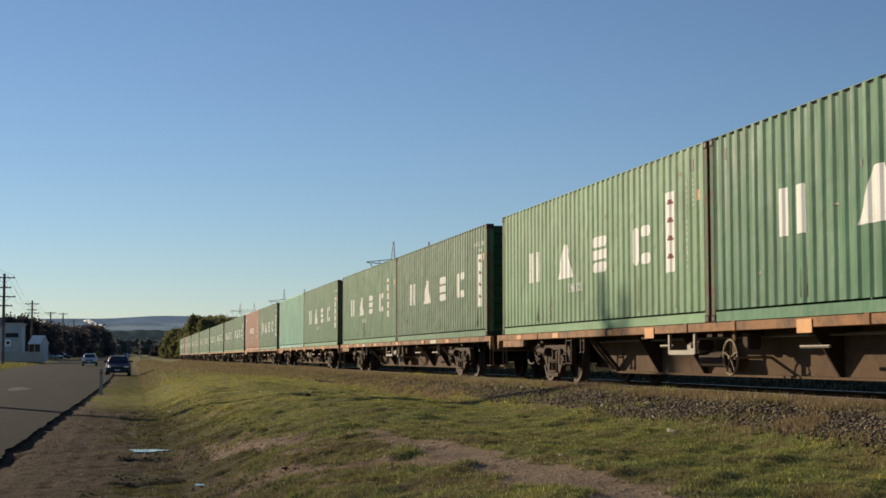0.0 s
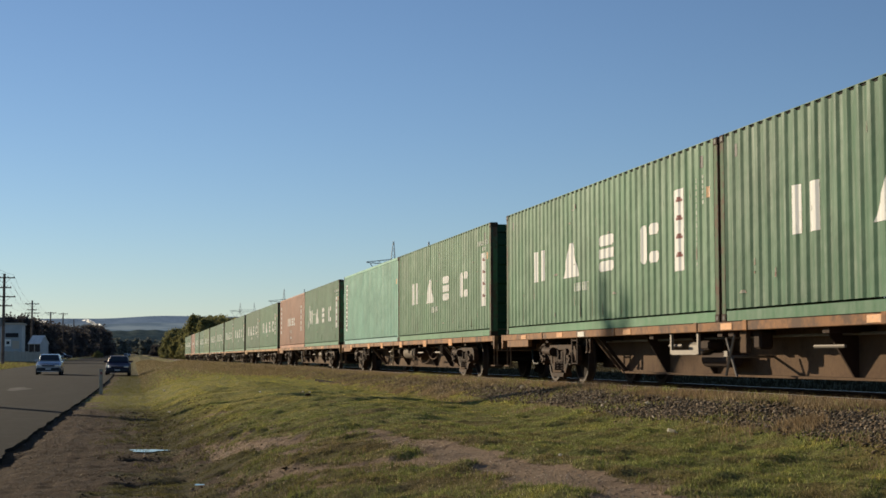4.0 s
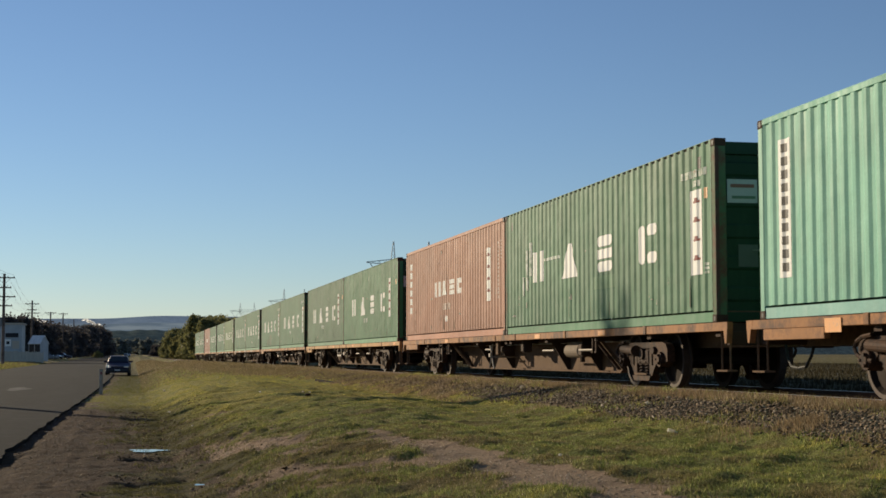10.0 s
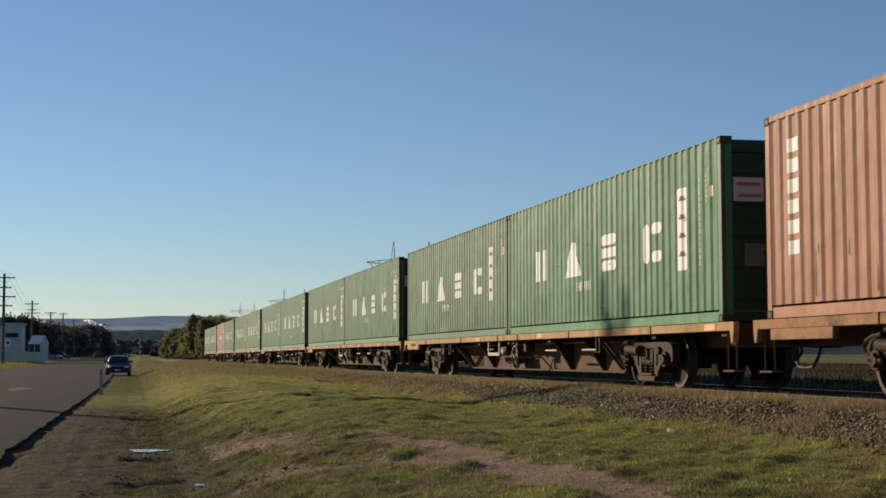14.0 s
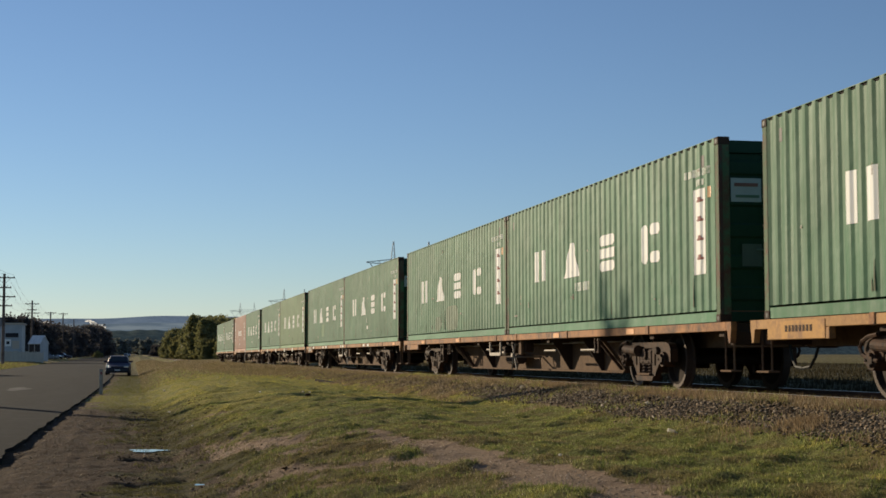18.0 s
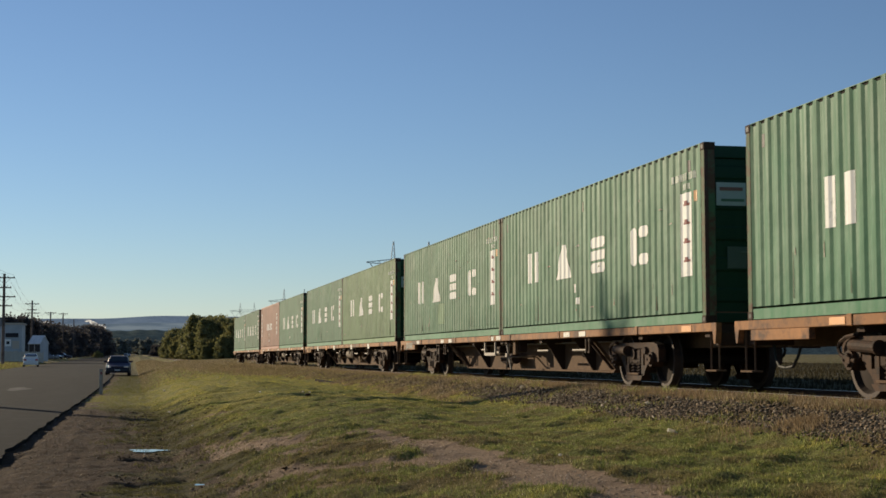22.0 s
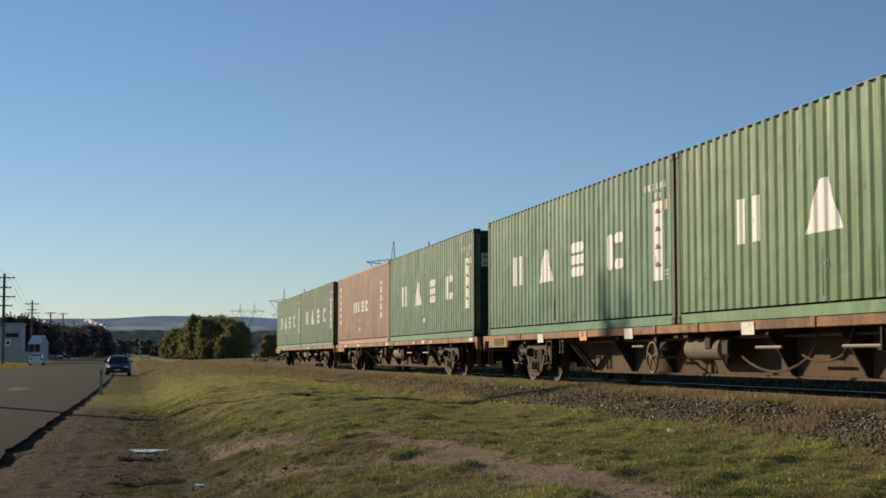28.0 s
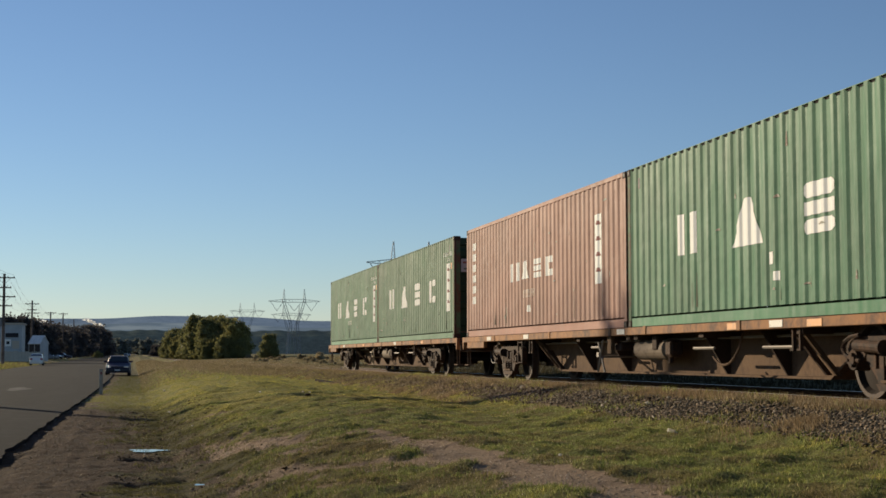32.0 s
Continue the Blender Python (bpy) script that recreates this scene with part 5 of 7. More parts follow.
def build_trees():
    lab = "leafy olive-green tree in a clump beside the railway"
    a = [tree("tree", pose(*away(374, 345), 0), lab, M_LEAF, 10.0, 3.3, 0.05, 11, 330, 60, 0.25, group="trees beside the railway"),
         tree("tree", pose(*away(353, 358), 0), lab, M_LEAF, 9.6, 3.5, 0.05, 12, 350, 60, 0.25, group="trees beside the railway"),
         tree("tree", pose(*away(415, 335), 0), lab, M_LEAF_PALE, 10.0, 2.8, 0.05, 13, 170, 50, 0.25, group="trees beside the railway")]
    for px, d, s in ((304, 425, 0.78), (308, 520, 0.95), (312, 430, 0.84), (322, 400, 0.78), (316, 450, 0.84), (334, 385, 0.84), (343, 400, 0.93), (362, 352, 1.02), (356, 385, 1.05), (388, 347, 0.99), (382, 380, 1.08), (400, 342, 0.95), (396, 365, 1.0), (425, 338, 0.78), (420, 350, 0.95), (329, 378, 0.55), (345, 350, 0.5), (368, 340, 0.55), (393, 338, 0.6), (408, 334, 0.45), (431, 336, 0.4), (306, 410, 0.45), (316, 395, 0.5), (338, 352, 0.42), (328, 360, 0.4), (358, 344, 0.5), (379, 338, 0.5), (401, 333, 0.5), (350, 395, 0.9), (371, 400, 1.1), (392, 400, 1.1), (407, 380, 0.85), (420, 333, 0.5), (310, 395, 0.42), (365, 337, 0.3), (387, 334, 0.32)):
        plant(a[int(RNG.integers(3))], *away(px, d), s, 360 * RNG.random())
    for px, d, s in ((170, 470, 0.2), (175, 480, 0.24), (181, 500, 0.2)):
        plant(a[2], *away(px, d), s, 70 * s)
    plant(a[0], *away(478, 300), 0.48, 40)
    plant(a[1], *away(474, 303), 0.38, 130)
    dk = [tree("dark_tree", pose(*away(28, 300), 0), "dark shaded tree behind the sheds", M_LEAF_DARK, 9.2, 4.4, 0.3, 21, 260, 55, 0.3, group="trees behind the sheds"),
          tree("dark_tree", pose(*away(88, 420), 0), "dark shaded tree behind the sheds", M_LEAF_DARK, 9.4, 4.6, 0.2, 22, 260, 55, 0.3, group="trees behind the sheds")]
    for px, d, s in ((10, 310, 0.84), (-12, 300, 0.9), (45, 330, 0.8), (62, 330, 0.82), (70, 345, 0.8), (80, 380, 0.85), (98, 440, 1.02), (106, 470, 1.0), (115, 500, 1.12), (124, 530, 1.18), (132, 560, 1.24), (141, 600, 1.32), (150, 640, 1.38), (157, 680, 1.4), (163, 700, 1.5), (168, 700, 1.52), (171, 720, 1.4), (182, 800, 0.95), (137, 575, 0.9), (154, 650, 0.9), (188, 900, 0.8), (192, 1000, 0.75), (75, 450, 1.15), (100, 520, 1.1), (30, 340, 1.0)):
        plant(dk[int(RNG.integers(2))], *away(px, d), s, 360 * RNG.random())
    # Distance haze is put into these leaves as a lighter, greyer colour.
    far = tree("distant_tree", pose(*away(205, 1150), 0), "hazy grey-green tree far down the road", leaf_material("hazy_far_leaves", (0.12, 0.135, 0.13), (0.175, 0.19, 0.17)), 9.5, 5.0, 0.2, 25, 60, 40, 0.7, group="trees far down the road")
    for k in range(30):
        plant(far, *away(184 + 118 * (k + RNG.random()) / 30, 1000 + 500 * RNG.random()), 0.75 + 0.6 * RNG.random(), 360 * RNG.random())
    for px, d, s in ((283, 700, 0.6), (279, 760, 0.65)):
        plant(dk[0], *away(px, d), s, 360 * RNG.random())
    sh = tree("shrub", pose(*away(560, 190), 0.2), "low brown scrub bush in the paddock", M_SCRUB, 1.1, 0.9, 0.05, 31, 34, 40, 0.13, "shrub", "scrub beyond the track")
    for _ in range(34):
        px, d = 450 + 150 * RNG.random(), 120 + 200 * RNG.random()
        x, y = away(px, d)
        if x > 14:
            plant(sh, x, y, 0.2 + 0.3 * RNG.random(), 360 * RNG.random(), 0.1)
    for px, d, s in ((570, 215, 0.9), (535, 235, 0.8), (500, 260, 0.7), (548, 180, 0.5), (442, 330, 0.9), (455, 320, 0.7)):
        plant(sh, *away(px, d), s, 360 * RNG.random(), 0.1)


build_trees()


# ---- power poles, wires, pylons ----
POLES = [(-14.2, 60.3, 12.5, ()), (-15.4, 186.0, 11.0, (10.5, 9.3, 8.2, 7.1)), (-18.5, 285.0, 11.1, (10.45, 9.35, 8.75)), (-18.6, 350.0, 10.7, (10.5, 8.6)), (-19.0, 420.0, 12.4, (12.1,)), (-18.4, 480.0, 12.0, ()), (-17.6, 560.0, 11.0, ()), (-17.0, 680.0, 11.0, (10.6,))]
M_INS = simple("brown_insulator", (0.16, 0.09, 0.06), 0.3, 0, 0.5, 0.1)
M_WIRE = simple("dull_aluminium_wire", (0.2, 0.2, 0.2), 0.5, 0.6, 0.4, 0.1)


def power_pole(x, y, h, arms):
    z = float(terrain(x, y))
    p = thing("power_pole", pose(x, y, z), "weathered timber power pole with crossarms beside the road", "power pole", "power poles along the road")
    part("pole", rod(bmesh.new(), (0, 0, -0.6), (0, 0, h), 0.3 if h == 12.5 else 0.21, 0.19 if h == 12.5 else 0.15, 12), M_TIMBER, p)
    for k, a in enumerate(arms):
        half = (1.25, 0.85, 1.35, 1.0)[k]
        part("crossarm", B(-half, half, -0.2, -0.1, a - 0.07, a + 0.07, bevel=0.01), M_TIMBER, p)
        for u in (-0.92, -0.35, 0.35, 0.92):
            ins = bmesh.new()
            rod(ins, (u * half, -0.15, a + 0.07), (u * half, -0.15, a + 0.13), 0.05, 0.06, 8)
            rod(ins, (u * half, -0.15, a + 0.13), (u * half, -0.15, a + 0.2), 0.04, 0.025, 8)
            part("insulator", ins, M_INS, p)
        if half > 1:
            br = bmesh.new()
            for s in (-1, 1):
                rod(br, (0, -0.15, a - 0.75), (s * 0.75, -0.15, a - 0.06), 0.02, n=5)
            part("brace", br, M_INS, p)
    if h == 12.5:
        part("crossarm", B(-0.5, 0.5, -0.2, -0.1, h - 0.17, h - 0.03, bevel=0.01), M_TIMBER, p)
        for u in (-0.37, 0.37):
            part("surge_arrester", rod(bmesh.new(), (u, -0.15, h - 0.1), (u, -0.15, h + 0.65), 0.115, 0.09, 10), M_INS, p)
    if len(arms) == 4:
        tr = bmesh.new()
        rod(tr, (-0.42, -0.1, 4.6), (-0.42, -0.1, 5.7), 0.3, n=14)
        part("transformer", tr, M_WIRE, p)
    return p


for q in POLES:
    power_pole(*q)
wires = thing("overhead_wires", pose(0, 0, 0), "thin overhead power wires along the road", "power line", kind="stuff")
for (x0, y0, h0, a0), (x1, y1, h1, a1) in zip(POLES, POLES[1:]):
    for k in range(min(2, max(1, len(a0)), max(1, len(a1)))):
        za, zb = (a0[k] if len(a0) > k else h0 - 0.3), (a1[k] if len(a1) > k else h1 - 0.3)
        for u in (-1.1, 0.4, 1.1):
            bm = bmesh.new()
            prev = None
            for i in range(13):
                f = i / 12
                pnt = (x0 + (x1 - x0) * f + u, y0 + (y1 - y0) * f - 0.15, za + (zb - za) * f + 0.25 - 4 * 1.5 * f * (1 - f) + 0.25)
                if prev:
                    rod(bm, prev, pnt, 0.012, n=4)
                prev = pnt
            part("wire", bm, M_WIRE, wires)

M_GALV = simple("grey_galvanised_lattice", (0.24, 0.27, 0.3), 0.6, 0.3, 0.4, 0.15)


def beam(bm, a, b, w, bays):
    """A lattice beam: four chords and crossing braces."""
    a, b = Vector(a), Vector(b)
    d = (b - a).normalized()
    s = d.cross(Vector((0, 1, 0)))
    s = s.normalized() if s.length > 0.1 else Vector((1, 0, 0))
    t = d.cross(s).normalized()
    wa, wb = w
    corner = lambda f, i: a + (b - a) * f + (s * (1 if i in (0, 3) else -1) + t * (1 if i < 2 else -1)) * (wa + (wb - wa) * f) * 0.5
    for i in range(4):
        rod(bm, corner(0, i), corner(1, i), 0.085, n=4)
        for k in range(bays):
            f0, f1 = k / bays, (k + 1) / bays
            rod(bm, corner(f0, i), corner(f1, (i + 1) % 4), 0.045, n=3)


def pylon(x, y):
    p = thing("transmission_tower", pose(x, y, float(terrain(x, y)) - 0.5), "tall grey steel lattice transmission tower", "pylon", "pylons of the high line")
    for s in (-1, 1):
        bm = bmesh.new()
        beam(bm, (s * 4.26, 0, -7), (s * 1.9, 0, 18), (1.6, 1.4), 8)
        beam(bm, (s * 1.9, 0, 18), (s * 6.2, 0, 32), (1.4, 1.2), 8)
        part("tower_leg", bm, M_GALV, p)
        bm = bmesh.new()
        beam(bm, (s * 6.2, 0, 31), (s * 6.0, 0, 39), (1.6, 0.25), 4)
        part("earth_peak", bm, M_GALV, p)
        bm = bmesh.new()
        beam(bm, (s * 6.2, 0, 32.0), (s * 15.2, 0, 31.8), (1.8, 0.2), 5)
        part("cross_arm", bm, M_GALV, p)
        bm = bmesh.new()
        for c in (10.3,):
            rod(bm, (s * (c - 3.6), 0, 31.2), (s * c, 0, 26.0), 0.12, n=4)
            rod(bm, (s * (c + 3.6), 0, 31.4), (s * c, 0, 26.0), 0.12, n=4)
        part("insulator_string", bm, M_GALV, p)
    bm = bmesh.new()
    beam(bm, (-6.2, 0, 32.0), (6.2, 0, 32.0), (1.8, 1.8), 6)
    part("bridge_beam", bm, M_GALV, p)
    bm = bmesh.new()
    rod(bm, (-4.2, 0, 31.2), (0, 0, 26.0), 0.12, n=4)
    rod(bm, (4.2, 0, 31.2), (0, 0, 26.0), 0.12, n=4)
    part("insulator_string", bm, M_GALV, p)
    return p


first_pylon = pylon(91.0, 487.0)
for x, y, z in ((93.5, 879.0, 0.5), (96.5, 1290.0, 6.0), (118.0, 1130.0, -1.0)):
    copy_thing(first_pylon, pose(x, y, z))


# ---- sheds and fence on the far side of the road ----
def sheet_metal(name, col, pitch, axis):
    m, nt, b = mat(name, 0.55, 0.1, 0.4)
    v = coords(nt)
    n = noise_tex(nt, 0.8, 4, 0.6, v)
    c = ramp(nt, n.outputs["Fac"], [(0.3, tuple(x * 0.85 for x in col)), (0.7, tuple(min(1, x * 1.1) for x in col))])
    nt.links.new(c, b.inputs["Base Color"])
    return m


M_SHED = sheet_metal("pale_blue_sheet", (0.42, 0.45, 0.47), 0.2, 0)
M_ROOF = sheet_metal("pale_zinc_roof", (0.66, 0.68, 0.68), 0.2, 0)
M_CREAM = simple("cream_fence_sheet", (0.52, 0.46, 0.37), 0.8, vary=0.12, scale=2)
M_DARK = simple("dark_opening_paint", (0.03, 0.03, 0.035), 0.8, vary=0.2)
M_GLASS = mat("dark_tinted_glass", 0.12, 0, 0.35)[0]
M_GLASS.node_tree.nodes["Principled BSDF"].inputs["Base Color"].default_value = (0.02, 0.025, 0.03, 1)


def build_sheds():
    g = float(terrain(-17, 235))
    s = thing("industrial_shed", pose(-16.7, 235, g), "pale blue-grey sheet metal shed with a dark sign", "shed")
    part("front_wall", B(-11, 0, 0, 0.15, 0, 5.7), M_SHED, s)
    for k in range(22):
        part("cladding_rib", B(-11 + 0.5 * k + 0.15, -11 + 0.5 * k + 0.3, -0.035, 0.0, 0.05, 5.65), M_SHED, s)
    part("side_wall", B(-0.15, 0, 0.15, 7, 0, 5.7), M_SHED, s)
    part("side_wall", B(-11, -10.85, 0.15, 7, 0, 5.7), M_SHED, s)
    part("back_wall", B(-11, 0, 7, 7.15, 0, 5.7), M_SHED, s)
    part("roof", B(-11.2, 0.2, -0.25, 7.3, 5.7, 5.95, bevel=0.03), M_CREAM, s, "beige roof edge")
    part("sign", B(-2.4, -0.5, -0.12, -0.05, 3.75, 4.4, bevel=0.01), M_DARK, s, "dark wall sign")
    part("notice_board", B(-2.5, -1.55, -0.12, -0.05, 2.35, 3.45, bevel=0.01), M_WHITE, s, "white notice board")
    part("notice_mark", B(-2.25, -1.8, -0.14, -0.121, 2.7, 3.15, bevel=0.01), M_DARK, s)
    part("grey_board", B(-1.4, -0.35, -0.12, -0.05, 2.0, 3.2, bevel=0.01), M_CREAM, s, "dull grey board")
    g = float(terrain(-16, 262))
    h = thing("gabled_shed", pose(-15.9, 263, g, 0, 0, -32) @ Matrix.Diagonal((0.42, 0.5, 0.95, 1)), "small open shed with a bright zinc gable roof", "shed")
    part("gable_wall", prism(bmesh.new(), [(-2.3, 0), (2.3, 0), (2.3, 3.2), (0, 4.5), (-2.3, 3.2)], 0, 2.7, 2.85), M_SHED, h)
    part("gable_wall", prism(bmesh.new(), [(-2.3, 0), (2.3, 0), (2.3, 3.2), (0, 4.5), (-2.3, 3.2)], 0, -2.85, -2.7), M_SHED, h)
    part("back_wall", B(-2.7, 2.7, 2.15, 2.3, 0, 3.2), M_SHED, h)
    # Dark sheet close behind the front stands for the shed's shaded inside.
    part("inner_wall", B(-2.69, 2.69, -2.1, -2.0, 0, 3.15), M_DARK, h, "dark sheet that stands for the shaded open inside")
    for e in (-1, 1):
        part("roof_sheet", prism(bmesh.new(), [(e * 2.6, 3.05), (0, 4.55), (0, 4.65), (e * 2.65, 3.13)], 0, -3.0, 3.0), M_ROOF, h, "bright zinc roof slope")
    part("veranda_post", rod(bmesh.new(), (0.0, -2.3, 0), (0.0, -2.3, 3.2), 0.06, n=8), M_WHITE, h)
    f = thing("panel_fence", pose(0, 0, 0), "cream sheet metal panel fence before the sheds", "fence")
    a, b = Vector((-21, 213)), Vector((-13.35, 233.5))
    n = 17
    d = (b - a) / n
    for k in range(n):
        p0, p1 = a + d * k, a + d * (k + 0.94)
        z = float(terrain(p0.x, p0.y))
        bm = bmesh.new()
        nx, ny = -d.y / d.length * 0.03, d.x / d.length * 0.03
        prism(bm, [(p0.x, p0.y), (p1.x, p1.y), (p1.x + nx, p1.y + ny), (p0.x + nx, p0.y + ny)], 2, z - 0.1, z + 1.55 + 0.08 * (k % 3 == 0))
        part("panel", bm, M_CREAM, f)
        part("post", rod(bmesh.new(), (p1.x + d.x * 0.03, p1.y + d.y * 0.03, z - 0.1), (p1.x + d.x * 0.03, p1.y + d.y * 0.03, z + 1.7), 0.04, n=6), M_CREAM, f)


build_sheds()


# ---- cars ----
def car_paint(name, col, rough=0.25, coat=0.6):
    m, nt, b = mat(name, rough, 0.35, 0.5)
    v = coords(nt)
    n = noise_tex(nt, 2.0, 3, 0.5, v)
    nt.links.new(ramp(nt, n.outputs["Fac"], [(0.3, tuple(x * 0.9 for x in col)), (0.7, col)]), b.inputs["Base Color"])
    b.inputs["Coat Weight"].default_value = coat
    b.inputs["Coat Roughness"].default_value = 0.06
    return m


M_TYRE = simple("black_tyre_rubber", (0.02, 0.02, 0.02), 0.85, vary=0.2)
M_RIM = simple("grey_alloy", (0.35, 0.35, 0.36), 0.35, 0.7, 0.5, 0.1)
M_LAMP = simple("clear_lamp_lens", (0.7, 0.7, 0.68), 0.12, 0.5, 0.6, 0.05, relief=0)
M_TAIL = simple("red_tail_lamp", (0.4, 0.02, 0.02), 0.2, 0, 0.5, 0.1, relief=0)
M_PLAST = simple("dark_bumper_plastic", (0.04, 0.04, 0.042), 0.6, vary=0.2)
M_PLATE = simple("pale_plate", (0.6, 0.6, 0.58), 0.5, vary=0.05)


def hull(bm, sections):
    """Skin through cross-sections: y, then half widths and heights from sill to top."""
    rings = []
    for y, pts in sections:
        rings.append([bm.verts.new((x, y, z)) for x, z in pts] + [bm.verts.new((-x, y, z)) for x, z in reversed(pts)])
    fs = []
    n = len(rings[0])
    for a, b in zip(rings, rings[1:]):
        for i in range(n):
            fs.append(bm.faces.new((a[i], a[(i + 1) % n], b[(i + 1) % n], b[i])))
    fs += [bm.faces.new(rings[0]), bm.faces.new(rings[-1])]
    bmesh.ops.recalc_face_normals(bm, faces=fs)
    return bm


def car(name, at, paint, label, hatch=False, group=""):
    """Nose towards -y; 4.4 m long."""
    c = thing(name, at, label, "car", group)
    L, w, belt = (2.2, 0.86, 0.92) if not hatch else (1.95, 0.83, 0.92)
    low = lambda k, top, tw: [(w * k * 0.96, 0.22), (w * k, 0.45), (w * k, 0.62), (w * k * 0.985, top - 0.06), (w * tw, top)]
    tail = belt + 0.02
    bm = hull(bmesh.new(), [(-L, low(0.86, 0.6, 0.7)), (-L + 0.12, low(0.95, 0.68, 0.82)), (-L + 0.9, low(1.0, 0.8, 0.88)), (-L + 1.3, low(1.0, belt, 0.9)), (L - 1.1, low(1.0, belt, 0.9)), (L - 0.5, low(0.99, tail, 0.88)), (L - 0.08, low(0.94, tail - 0.02, 0.82)), (L, low(0.88, 0.7, 0.75))])
    part("body", bm, paint, c)
    bm = bmesh.new()
    rear = L - 0.35 if not hatch else L - 0.15
    cab = lambda k, z: [(w * k, belt - 0.02), (w * (k - 0.08), belt + 0.25), (w * (k - 0.2), z)]
    hull(bm, [(-L + 1.35, [(w * 0.86, belt - 0.02), (w * 0.85, belt), (w * 0.84, belt + 0.02)]), (-L + 2.0, cab(0.9, 1.38)), (-L + 2.6, cab(0.9, 1.43)), (rear - 0.75, cab(0.9, 1.4)), (rear, [(w * 0.86, belt - 0.02), (w * 0.85, belt + 0.02), (w * 0.8, belt + (0.05 if not hatch else 0.2))])])
    part("cabin", bm, paint, c)

    def quad(nm, pts, m, lab="", out=(0, 0, 0)):
        q = bmesh.new()
        top = [q.verts.new(Vector(p) + Vector(out)) for p in pts]
        q.faces.new(top)
        return part(nm, q, m, c, lab)
    for nm, y0, y1, z1 in (("windscreen", -L + 1.4, -L + 1.97, 1.36), ("rear_window", rear - 0.03, rear - 0.72, 1.38)):
        s = -1 if y0 < 0 else 1
        z0 = belt + 0.06 if s < 0 else belt + (0.08 if not hatch else 0.24)
        quad(nm, [(-w * 0.78, y0, z0), (w * 0.78, y0, z0), (w * 0.62, y1, z1), (-w * 0.62, y1, z1)], M_GLASS, "dark glass", (0, s * 0.03, 0.03))
    for s in (-1, 1):
        for a, b in ((-L + 1.75, -L + 2.55), (-L + 2.63, rear - 0.6)):
            quad("side_window", [(s * w * 0.885, a, belt + 0.06), (s * w * 0.885, b, belt + 0.06), (s * w * 0.725, b - 0.05, 1.33), (s * w * 0.725, a + 0.35 * (a < -0.3), 1.33)], M_GLASS, "dark glass", (s * 0.012, 0, 0))
        part("headlight", B(*sorted((s * w * 0.9, s * w * 0.52)), -L - 0.01, -L + 0.12, 0.56, 0.7, bevel=0.03), M_LAMP, c, "clear headlight")
        part("tail_light", B(*sorted((s * w * 0.9, s * w * 0.55)), L - 0.06, L + 0.015, 0.68, 0.86, bevel=0.02), M_TAIL, c, "red tail light")
        part("mirror", B(*sorted((s * (w * 0.9), s * (w + 0.17))), -L + 1.62, -L + 1.74, belt + 0.02, belt + 0.15, bevel=0.03), paint, c)
        for y in (-L + 0.82, L - 0.85):
            wh = bmesh.new()
            lathe(wh, [(0.19, 0.0), (0.29, 0.0), (0.31, -s * 0.02), (0.31, -s * 0.17), (0.29, -s * 0.19), (0.15, -s * 0.19)], (s * (w + 0.005), y, 0.31), 20)
            wo = part("wheel", wh, M_TYRE, c)
            rm = bmesh.new()
            lathe(rm, [(0.03, s * 0.012), (0.18, s * 0.008), (0.2, s * 0.0), (0.2, -s * 0.02)], (s * (w + 0.005), y, 0.31), 14)
            part("rim", rm, M_RIM, wo)
    part("front_bumper", B(-w * 0.93, w * 0.93, -L - 0.05, -L + 0.1, 0.27, 0.5, bevel=0.05), M_PLAST if not hatch else paint, c)
    part("rear_bumper", B(-w * 0.93, w * 0.93, L - 0.1, L + 0.05, 0.3, 0.55, bevel=0.05), M_PLAST if not hatch else paint, c)
    part("grille", B(-w * 0.48, w * 0.48, -L - 0.015, -L + 0.1, 0.57, 0.67, bevel=0.01), M_PLAST, c)
    part("number_plate", B(-0.19, 0.19, -L - 0.06, -L - 0.05, 0.36, 0.46), M_PLATE, c, "blank pale plate")
    part("number_plate", B(-0.19, 0.19, L + 0.05, L + 0.06, 0.5, 0.6), M_PLATE, c, "blank pale plate")
    return c


# Mirror material for a facet added only to make a sun glint.
M_CHROME = simple("glint_facet_mirror", (0.9, 0.9, 0.9), 0.12, 1.0, 0.5, 0.02, relief=0)
BLUE_P, SILVER_P, WHITE_P, GREY_P = car_paint("dark_blue_car_paint", (0.012, 0.009, 0.04), 0.5, 0.04), car_paint("silver_car_paint", (0.4, 0.43, 0.48)), car_paint("white_car_paint", (0.7, 0.7, 0.7), 0.3), car_paint("dark_grey_car_paint", (0.05, 0.055, 0.065))
blue_car = car("parked_car", pose(-1.02, 110.5, -0.06, 0, 0, -1.5), BLUE_P, "dark blue sedan parked on the dirt shoulder beside the road")
# Added facet, turned so that it mirrors the sun towards the standpoint.
facet = bmesh.new()
fn = (SUN_DIR + (Vector(EYE) - Vector((-1.7, 108.2, 0.6))).normalized()).normalized()
fs_, ft_ = fn.orthogonal().normalized() * 0.022, fn.cross(fn.orthogonal()).normalized() * 0.022
hub = blue_car.matrix_basis.inverted() @ Vector((-1.72, 108.2, 0.6))
facet.faces.new([facet.verts.new(hub + a * fs_ + b * ft_) for a, b in ((-1, -1), (1, -1), (1, 1), (-1, 1))])
part("lamp_reflector", facet, M_CHROME, blue_car, "added mirror facet that gives the lamp a sun glint")
silver_car = car("sedan", pose(-5.4, 184, 0.06), SILVER_P, "silver-blue sedan driving along the road")
white_car = car("hatchback", pose(-11, -240, 0.04), WHITE_P, "white hatchback that pulls over beside the fence", True)
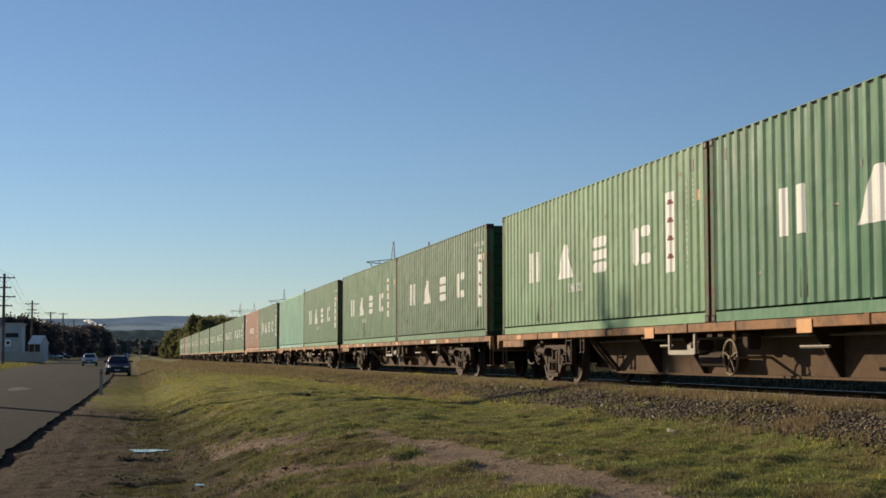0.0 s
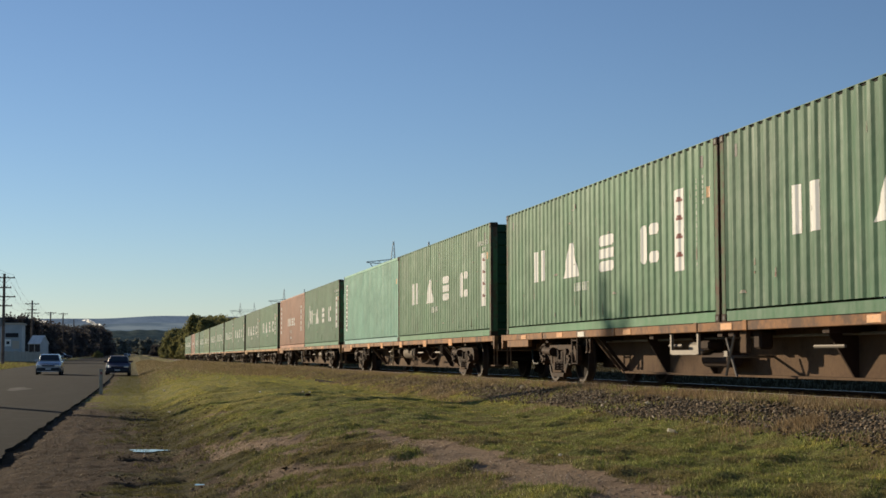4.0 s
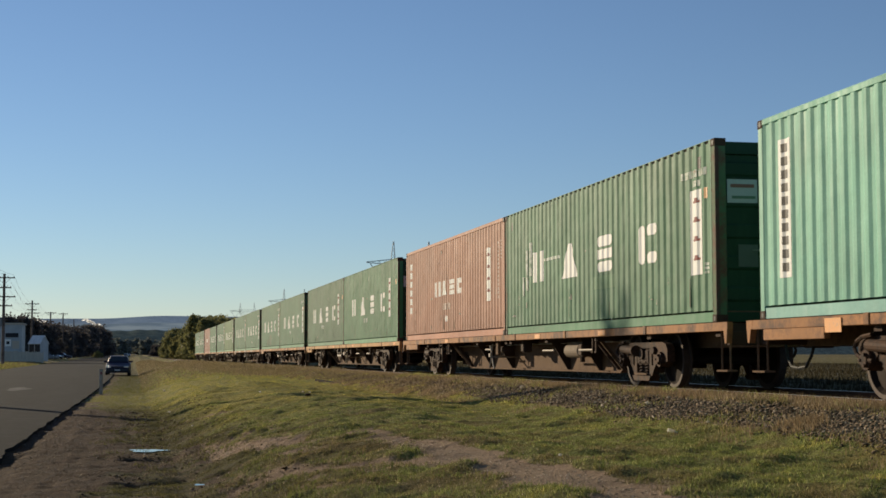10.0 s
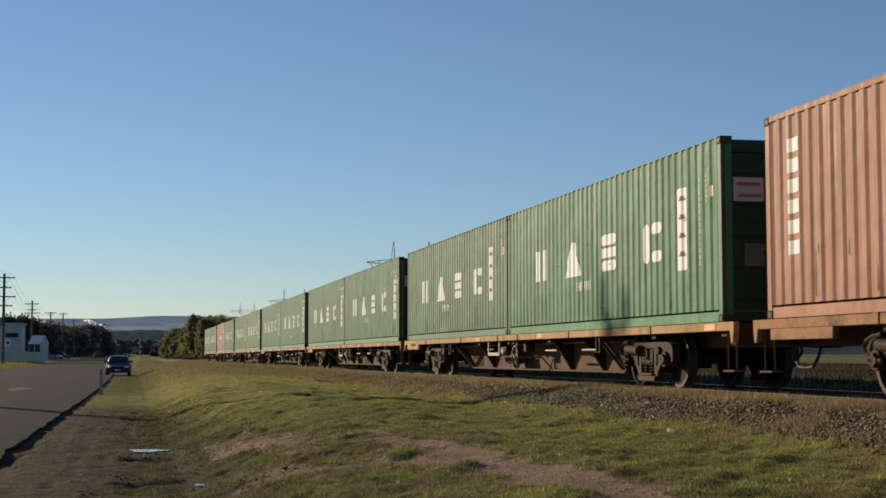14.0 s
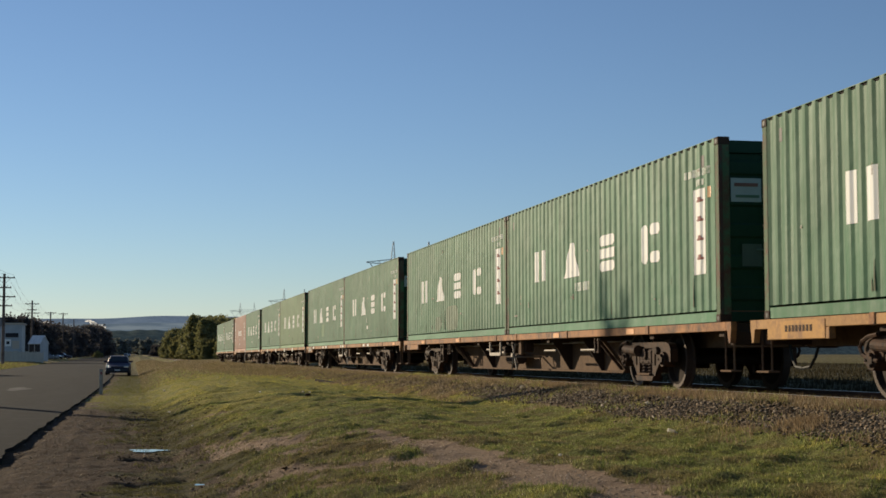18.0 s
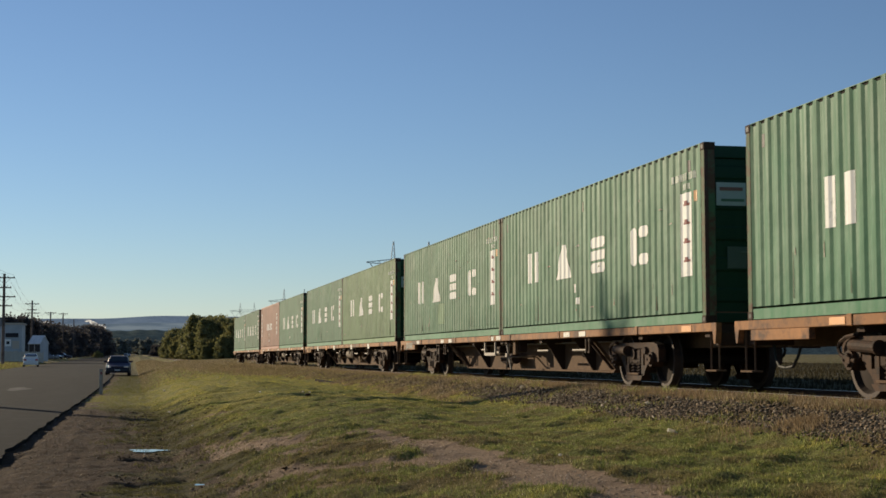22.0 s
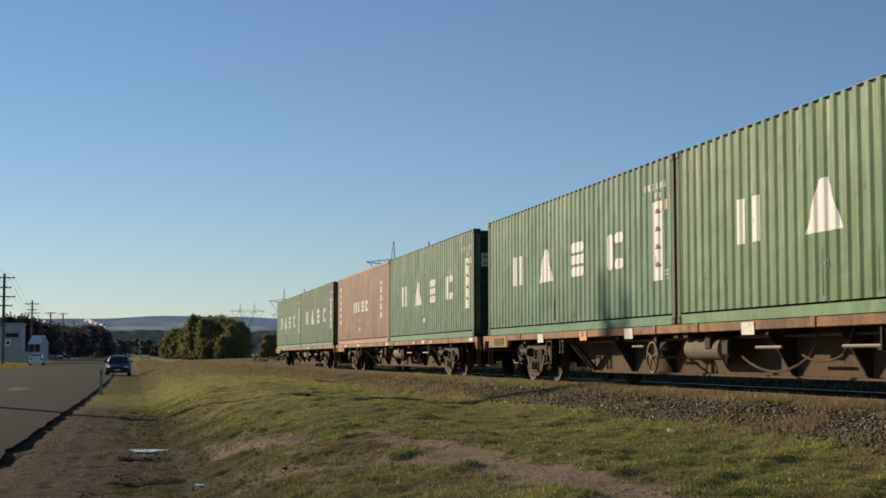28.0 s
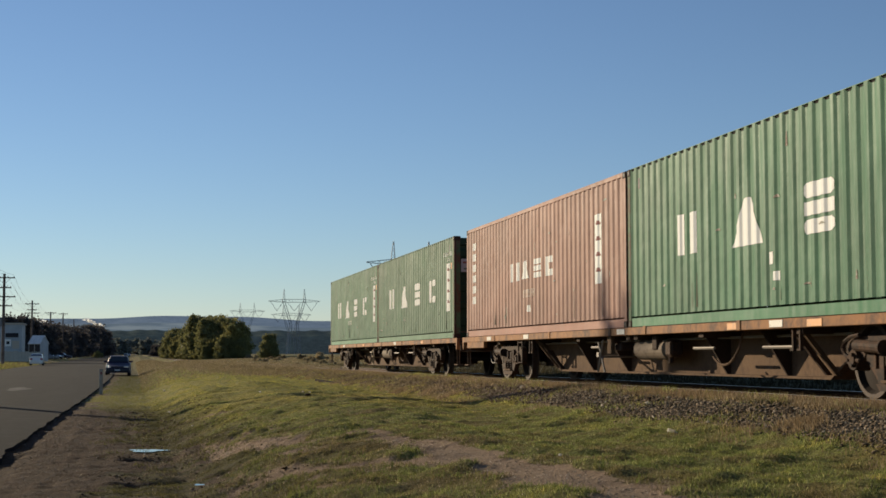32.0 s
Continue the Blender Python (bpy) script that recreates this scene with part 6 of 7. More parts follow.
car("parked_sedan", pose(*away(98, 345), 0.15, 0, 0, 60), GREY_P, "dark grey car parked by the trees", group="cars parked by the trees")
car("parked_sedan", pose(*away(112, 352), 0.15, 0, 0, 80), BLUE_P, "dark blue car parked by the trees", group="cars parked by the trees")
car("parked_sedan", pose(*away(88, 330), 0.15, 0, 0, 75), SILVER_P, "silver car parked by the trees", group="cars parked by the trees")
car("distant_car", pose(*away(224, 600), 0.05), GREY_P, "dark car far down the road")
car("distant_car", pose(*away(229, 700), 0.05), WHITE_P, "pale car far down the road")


# ---- steam over the distant works ----
M_STEAM = simple("white_steam", (0.95, 0.95, 0.95), 1.0, 0, 0.0, 0.03, 0.05, relief=0)


thin(M_STEAM.node_tree, M_STEAM.node_tree.nodes["Principled BSDF"], M_STEAM.node_tree.nodes["Principled BSDF"].inputs["Base Color"].links[0].from_socket, 0.88)


def puff(parent, x, y, z, r, seed):
    bm = bmesh.new()
    bmesh.ops.create_icosphere(bm, subdivisions=3, radius=r)
    for v in bm.verts:
        v.co *= 1 + 0.55 * noise.noise(v.co / r * 1.9 + Vector((seed * 7.1, 0, 0)))
        v.co.x *= 1.9
        v.co.z *= 0.75
    bmesh.ops.delete(bm, geom=[f for f in bm.faces if f.calc_center_median().y > 0.15 * r], context="FACES")
    o = part("puff", bm, M_STEAM, parent)
    o.location = (x, y, z)
    return o


STEAM = []
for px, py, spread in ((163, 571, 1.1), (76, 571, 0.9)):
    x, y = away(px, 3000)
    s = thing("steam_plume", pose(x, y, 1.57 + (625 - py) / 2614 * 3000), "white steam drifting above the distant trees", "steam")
    for k in range(26):
        u = k / 25
        puff(s, (20 - 32 * u) * spread + float(RNG.normal(0, 1.6)), float(RNG.normal(0, 0.3)), (-11 + 15 * u ** 0.7) * spread + float(RNG.normal(0, 1.4)), (0.7 + 1.0 * math.sin(math.pi * min(1, 0.15 + u * 0.8)) + 0.7 * float(RNG.random())) * spread, k + px)
    STEAM.append((s, s.matrix_basis.copy()))


def drive():
    silver = [(float(np.interp(t, [0, 2, 4, 5.5, 6, 7, 9], [-5.05, -5.4, -5.7, -5.95, -6.2, -6.55, -7.0])), 182.0 - 18.6 * t, 0.06) for t in (0, 2, 4, 5.5, 6, 7, 9, 12, 16, 24, 32)]
    walk(silver_car, [((182.0 - p[1]) / 18.6, pose(*p)) for p in silver])
    rows = [(0.0, -246.0, -10.0), (9.0, -70.0, -10.0), (15.0, 47.0, -10.2), (17.0, 86.0, -10.4), (18.7, 118.5, -10.5), (19.2, 127.5, -10.6), (20.0, 141.5, -10.8), (21.0, 157.0, -11.05), (22.0, 170.0, -11.05), (23.0, 180.0, -11.2), (24.0, 186.5, -11.5), (25.0, 189.0, -11.6), (26.0, 189.4, -11.6), (32.0, 189.4, -11.6)]
    walk(white_car, [(t, pose(x, y, 0.05, 0, 0, 180 + (3 if 18 < t < 24 else 1))) for t, y, x in rows])
    for s, m in STEAM:
        walk(s, [(0.0, m), (8.0, Matrix.Translation((-3, 0, 1.5)) @ m), (20.0, Matrix.Translation((4, 0, -1)) @ m), (32.0, Matrix.Translation((-1, 0, 2)) @ m)])


# ---- small things on the verge ----
M_POSTW = simple("weathered_white_post", (0.42, 0.36, 0.28), 0.8, vary=0.12, scale=5, stain=(0.25, 0.22, 0.18), amount=0.4)
gp = thing("guide_post", pose(-1.22, 60.2, -0.08), "weathered pale roadside guide post", "guide post")
part("post", B(-0.07, 0.07, -0.03, 0.03, -0.2, 1.02, bevel=0.01), M_POSTW, gp)
part("reflector_strip", B(-0.035, 0.035, -0.036, -0.031, 0.8, 0.9), M_REDMARK, gp, "dull red reflector")

M_WATER, _, wb = mat("still_puddle_water", 0.02, 0, 0.5)
wb.inputs["Base Color"].default_value = (0.02, 0.018, 0.015, 1)


def puddle(x, y, rx, ry, seed):
    pts = []
    for i in range(28):
        a = 2 * math.pi * i / 28
        k = 1 + 0.22 * math.sin(3 * a + seed) + 0.12 * math.sin(5 * a + 2 * seed)
        pts.append((x + rx * k * math.cos(a), y + ry * k * math.sin(a)))
    z = float(max(terrain(p[0], p[1]) + relief(np.array(p[0]), np.array(p[1])) for p in pts)) + 0.012
    bm = bmesh.new()
    bm.faces.new([bm.verts.new((*p, z)) for p in pts])
    me = mesh_of("puddle", bm, M_WATER)
    tagged(new("puddle", me), "small shallow puddle that mirrors the sky", "puddle")


puddle(0.26, 25.1, 0.29, 0.34, 1.0)
puddle(0.8, 18.1, 0.06, 0.09, 2.3)

M_LITTER = simple("white_litter", (0.85, 0.8, 0.7), 0.6, vary=0.1)
lnt = M_LITTER.node_tree
thin(lnt, lnt.nodes["Principled BSDF"], lnt.nodes["Principled BSDF"].inputs["Base Color"].links[0].from_socket, 0.5)


def scrap(x, y, s, m, seed, name="litter", label="crumpled scrap of pale litter in the grass", group="litter on the verge"):
    rng = np.random.default_rng(seed)
    bm = bmesh.new()
    bmesh.ops.create_icosphere(bm, subdivisions=2, radius=s * 0.55)
    for v in bm.verts:
        v.co = v.co * (0.7 + 0.6 * float(rng.random()))
        v.co.z *= 0.5
    o = new(name, mesh_of(name, bm, m))
    o.location = (x, y, float(terrain(x, y)) + 0.3 * s + 0.03)
    tagged(o, label, name.replace("_", " "), group)


for i, (x, y, s, m) in enumerate(((0.91, 37.7, 0.08, M_LITTER), (1.16, 29.6, 0.045, M_LITTER), (3.01, 35.9, 0.05, M_LITTER), (3.78, 33.5, 0.05, M_LITTER), (3.75, 12.8, 0.035, M_LITTER), (1.15, 56.2, 0.09, M_LITTER), (3.93, 33.5, 0.045, M_LITTER), (7.0, 19.6, 0.06, M_LITTER), (7.3, 27.5, 0.07, M_LITTER), (0.2, 24.0, 0.03, M_LITTER))):
    scrap(x, y, s, m, i)
M_LUMP = simple("dark_peaty_lump", (0.03, 0.022, 0.015), 0.95, 0, 0.1, vary=0.4, scale=14)
scrap(3.54, 30.5, 0.13, M_LUMP, 40, "earth_lump", "dark lump of earth lying in the short grass", "")
bt = thing("plastic_bottle", pose(6.12, 16.3, float(terrain(6.12, 16.3)) + 0.03, 0, 16, -8) @ Matrix.Diagonal((0.62, 0.8, 0.8, 1)), "dirty crumpled plastic bottle lying in the grass", "bottle")
bm = bmesh.new()
rod(bm, (-0.08, 0, 0), (0.05, 0, 0), 0.027, n=14)
rod(bm, (0.05, 0, 0), (0.09, 0, 0), 0.027, 0.013, 14)
part("bottle_body", bm, M_LITTER, bt)
part("cap", rod(bmesh.new(), (0.09, 0, 0), (0.11, 0, 0), 0.015, n=10), M_LITTER, bt)
lg = thing("old_sleeper", pose(6.43, 49.3, float(terrain(6.43, 49.3)) + 0.03, 0, 2, 1), "dark old timber beam lying by the ballast", "timber")
part("timber", B(-0.07, 0.07, -3.0, 3.0, -0.1, 0.01, bevel=0.02), simple("dark_old_timber", (0.022, 0.016, 0.012), 0.95, 0, 0.05, vary=0.4), lg)


# ---- grass, stones ----
def blades(name, xs, ys, hs, ws, material, label, lean=0.9, seed=5):
    rng = np.random.default_rng(seed)
    n = len(xs)
    z = terrain(xs, ys)
    near = (xs > -2.5) & (xs < 6.5) & (ys < 90)
    z = z + np.where(near, relief(xs, ys), 0) - 0.012
    a = rng.random(n) * 2 * np.pi
    b = rng.random(n) * 2 * np.pi
    lx, ly = np.cos(b) * hs * lean * rng.random(n), np.sin(b) * hs * lean * rng.random(n)
    wx, wy = np.cos(a) * ws, np.sin(a) * ws
    v = np.empty((n, 3, 3))
    v[:, 0] = np.stack([xs - wx, ys - wy, z], -1)
    v[:, 1] = np.stack([xs + wx, ys + wy, z], -1)
    v[:, 2] = np.stack([xs + lx, ys + ly, z + hs], -1)
    me = bpy.data.meshes.new(name)
    me.vertices.add(3 * n)
    me.vertices.foreach_set("co", v.reshape(-1))
    me.loops.add(3 * n)
    me.loops.foreach_set("vertex_index", np.arange(3 * n, dtype=np.int32))
    me.polygons.add(n)
    me.polygons.foreach_set("loop_start", np.arange(0, 3 * n, 3, dtype=np.int32))
    me.materials.append(material)
    me.update(calc_edges=True)
    at = me.attributes.new("damp_shade", "FLOAT", "POINT")
    at.data.foreach_set("value", np.repeat(damp_shade(xs, ys), 3).astype(np.float32))
    at = me.attributes.new("tone", "FLOAT", "POINT")
    at.data.foreach_set("value", np.repeat(tone(xs, ys), 3).astype(np.float32))
    tagged(new(name, me), label, "grass", kind="stuff")


def blade_material(name, stops, patch, damp_shade_col=None):
    m, nt, b = mat(name, 0.7, 0, 0.2)
    g = nt.nodes.new("ShaderNodeNewGeometry")
    c = ramp(nt, g.outputs["Random Per Island"], stops)
    p = noise_tex(nt, 0.5, 5, 0.65, g.outputs["Position"])
    if patch:
        c = mix(nt, ramp(nt, p.outputs["Fac"], [(0.4, (0, 0, 0)), (0.62, (0.8, 0.8, 0.8))]), c, patch)
    else:
        to = nt.nodes.new("ShaderNodeAttribute")
        to.attribute_name = "tone"
        c = mix(nt, 1.0, ramp(nt, to.outputs["Fac"], GRASS_TONES), c, "MULTIPLY")
    if damp_shade_col:
        at = nt.nodes.new("ShaderNodeAttribute")
        at.attribute_name = "damp_shade"
        c = mix(nt, at.outputs["Fac"], c, ramp(nt, g.outputs["Random Per Island"], [(0.0, tuple(v * 0.5 for v in damp_shade_col)), (1.0, tuple(v * 1.5 for v in damp_shade_col))]))
    nt.links.new(c, b.inputs["Base Color"])
    thin(nt, b, c, 0.5)
    return m


M_BLADE = blade_material("green_grass_blades", [(0.0, (0.3, 0.32, 0.3)), (0.45, (0.9, 0.95, 0.9)), (0.85, (1.45, 1.42, 1.4)), (1.0, (2.6, 2.4, 3.2))], None, (0.1, 0.095, 0.034))
M_BLADEF = blade_material("far_grass_blades", [(0.0, (0.75, 0.77, 0.75)), (0.5, (1.0, 1.03, 1.0)), (1.0, (1.25, 1.22, 1.25))], None, (0.1, 0.095, 0.034))
M_DRY = blade_material("dry_grass_blades", [(0.0, (0.13, 0.095, 0.052)), (0.5, (0.28, 0.21, 0.125)), (1.0, (0.5, 0.4, 0.26))], (0.24, 0.168, 0.095))


M_STRAW = blade_material("dead_straw_blades", [(0.0, (0.1, 0.075, 0.045)), (0.5, (0.24, 0.185, 0.11)), (1.0, (0.55, 0.45, 0.3))], (0.2, 0.16, 0.09))
M_TUFT = blade_material("deep_green_tuft_blades", [(0.0, (0.075, 0.1, 0.025)), (0.7, (0.17, 0.21, 0.05)), (1.0, (0.42, 0.38, 0.16))], (0.14, 0.165, 0.045))
M_VERGE = blade_material("olive_brown_grass_blades", [(0.0, (0.11, 0.085, 0.046)), (0.5, (0.2, 0.153, 0.084)), (1.0, (0.5, 0.38, 0.24))], (0.19, 0.158, 0.075))
# Paddock blades coloured darker to stand for the train's shade on them.
M_PADDOCK = blade_material("paddock_grass_train_shade", [(0.0, (0.022, 0.019, 0.01)), (0.5, (0.045, 0.037, 0.018)), (1.0, (0.1, 0.08, 0.04))], (0.042, 0.034, 0.017))


def scatter(n, x0, x1, y0, y1, seed, limit=0.5):
    rng = np.random.default_rng(seed)
    x, y = x0 + (x1 - x0) * rng.random(n), y0 + (y1 - y0) * rng.random(n)
    clump = wobble(x, y, 0.28) * 0.5 + wobble(x + 5, y, 0.11) * 0.5
    keep = (bare(x, y) + 0.35 * rng.random(n) < limit) & (rng.random(n) < 0.6 + 0.75 * clump)
    return x[keep], y[keep], clump[keep], rng


def build_grass():
    for k, (n, x0, x1, y0, y1, h, w) in enumerate(((330000, -0.7, 6.7, 8.5, 20, 0.03, 0.0038), (270000, -0.7, 6.7, 20, 36, 0.02, 0.0058), (170000, -1.7, 6.7, 36, 70, 0.02, 0.01), (50000, -1.5, 6.4, 62, 110, 0.034, 0.02), (9000, -17.5, -12.6, 150, 232, 0.16, 0.05))):
        x, y, c, rng = scatter(n, x0, x1, y0, y1, 40 + k)
        blades("grass_blades", x, y, h * (0.5 + 0.9 * rng.random(len(x))) * (1 + 0.65 * np.clip(c, -0.6, 1)), np.full(len(x), w), M_BLADE if y1 < 40 else M_BLADEF, "short patchy green grass", seed=60 + k)
    rng = np.random.default_rng(77)
    xs, ys = [], []
    for _ in range(300):
        cx = float(rng.choice([6.35, 6.5, 7.9, 8.15], p=[0.12, 0.04, 0.42, 0.42]) + rng.normal(0, 0.14))
        cy = 9 + 95 * rng.random() ** 1.4
        n = int(70 * (0.5 + rng.random()))
        xs.append(rng.normal(cx, 0.11, n))
        ys.append(rng.normal(cy, 0.22, n))
    for cx, cy, n in ((6.9, 14.55, 700), (6.75, 14.2, 300), (6.5, 30.5, 500), (6.6, 33, 500), (6.4, 36, 500)):
        xs.append(rng.normal(cx, 0.11, n))
        ys.append(rng.normal(cy, 0.2, n))
    x, y = np.concatenate(xs), np.concatenate(ys)
    blades("dry_grass", x, y, 0.04 + 0.08 * rng.random(len(x)), np.full(len(x), 0.007), M_DRY, "dry brown grass along the ballast", 0.6, 81)
    n = 110000
    x, y = 7.42 + 1.03 * rng.random(n), 10 + 90 * rng.random(n) ** 1.5
    tall = np.clip(0.5 + 0.9 * wobble(x, y, 0.5) + 0.5 * wobble(x, y, 0.17), 0, 1.3)
    k = tall + 0.3 * rng.random(n) > 0.25
    blades("track_grass", x[k], y[k], (0.02 + 0.085 * tall * rng.random(n))[k], np.full(k.sum(), 0.006), M_DRY, "dry brown grass beside the rail", 1.1, 82)
    n = 34000
    x, y = 0.4 + 6 * rng.random(n), 62 + 175 * rng.random(n) ** 0.8
    blades("dry_verge_grass", x, y, 0.05 + 0.1 * rng.random(n), np.full(n, 0.016), M_VERGE, "dry straw-brown grass farther along the verge", 0.9, 87)
    n = 60000
    x, y = 5.6 + 7.0 * rng.random(n), 70 + 180 * rng.random(n) ** 1.2
    blades("far_bank_grass", x, y, 0.06 + 0.12 * rng.random(n), np.full(n, 0.02), M_VERGE, "dull brown grass along the far track", 0.9, 89)
    n = 36000
    x, y = 6.3 + 1.5 * rng.random(n), 30 + 60 * rng.random(n)
    k = wobble(x, y, 0.45) + 0.5 * wobble(x, y, 0.15) > 0.0
    blades("bank_grass", x[k], y[k], 0.03 + 0.07 * rng.random(k.sum()), np.full(k.sum(), 0.012), M_VERGE, "dull brown grass on the railway bank", 0.9, 88)
    n = 64000
    x, y = 6.4 + 1.3 * rng.random(n), 9 + 60 * rng.random(n) ** 1.4
    k = wobble(x, y * 0.5, 0.35) + 0.3 * rng.normal(size=n) > 0.12 + 0.5 * np.clip((x - 6.75) / 0.3, 0, 1) * np.clip((7.45 - x) / 0.15, 0, 1)
    blades("ballast_weeds", x[k], y[k], 0.02 + 0.05 * rng.random(k.sum()), np.full(k.sum(), 0.007), M_BLADE, "weeds and grass growing in the ballast", 0.6, 84)
    n = 150000
    x, y = 0.2 + 6.4 * rng.random(n), 8.8 + 24 * rng.random(n) ** 1.15
    k = (wobble(x, y, 0.5) + 0.6 * wobble(x + 4, y, 0.17) + 0.5 * rng.normal(size=n) > 0.25) & (bare(x, y) < 0.75)
    blades("straw_litter", x[k], y[k], 0.012 + 0.026 * rng.random(k.sum()), np.full(k.sum(), 0.005), M_STRAW, "dead straw lying in the short grass", 1.6, 96)
    n = 90000
    x, y = -0.9 + 2.9 * rng.random(n), 21 + 27 * rng.random(n)
    c = 0.7 * wobble(x + 1, y * 0.5, 0.3) + 0.5 * wobble(x, y, 0.12) + 0.25 * rng.normal(size=n)
    k = c > np.interp(x, [-0.9, 0.2, 1.4, 2.0], [1.0, 0.25, 0.0, 0.5]) + np.interp(y, [21, 27], [0.4, 0])
    blades("ditch_grass", x[k], y[k], 0.012 + 0.07 * rng.random(k.sum()) * np.clip(0.3 + c[k], 0.3, 1.2), np.full(k.sum(), 0.007), M_BLADE, "dark clumpy grass in the damp hollow", 1.0, 98)
    n = 5000
    x, y = -1.9 + 3.4 * rng.random(n), 9 + 34 * rng.random(n) ** 1.3
    k = wobble(x, y, 0.5) + 0.6 * rng.normal(size=n) > 0.3
    blades("shoulder_straw", x[k], y[k], 0.008 + 0.02 * rng.random(k.sum()), np.full(k.sum(), 0.006), M_STRAW, "loose straw scattered on the dirt shoulder", 3.0, 97)
    n = 150
    x, y = 1.3 + 1.5 * rng.random(n), 13.5 + 5.5 * rng.random(n)
    blades("dead_stalks", x, y, 0.02 + 0.015 * rng.random(n), np.full(n, 0.0035), M_STRAW, "long dead stalks lying across the worn ground", 11.0, 100)
    xs, ys = [], []
    for _ in range(420):
        cx, cy = 1.2 + 5.2 * rng.random(), 9 + 19 * rng.random() ** 1.2
        m = int(40 + 70 * rng.random())
        xs.append(rng.normal(cx, 0.07 + 0.06 * rng.random(), m))
        ys.append(rng.normal(cy, 0.12 + 0.1 * rng.random(), m))
    x, y = np.concatenate(xs), np.concatenate(ys)
    k = bare(x, y) < 0.35
    x, y = x[k], y[k]
    blades("grass_tufts", x, y, 0.02 + 0.04 * rng.random(len(x)), np.full(len(x), 0.0045), M_TUFT, "darker green grass tufts in the verge", 0.8, 86)
    xs, ys = [], []
    for cx, cy in zip(rng.choice([7.75, 7.95, 8.2], 46) + rng.normal(0, 0.08, 46), 11 + 34 * rng.random(46)):
        m = int(60 + 120 * rng.random())
        xs.append(rng.normal(cx, 0.09, m))
        ys.append(rng.normal(cy, 0.2, m))
    x, y = np.concatenate(xs), np.concatenate(ys)
    k = wobble(x, y * 0.3, 0.5) < 0.05
    blades("dry_rail_tufts", x[k], y[k], 0.06 + 0.11 * rng.random(k.sum()), np.full(k.sum(), 0.006), M_DRY, "dry grass tufts beside the rail", 0.9, 95)
    x, y = x[~k], y[~k]
    blades("rail_tufts", x, y, 0.06 + 0.1 * rng.random(len(x)), np.full(len(x), 0.006), M_BLADE, "green grass tufts beside the rail", 0.8, 85)
    n = 30000
    x, y = 12.5 + 45 * rng.random(n), 115 + 190 * rng.random(n)
    blades("far_paddock_grass", x, y, 0.06 + 0.12 * rng.random(n), np.full(n, 0.035), M_VERGE, "dull brown grass far beyond the track", 0.9, 93)
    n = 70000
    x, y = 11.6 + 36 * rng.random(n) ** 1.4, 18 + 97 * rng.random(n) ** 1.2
    blades("paddock_grass", x, y, 0.06 + 0.1 * rng.random(n), np.full(n, 0.02), M_PADDOCK, "rough dry paddock grass beyond the track, train shade put into its colour", 0.6, 83)


def stones(name, x, y, r, material, label, category, seed, sink=0.4):
    rng = np.random.default_rng(seed)
    n = len(x)
    base = np.array([(1, 0, 0), (-1, 0, 0), (0, 1, 0), (0, -1, 0), (0, 0, 1), (0, 0, -1)], float)
    tri = np.array([(0, 2, 4), (2, 1, 4), (1, 3, 4), (3, 0, 4), (2, 0, 5), (1, 2, 5), (3, 1, 5), (0, 3, 5)])
    v = base[None] * (0.6 + 0.8 * rng.random((n, 6, 1))) + 0.35 * rng.normal(size=(n, 6, 3))
    v *= r[:, None, None] * np.array([1.15, 1.15, 0.7])
    q = rng.random(n) * 2 * np.pi
    cx, sx = np.cos(q)[:, None], np.sin(q)[:, None]
    vx, vy = v[..., 0] * cx - v[..., 1] * sx, v[..., 0] * sx + v[..., 1] * cx
    z = terrain(x, y) + np.where(x < 6.5, relief(x, y) * (1 - 0.75 * bare(x, y) * (x > 1.1)) - 0.03 * bare(x, y) * (x > 1), 0) + r * sink
    v = np.stack([vx + x[:, None], vy + y[:, None], v[..., 2] + z[:, None]], -1)
    f = (tri[None] + 6 * np.arange(n)[:, None, None]).reshape(-1)
    me = bpy.data.meshes.new(name)
    me.vertices.add(6 * n)
    me.vertices.foreach_set("co", v.reshape(-1))
    me.loops.add(24 * n)
    me.loops.foreach_set("vertex_index", f.astype(np.int32))
    me.polygons.add(8 * n)
    me.polygons.foreach_set("loop_start", np.arange(0, 24 * n, 3, dtype=np.int32))
    me.materials.append(material)
    me.update(calc_edges=True)
    tagged(new(name, me), label, category, kind="stuff")


def stone_material(name, stops):
    m, nt, b = mat(name, 0.9, 0, 0.2)
    g = nt.nodes.new("ShaderNodeNewGeometry")
    c = ramp(nt, g.outputs["Random Per Island"], stops)
    n = noise_tex(nt, 60, 4, 0.7, g.outputs["Position"])
    c = mix(nt, 1.0, c, ramp(nt, n.outputs["Fac"], [(0.3, (0.7, 0.7, 0.7)), (0.7, (1.15, 1.15, 1.15))]), "MULTIPLY")
    nt.links.new(c, b.inputs["Base Color"])
    return m


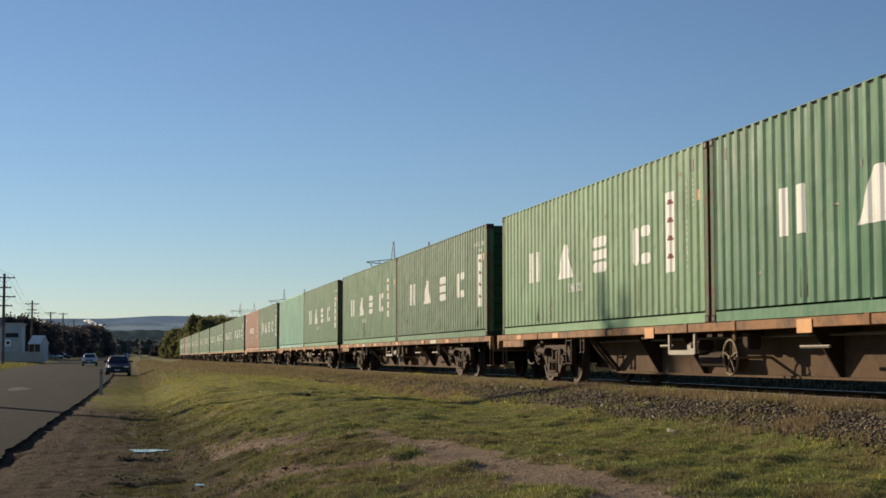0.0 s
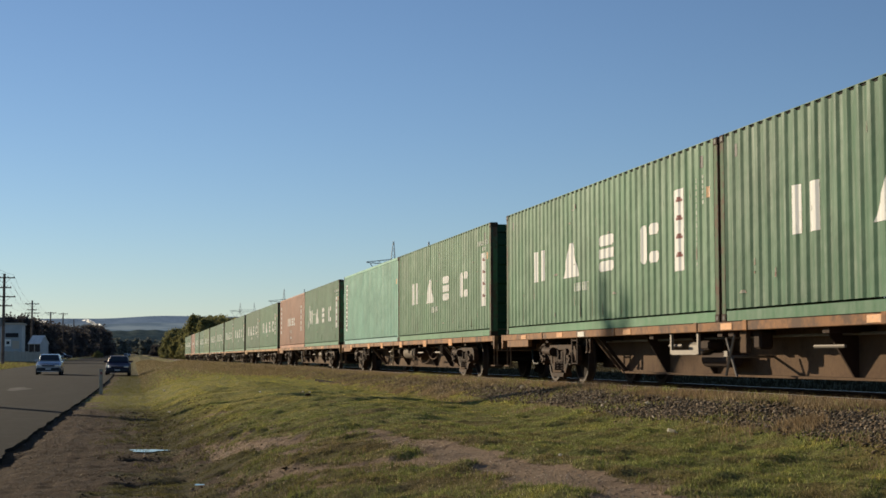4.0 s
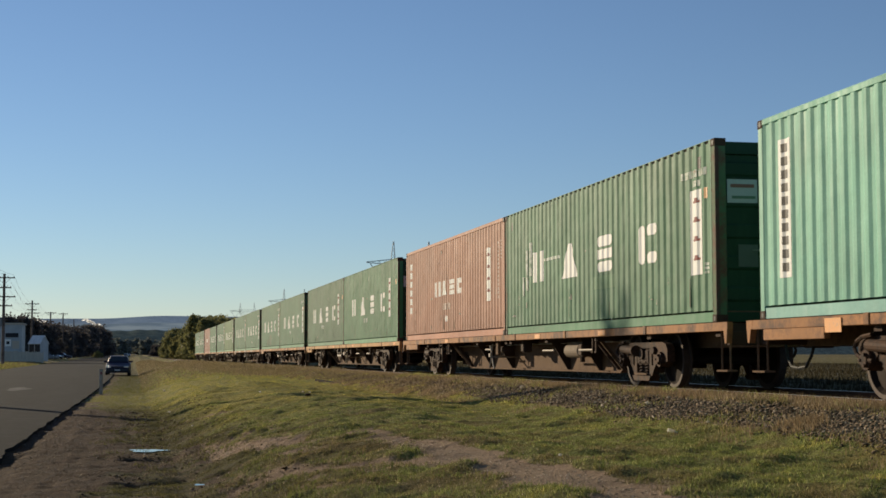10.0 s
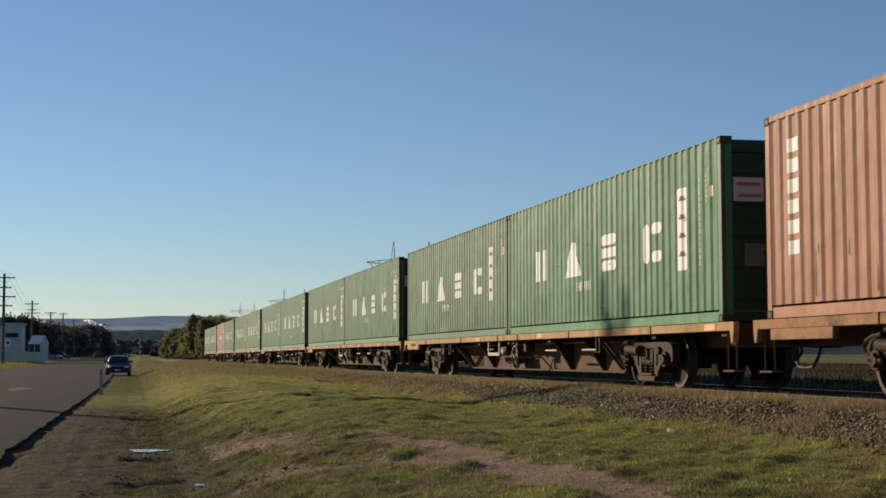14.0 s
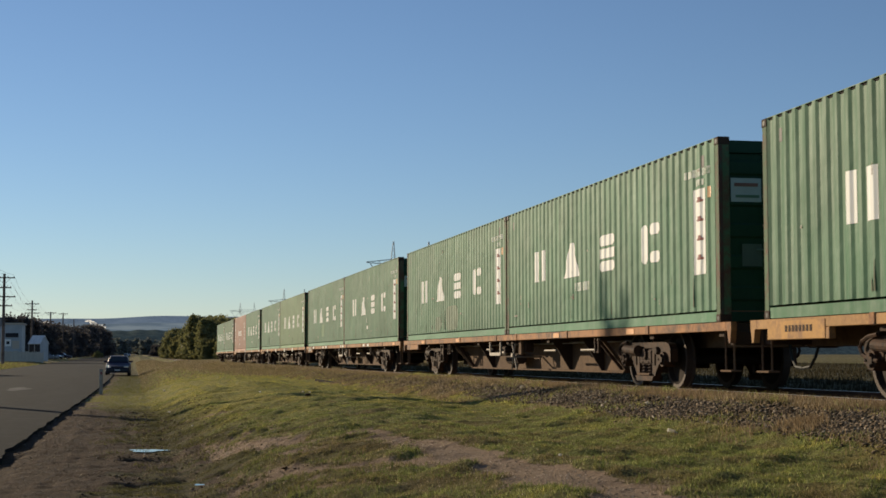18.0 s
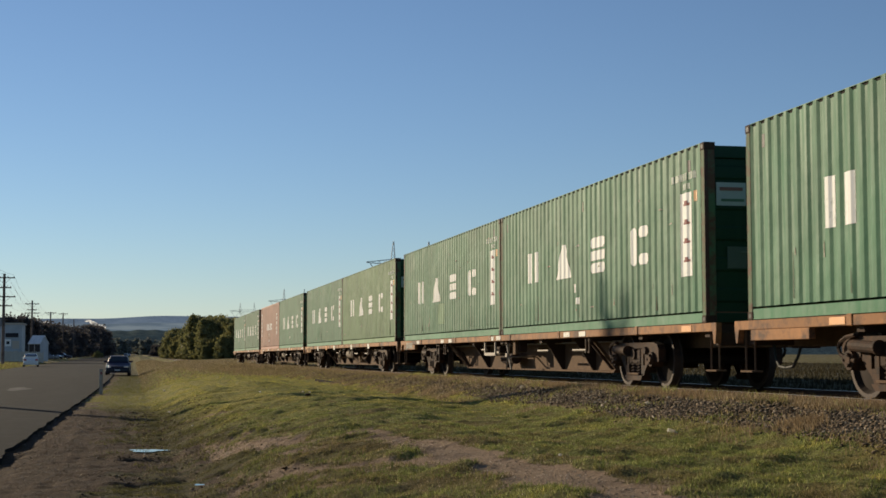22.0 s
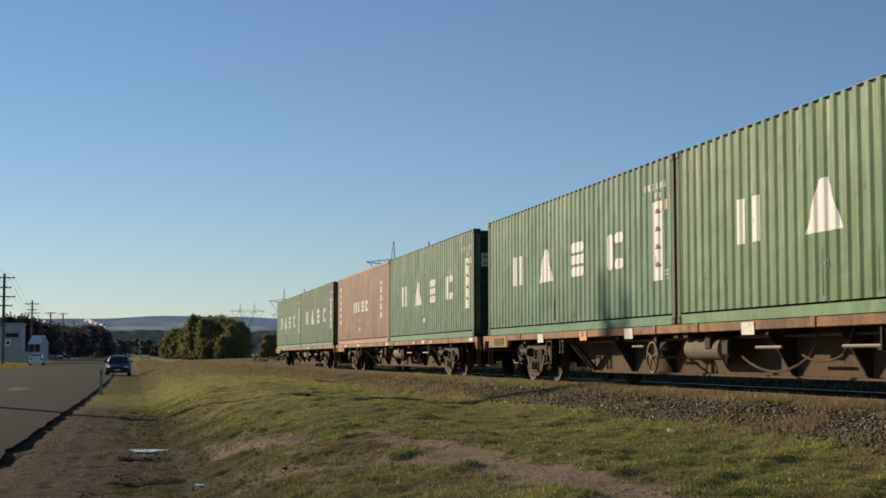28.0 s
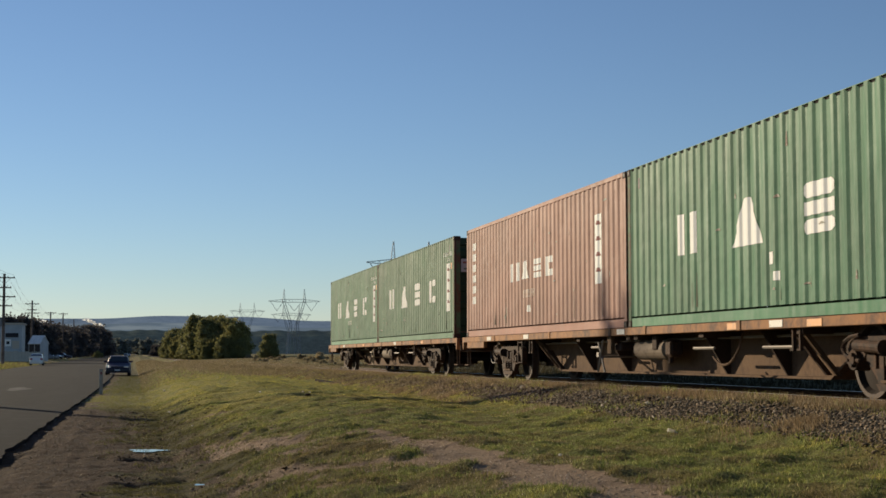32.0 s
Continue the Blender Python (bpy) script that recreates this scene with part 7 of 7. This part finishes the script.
def build_stones():
    rng = np.random.default_rng(90)
    m = stone_material("grey_basalt_ballast", [(0.0, (0.065, 0.046, 0.03)), (0.5, (0.175, 0.125, 0.08)), (0.93, (0.29, 0.22, 0.148)), (1.0, (0.5, 0.43, 0.33))])
    n = 110000
    y = 9 + 110 * rng.random(n) ** 1.7
    x = 6.64 + 0.92 * rng.random(n) + 0.1 * np.sin(y * 0.9) + 0.07 * rng.normal(size=n)
    k = rng.random(n) < np.interp(wobble(x, y, 0.8), [-0.5, 0.3], [0.2, 0.95]) * np.interp(y, [24, 34, 46, 70], [1, 0.8, 0.4, 0.1])
    x, y = x[k], y[k]
    stones("ballast", x, y, (0.008 + 0.016 * rng.random(len(x))) * np.interp(y, [10, 40, 120], [1, 1.1, 2]), m, "grey crushed stone ballast shoulder", "ballast", 91)
    m2 = stone_material("pale_dirt_clods", [(0.0, (0.09, 0.068, 0.05)), (0.6, (0.19, 0.145, 0.105)), (1.0, (0.36, 0.29, 0.22))])
    n = 30000
    y = 8.5 + 60 * rng.random(n) ** 1.7
    x = -2.0 + 6.5 * rng.random(n)
    k = (bare(x, y) > 0.55) & ((x < 1.2) | (rng.random(n) < 0.12))
    x, y = x[k], y[k]
    stones("gravel", x, y, (0.003 + 0.012 * rng.random(len(x)) ** 5) * np.interp(y, [10, 40], [1, 1.4]), m2, "loose gravel and clods on the dirt", "gravel", 92, -0.2)

    m4 = stone_material("dark_earth_clods", [(0.0, (0.03, 0.021, 0.013)), (0.6, (0.09, 0.06, 0.036)), (1.0, (0.2, 0.145, 0.09))])
    n = 16000
    x, y = -0.6 + 2.5 * rng.random(n), 10 + 32 * rng.random(n) ** 1.2
    k = wobble(x + 2, y * 0.6, 0.4) + 0.5 * rng.normal(size=n) > np.interp(x, [-0.6, 0.4, 1.3, 1.9], [1.0, 0.35, 0.35, 0.9])
    x, y = x[k], y[k]
    stones("earth_clods", x, y, (0.005 + 0.022 * rng.random(len(x)) ** 2) * np.interp(y, [12, 40], [0.7, 1.5]), m4, "dark clods of damp earth in the hollow", "soil", 99, 0.1)

    n = 110000
    x, y = 1.0 + 5 * rng.random(n), 9 + 17 * rng.random(n)
    k = bare(x, y) > 0.5
    x, y = x[k], y[k]
    m3 = stone_material("tan_path_grit", [(0.0, (0.2, 0.14, 0.09)), (0.6, (0.45, 0.33, 0.225)), (1.0, (0.7, 0.57, 0.43))])
    stones("path_grit", x, y, 0.0025 + 0.007 * rng.random(len(x)) ** 3, m3, "fine tan grit on the worn path", "gravel", 94, -0.1)


def worn_patch(x, y, rx, ry, seed):
    pts = [(x + rx * (1 + 0.25 * math.sin(3 * a + seed)) * math.cos(a), y + ry * (1 + 0.2 * math.sin(4 * a + seed)) * math.sin(a)) for a in [2 * math.pi * i / 20 for i in range(20)]]
    top = lambda px: 0.07 * (1 - (2 * (px - road_left(y)) / (road_right(y) - road_left(y)) - 1) ** 2) + 0.005
    me = raw("worn_paint", [(px, py, top(px)) for px, py in pts], [tuple(range(20))], M_OLDPAINT)
    tagged(new("road_marking", me), "worn pale paint patch on the asphalt", "road marking", kind="structure")


M_OLDPAINT = simple("worn_road_paint", (0.125, 0.117, 0.108), 0.9, 0, 0.1, 0.3, 2.5, (0.06, 0.056, 0.052), 0.85)
worn_patch(-4.7, 64.5, 0.45, 3.0, 1.0)

build_grass()
build_stones()


motions()
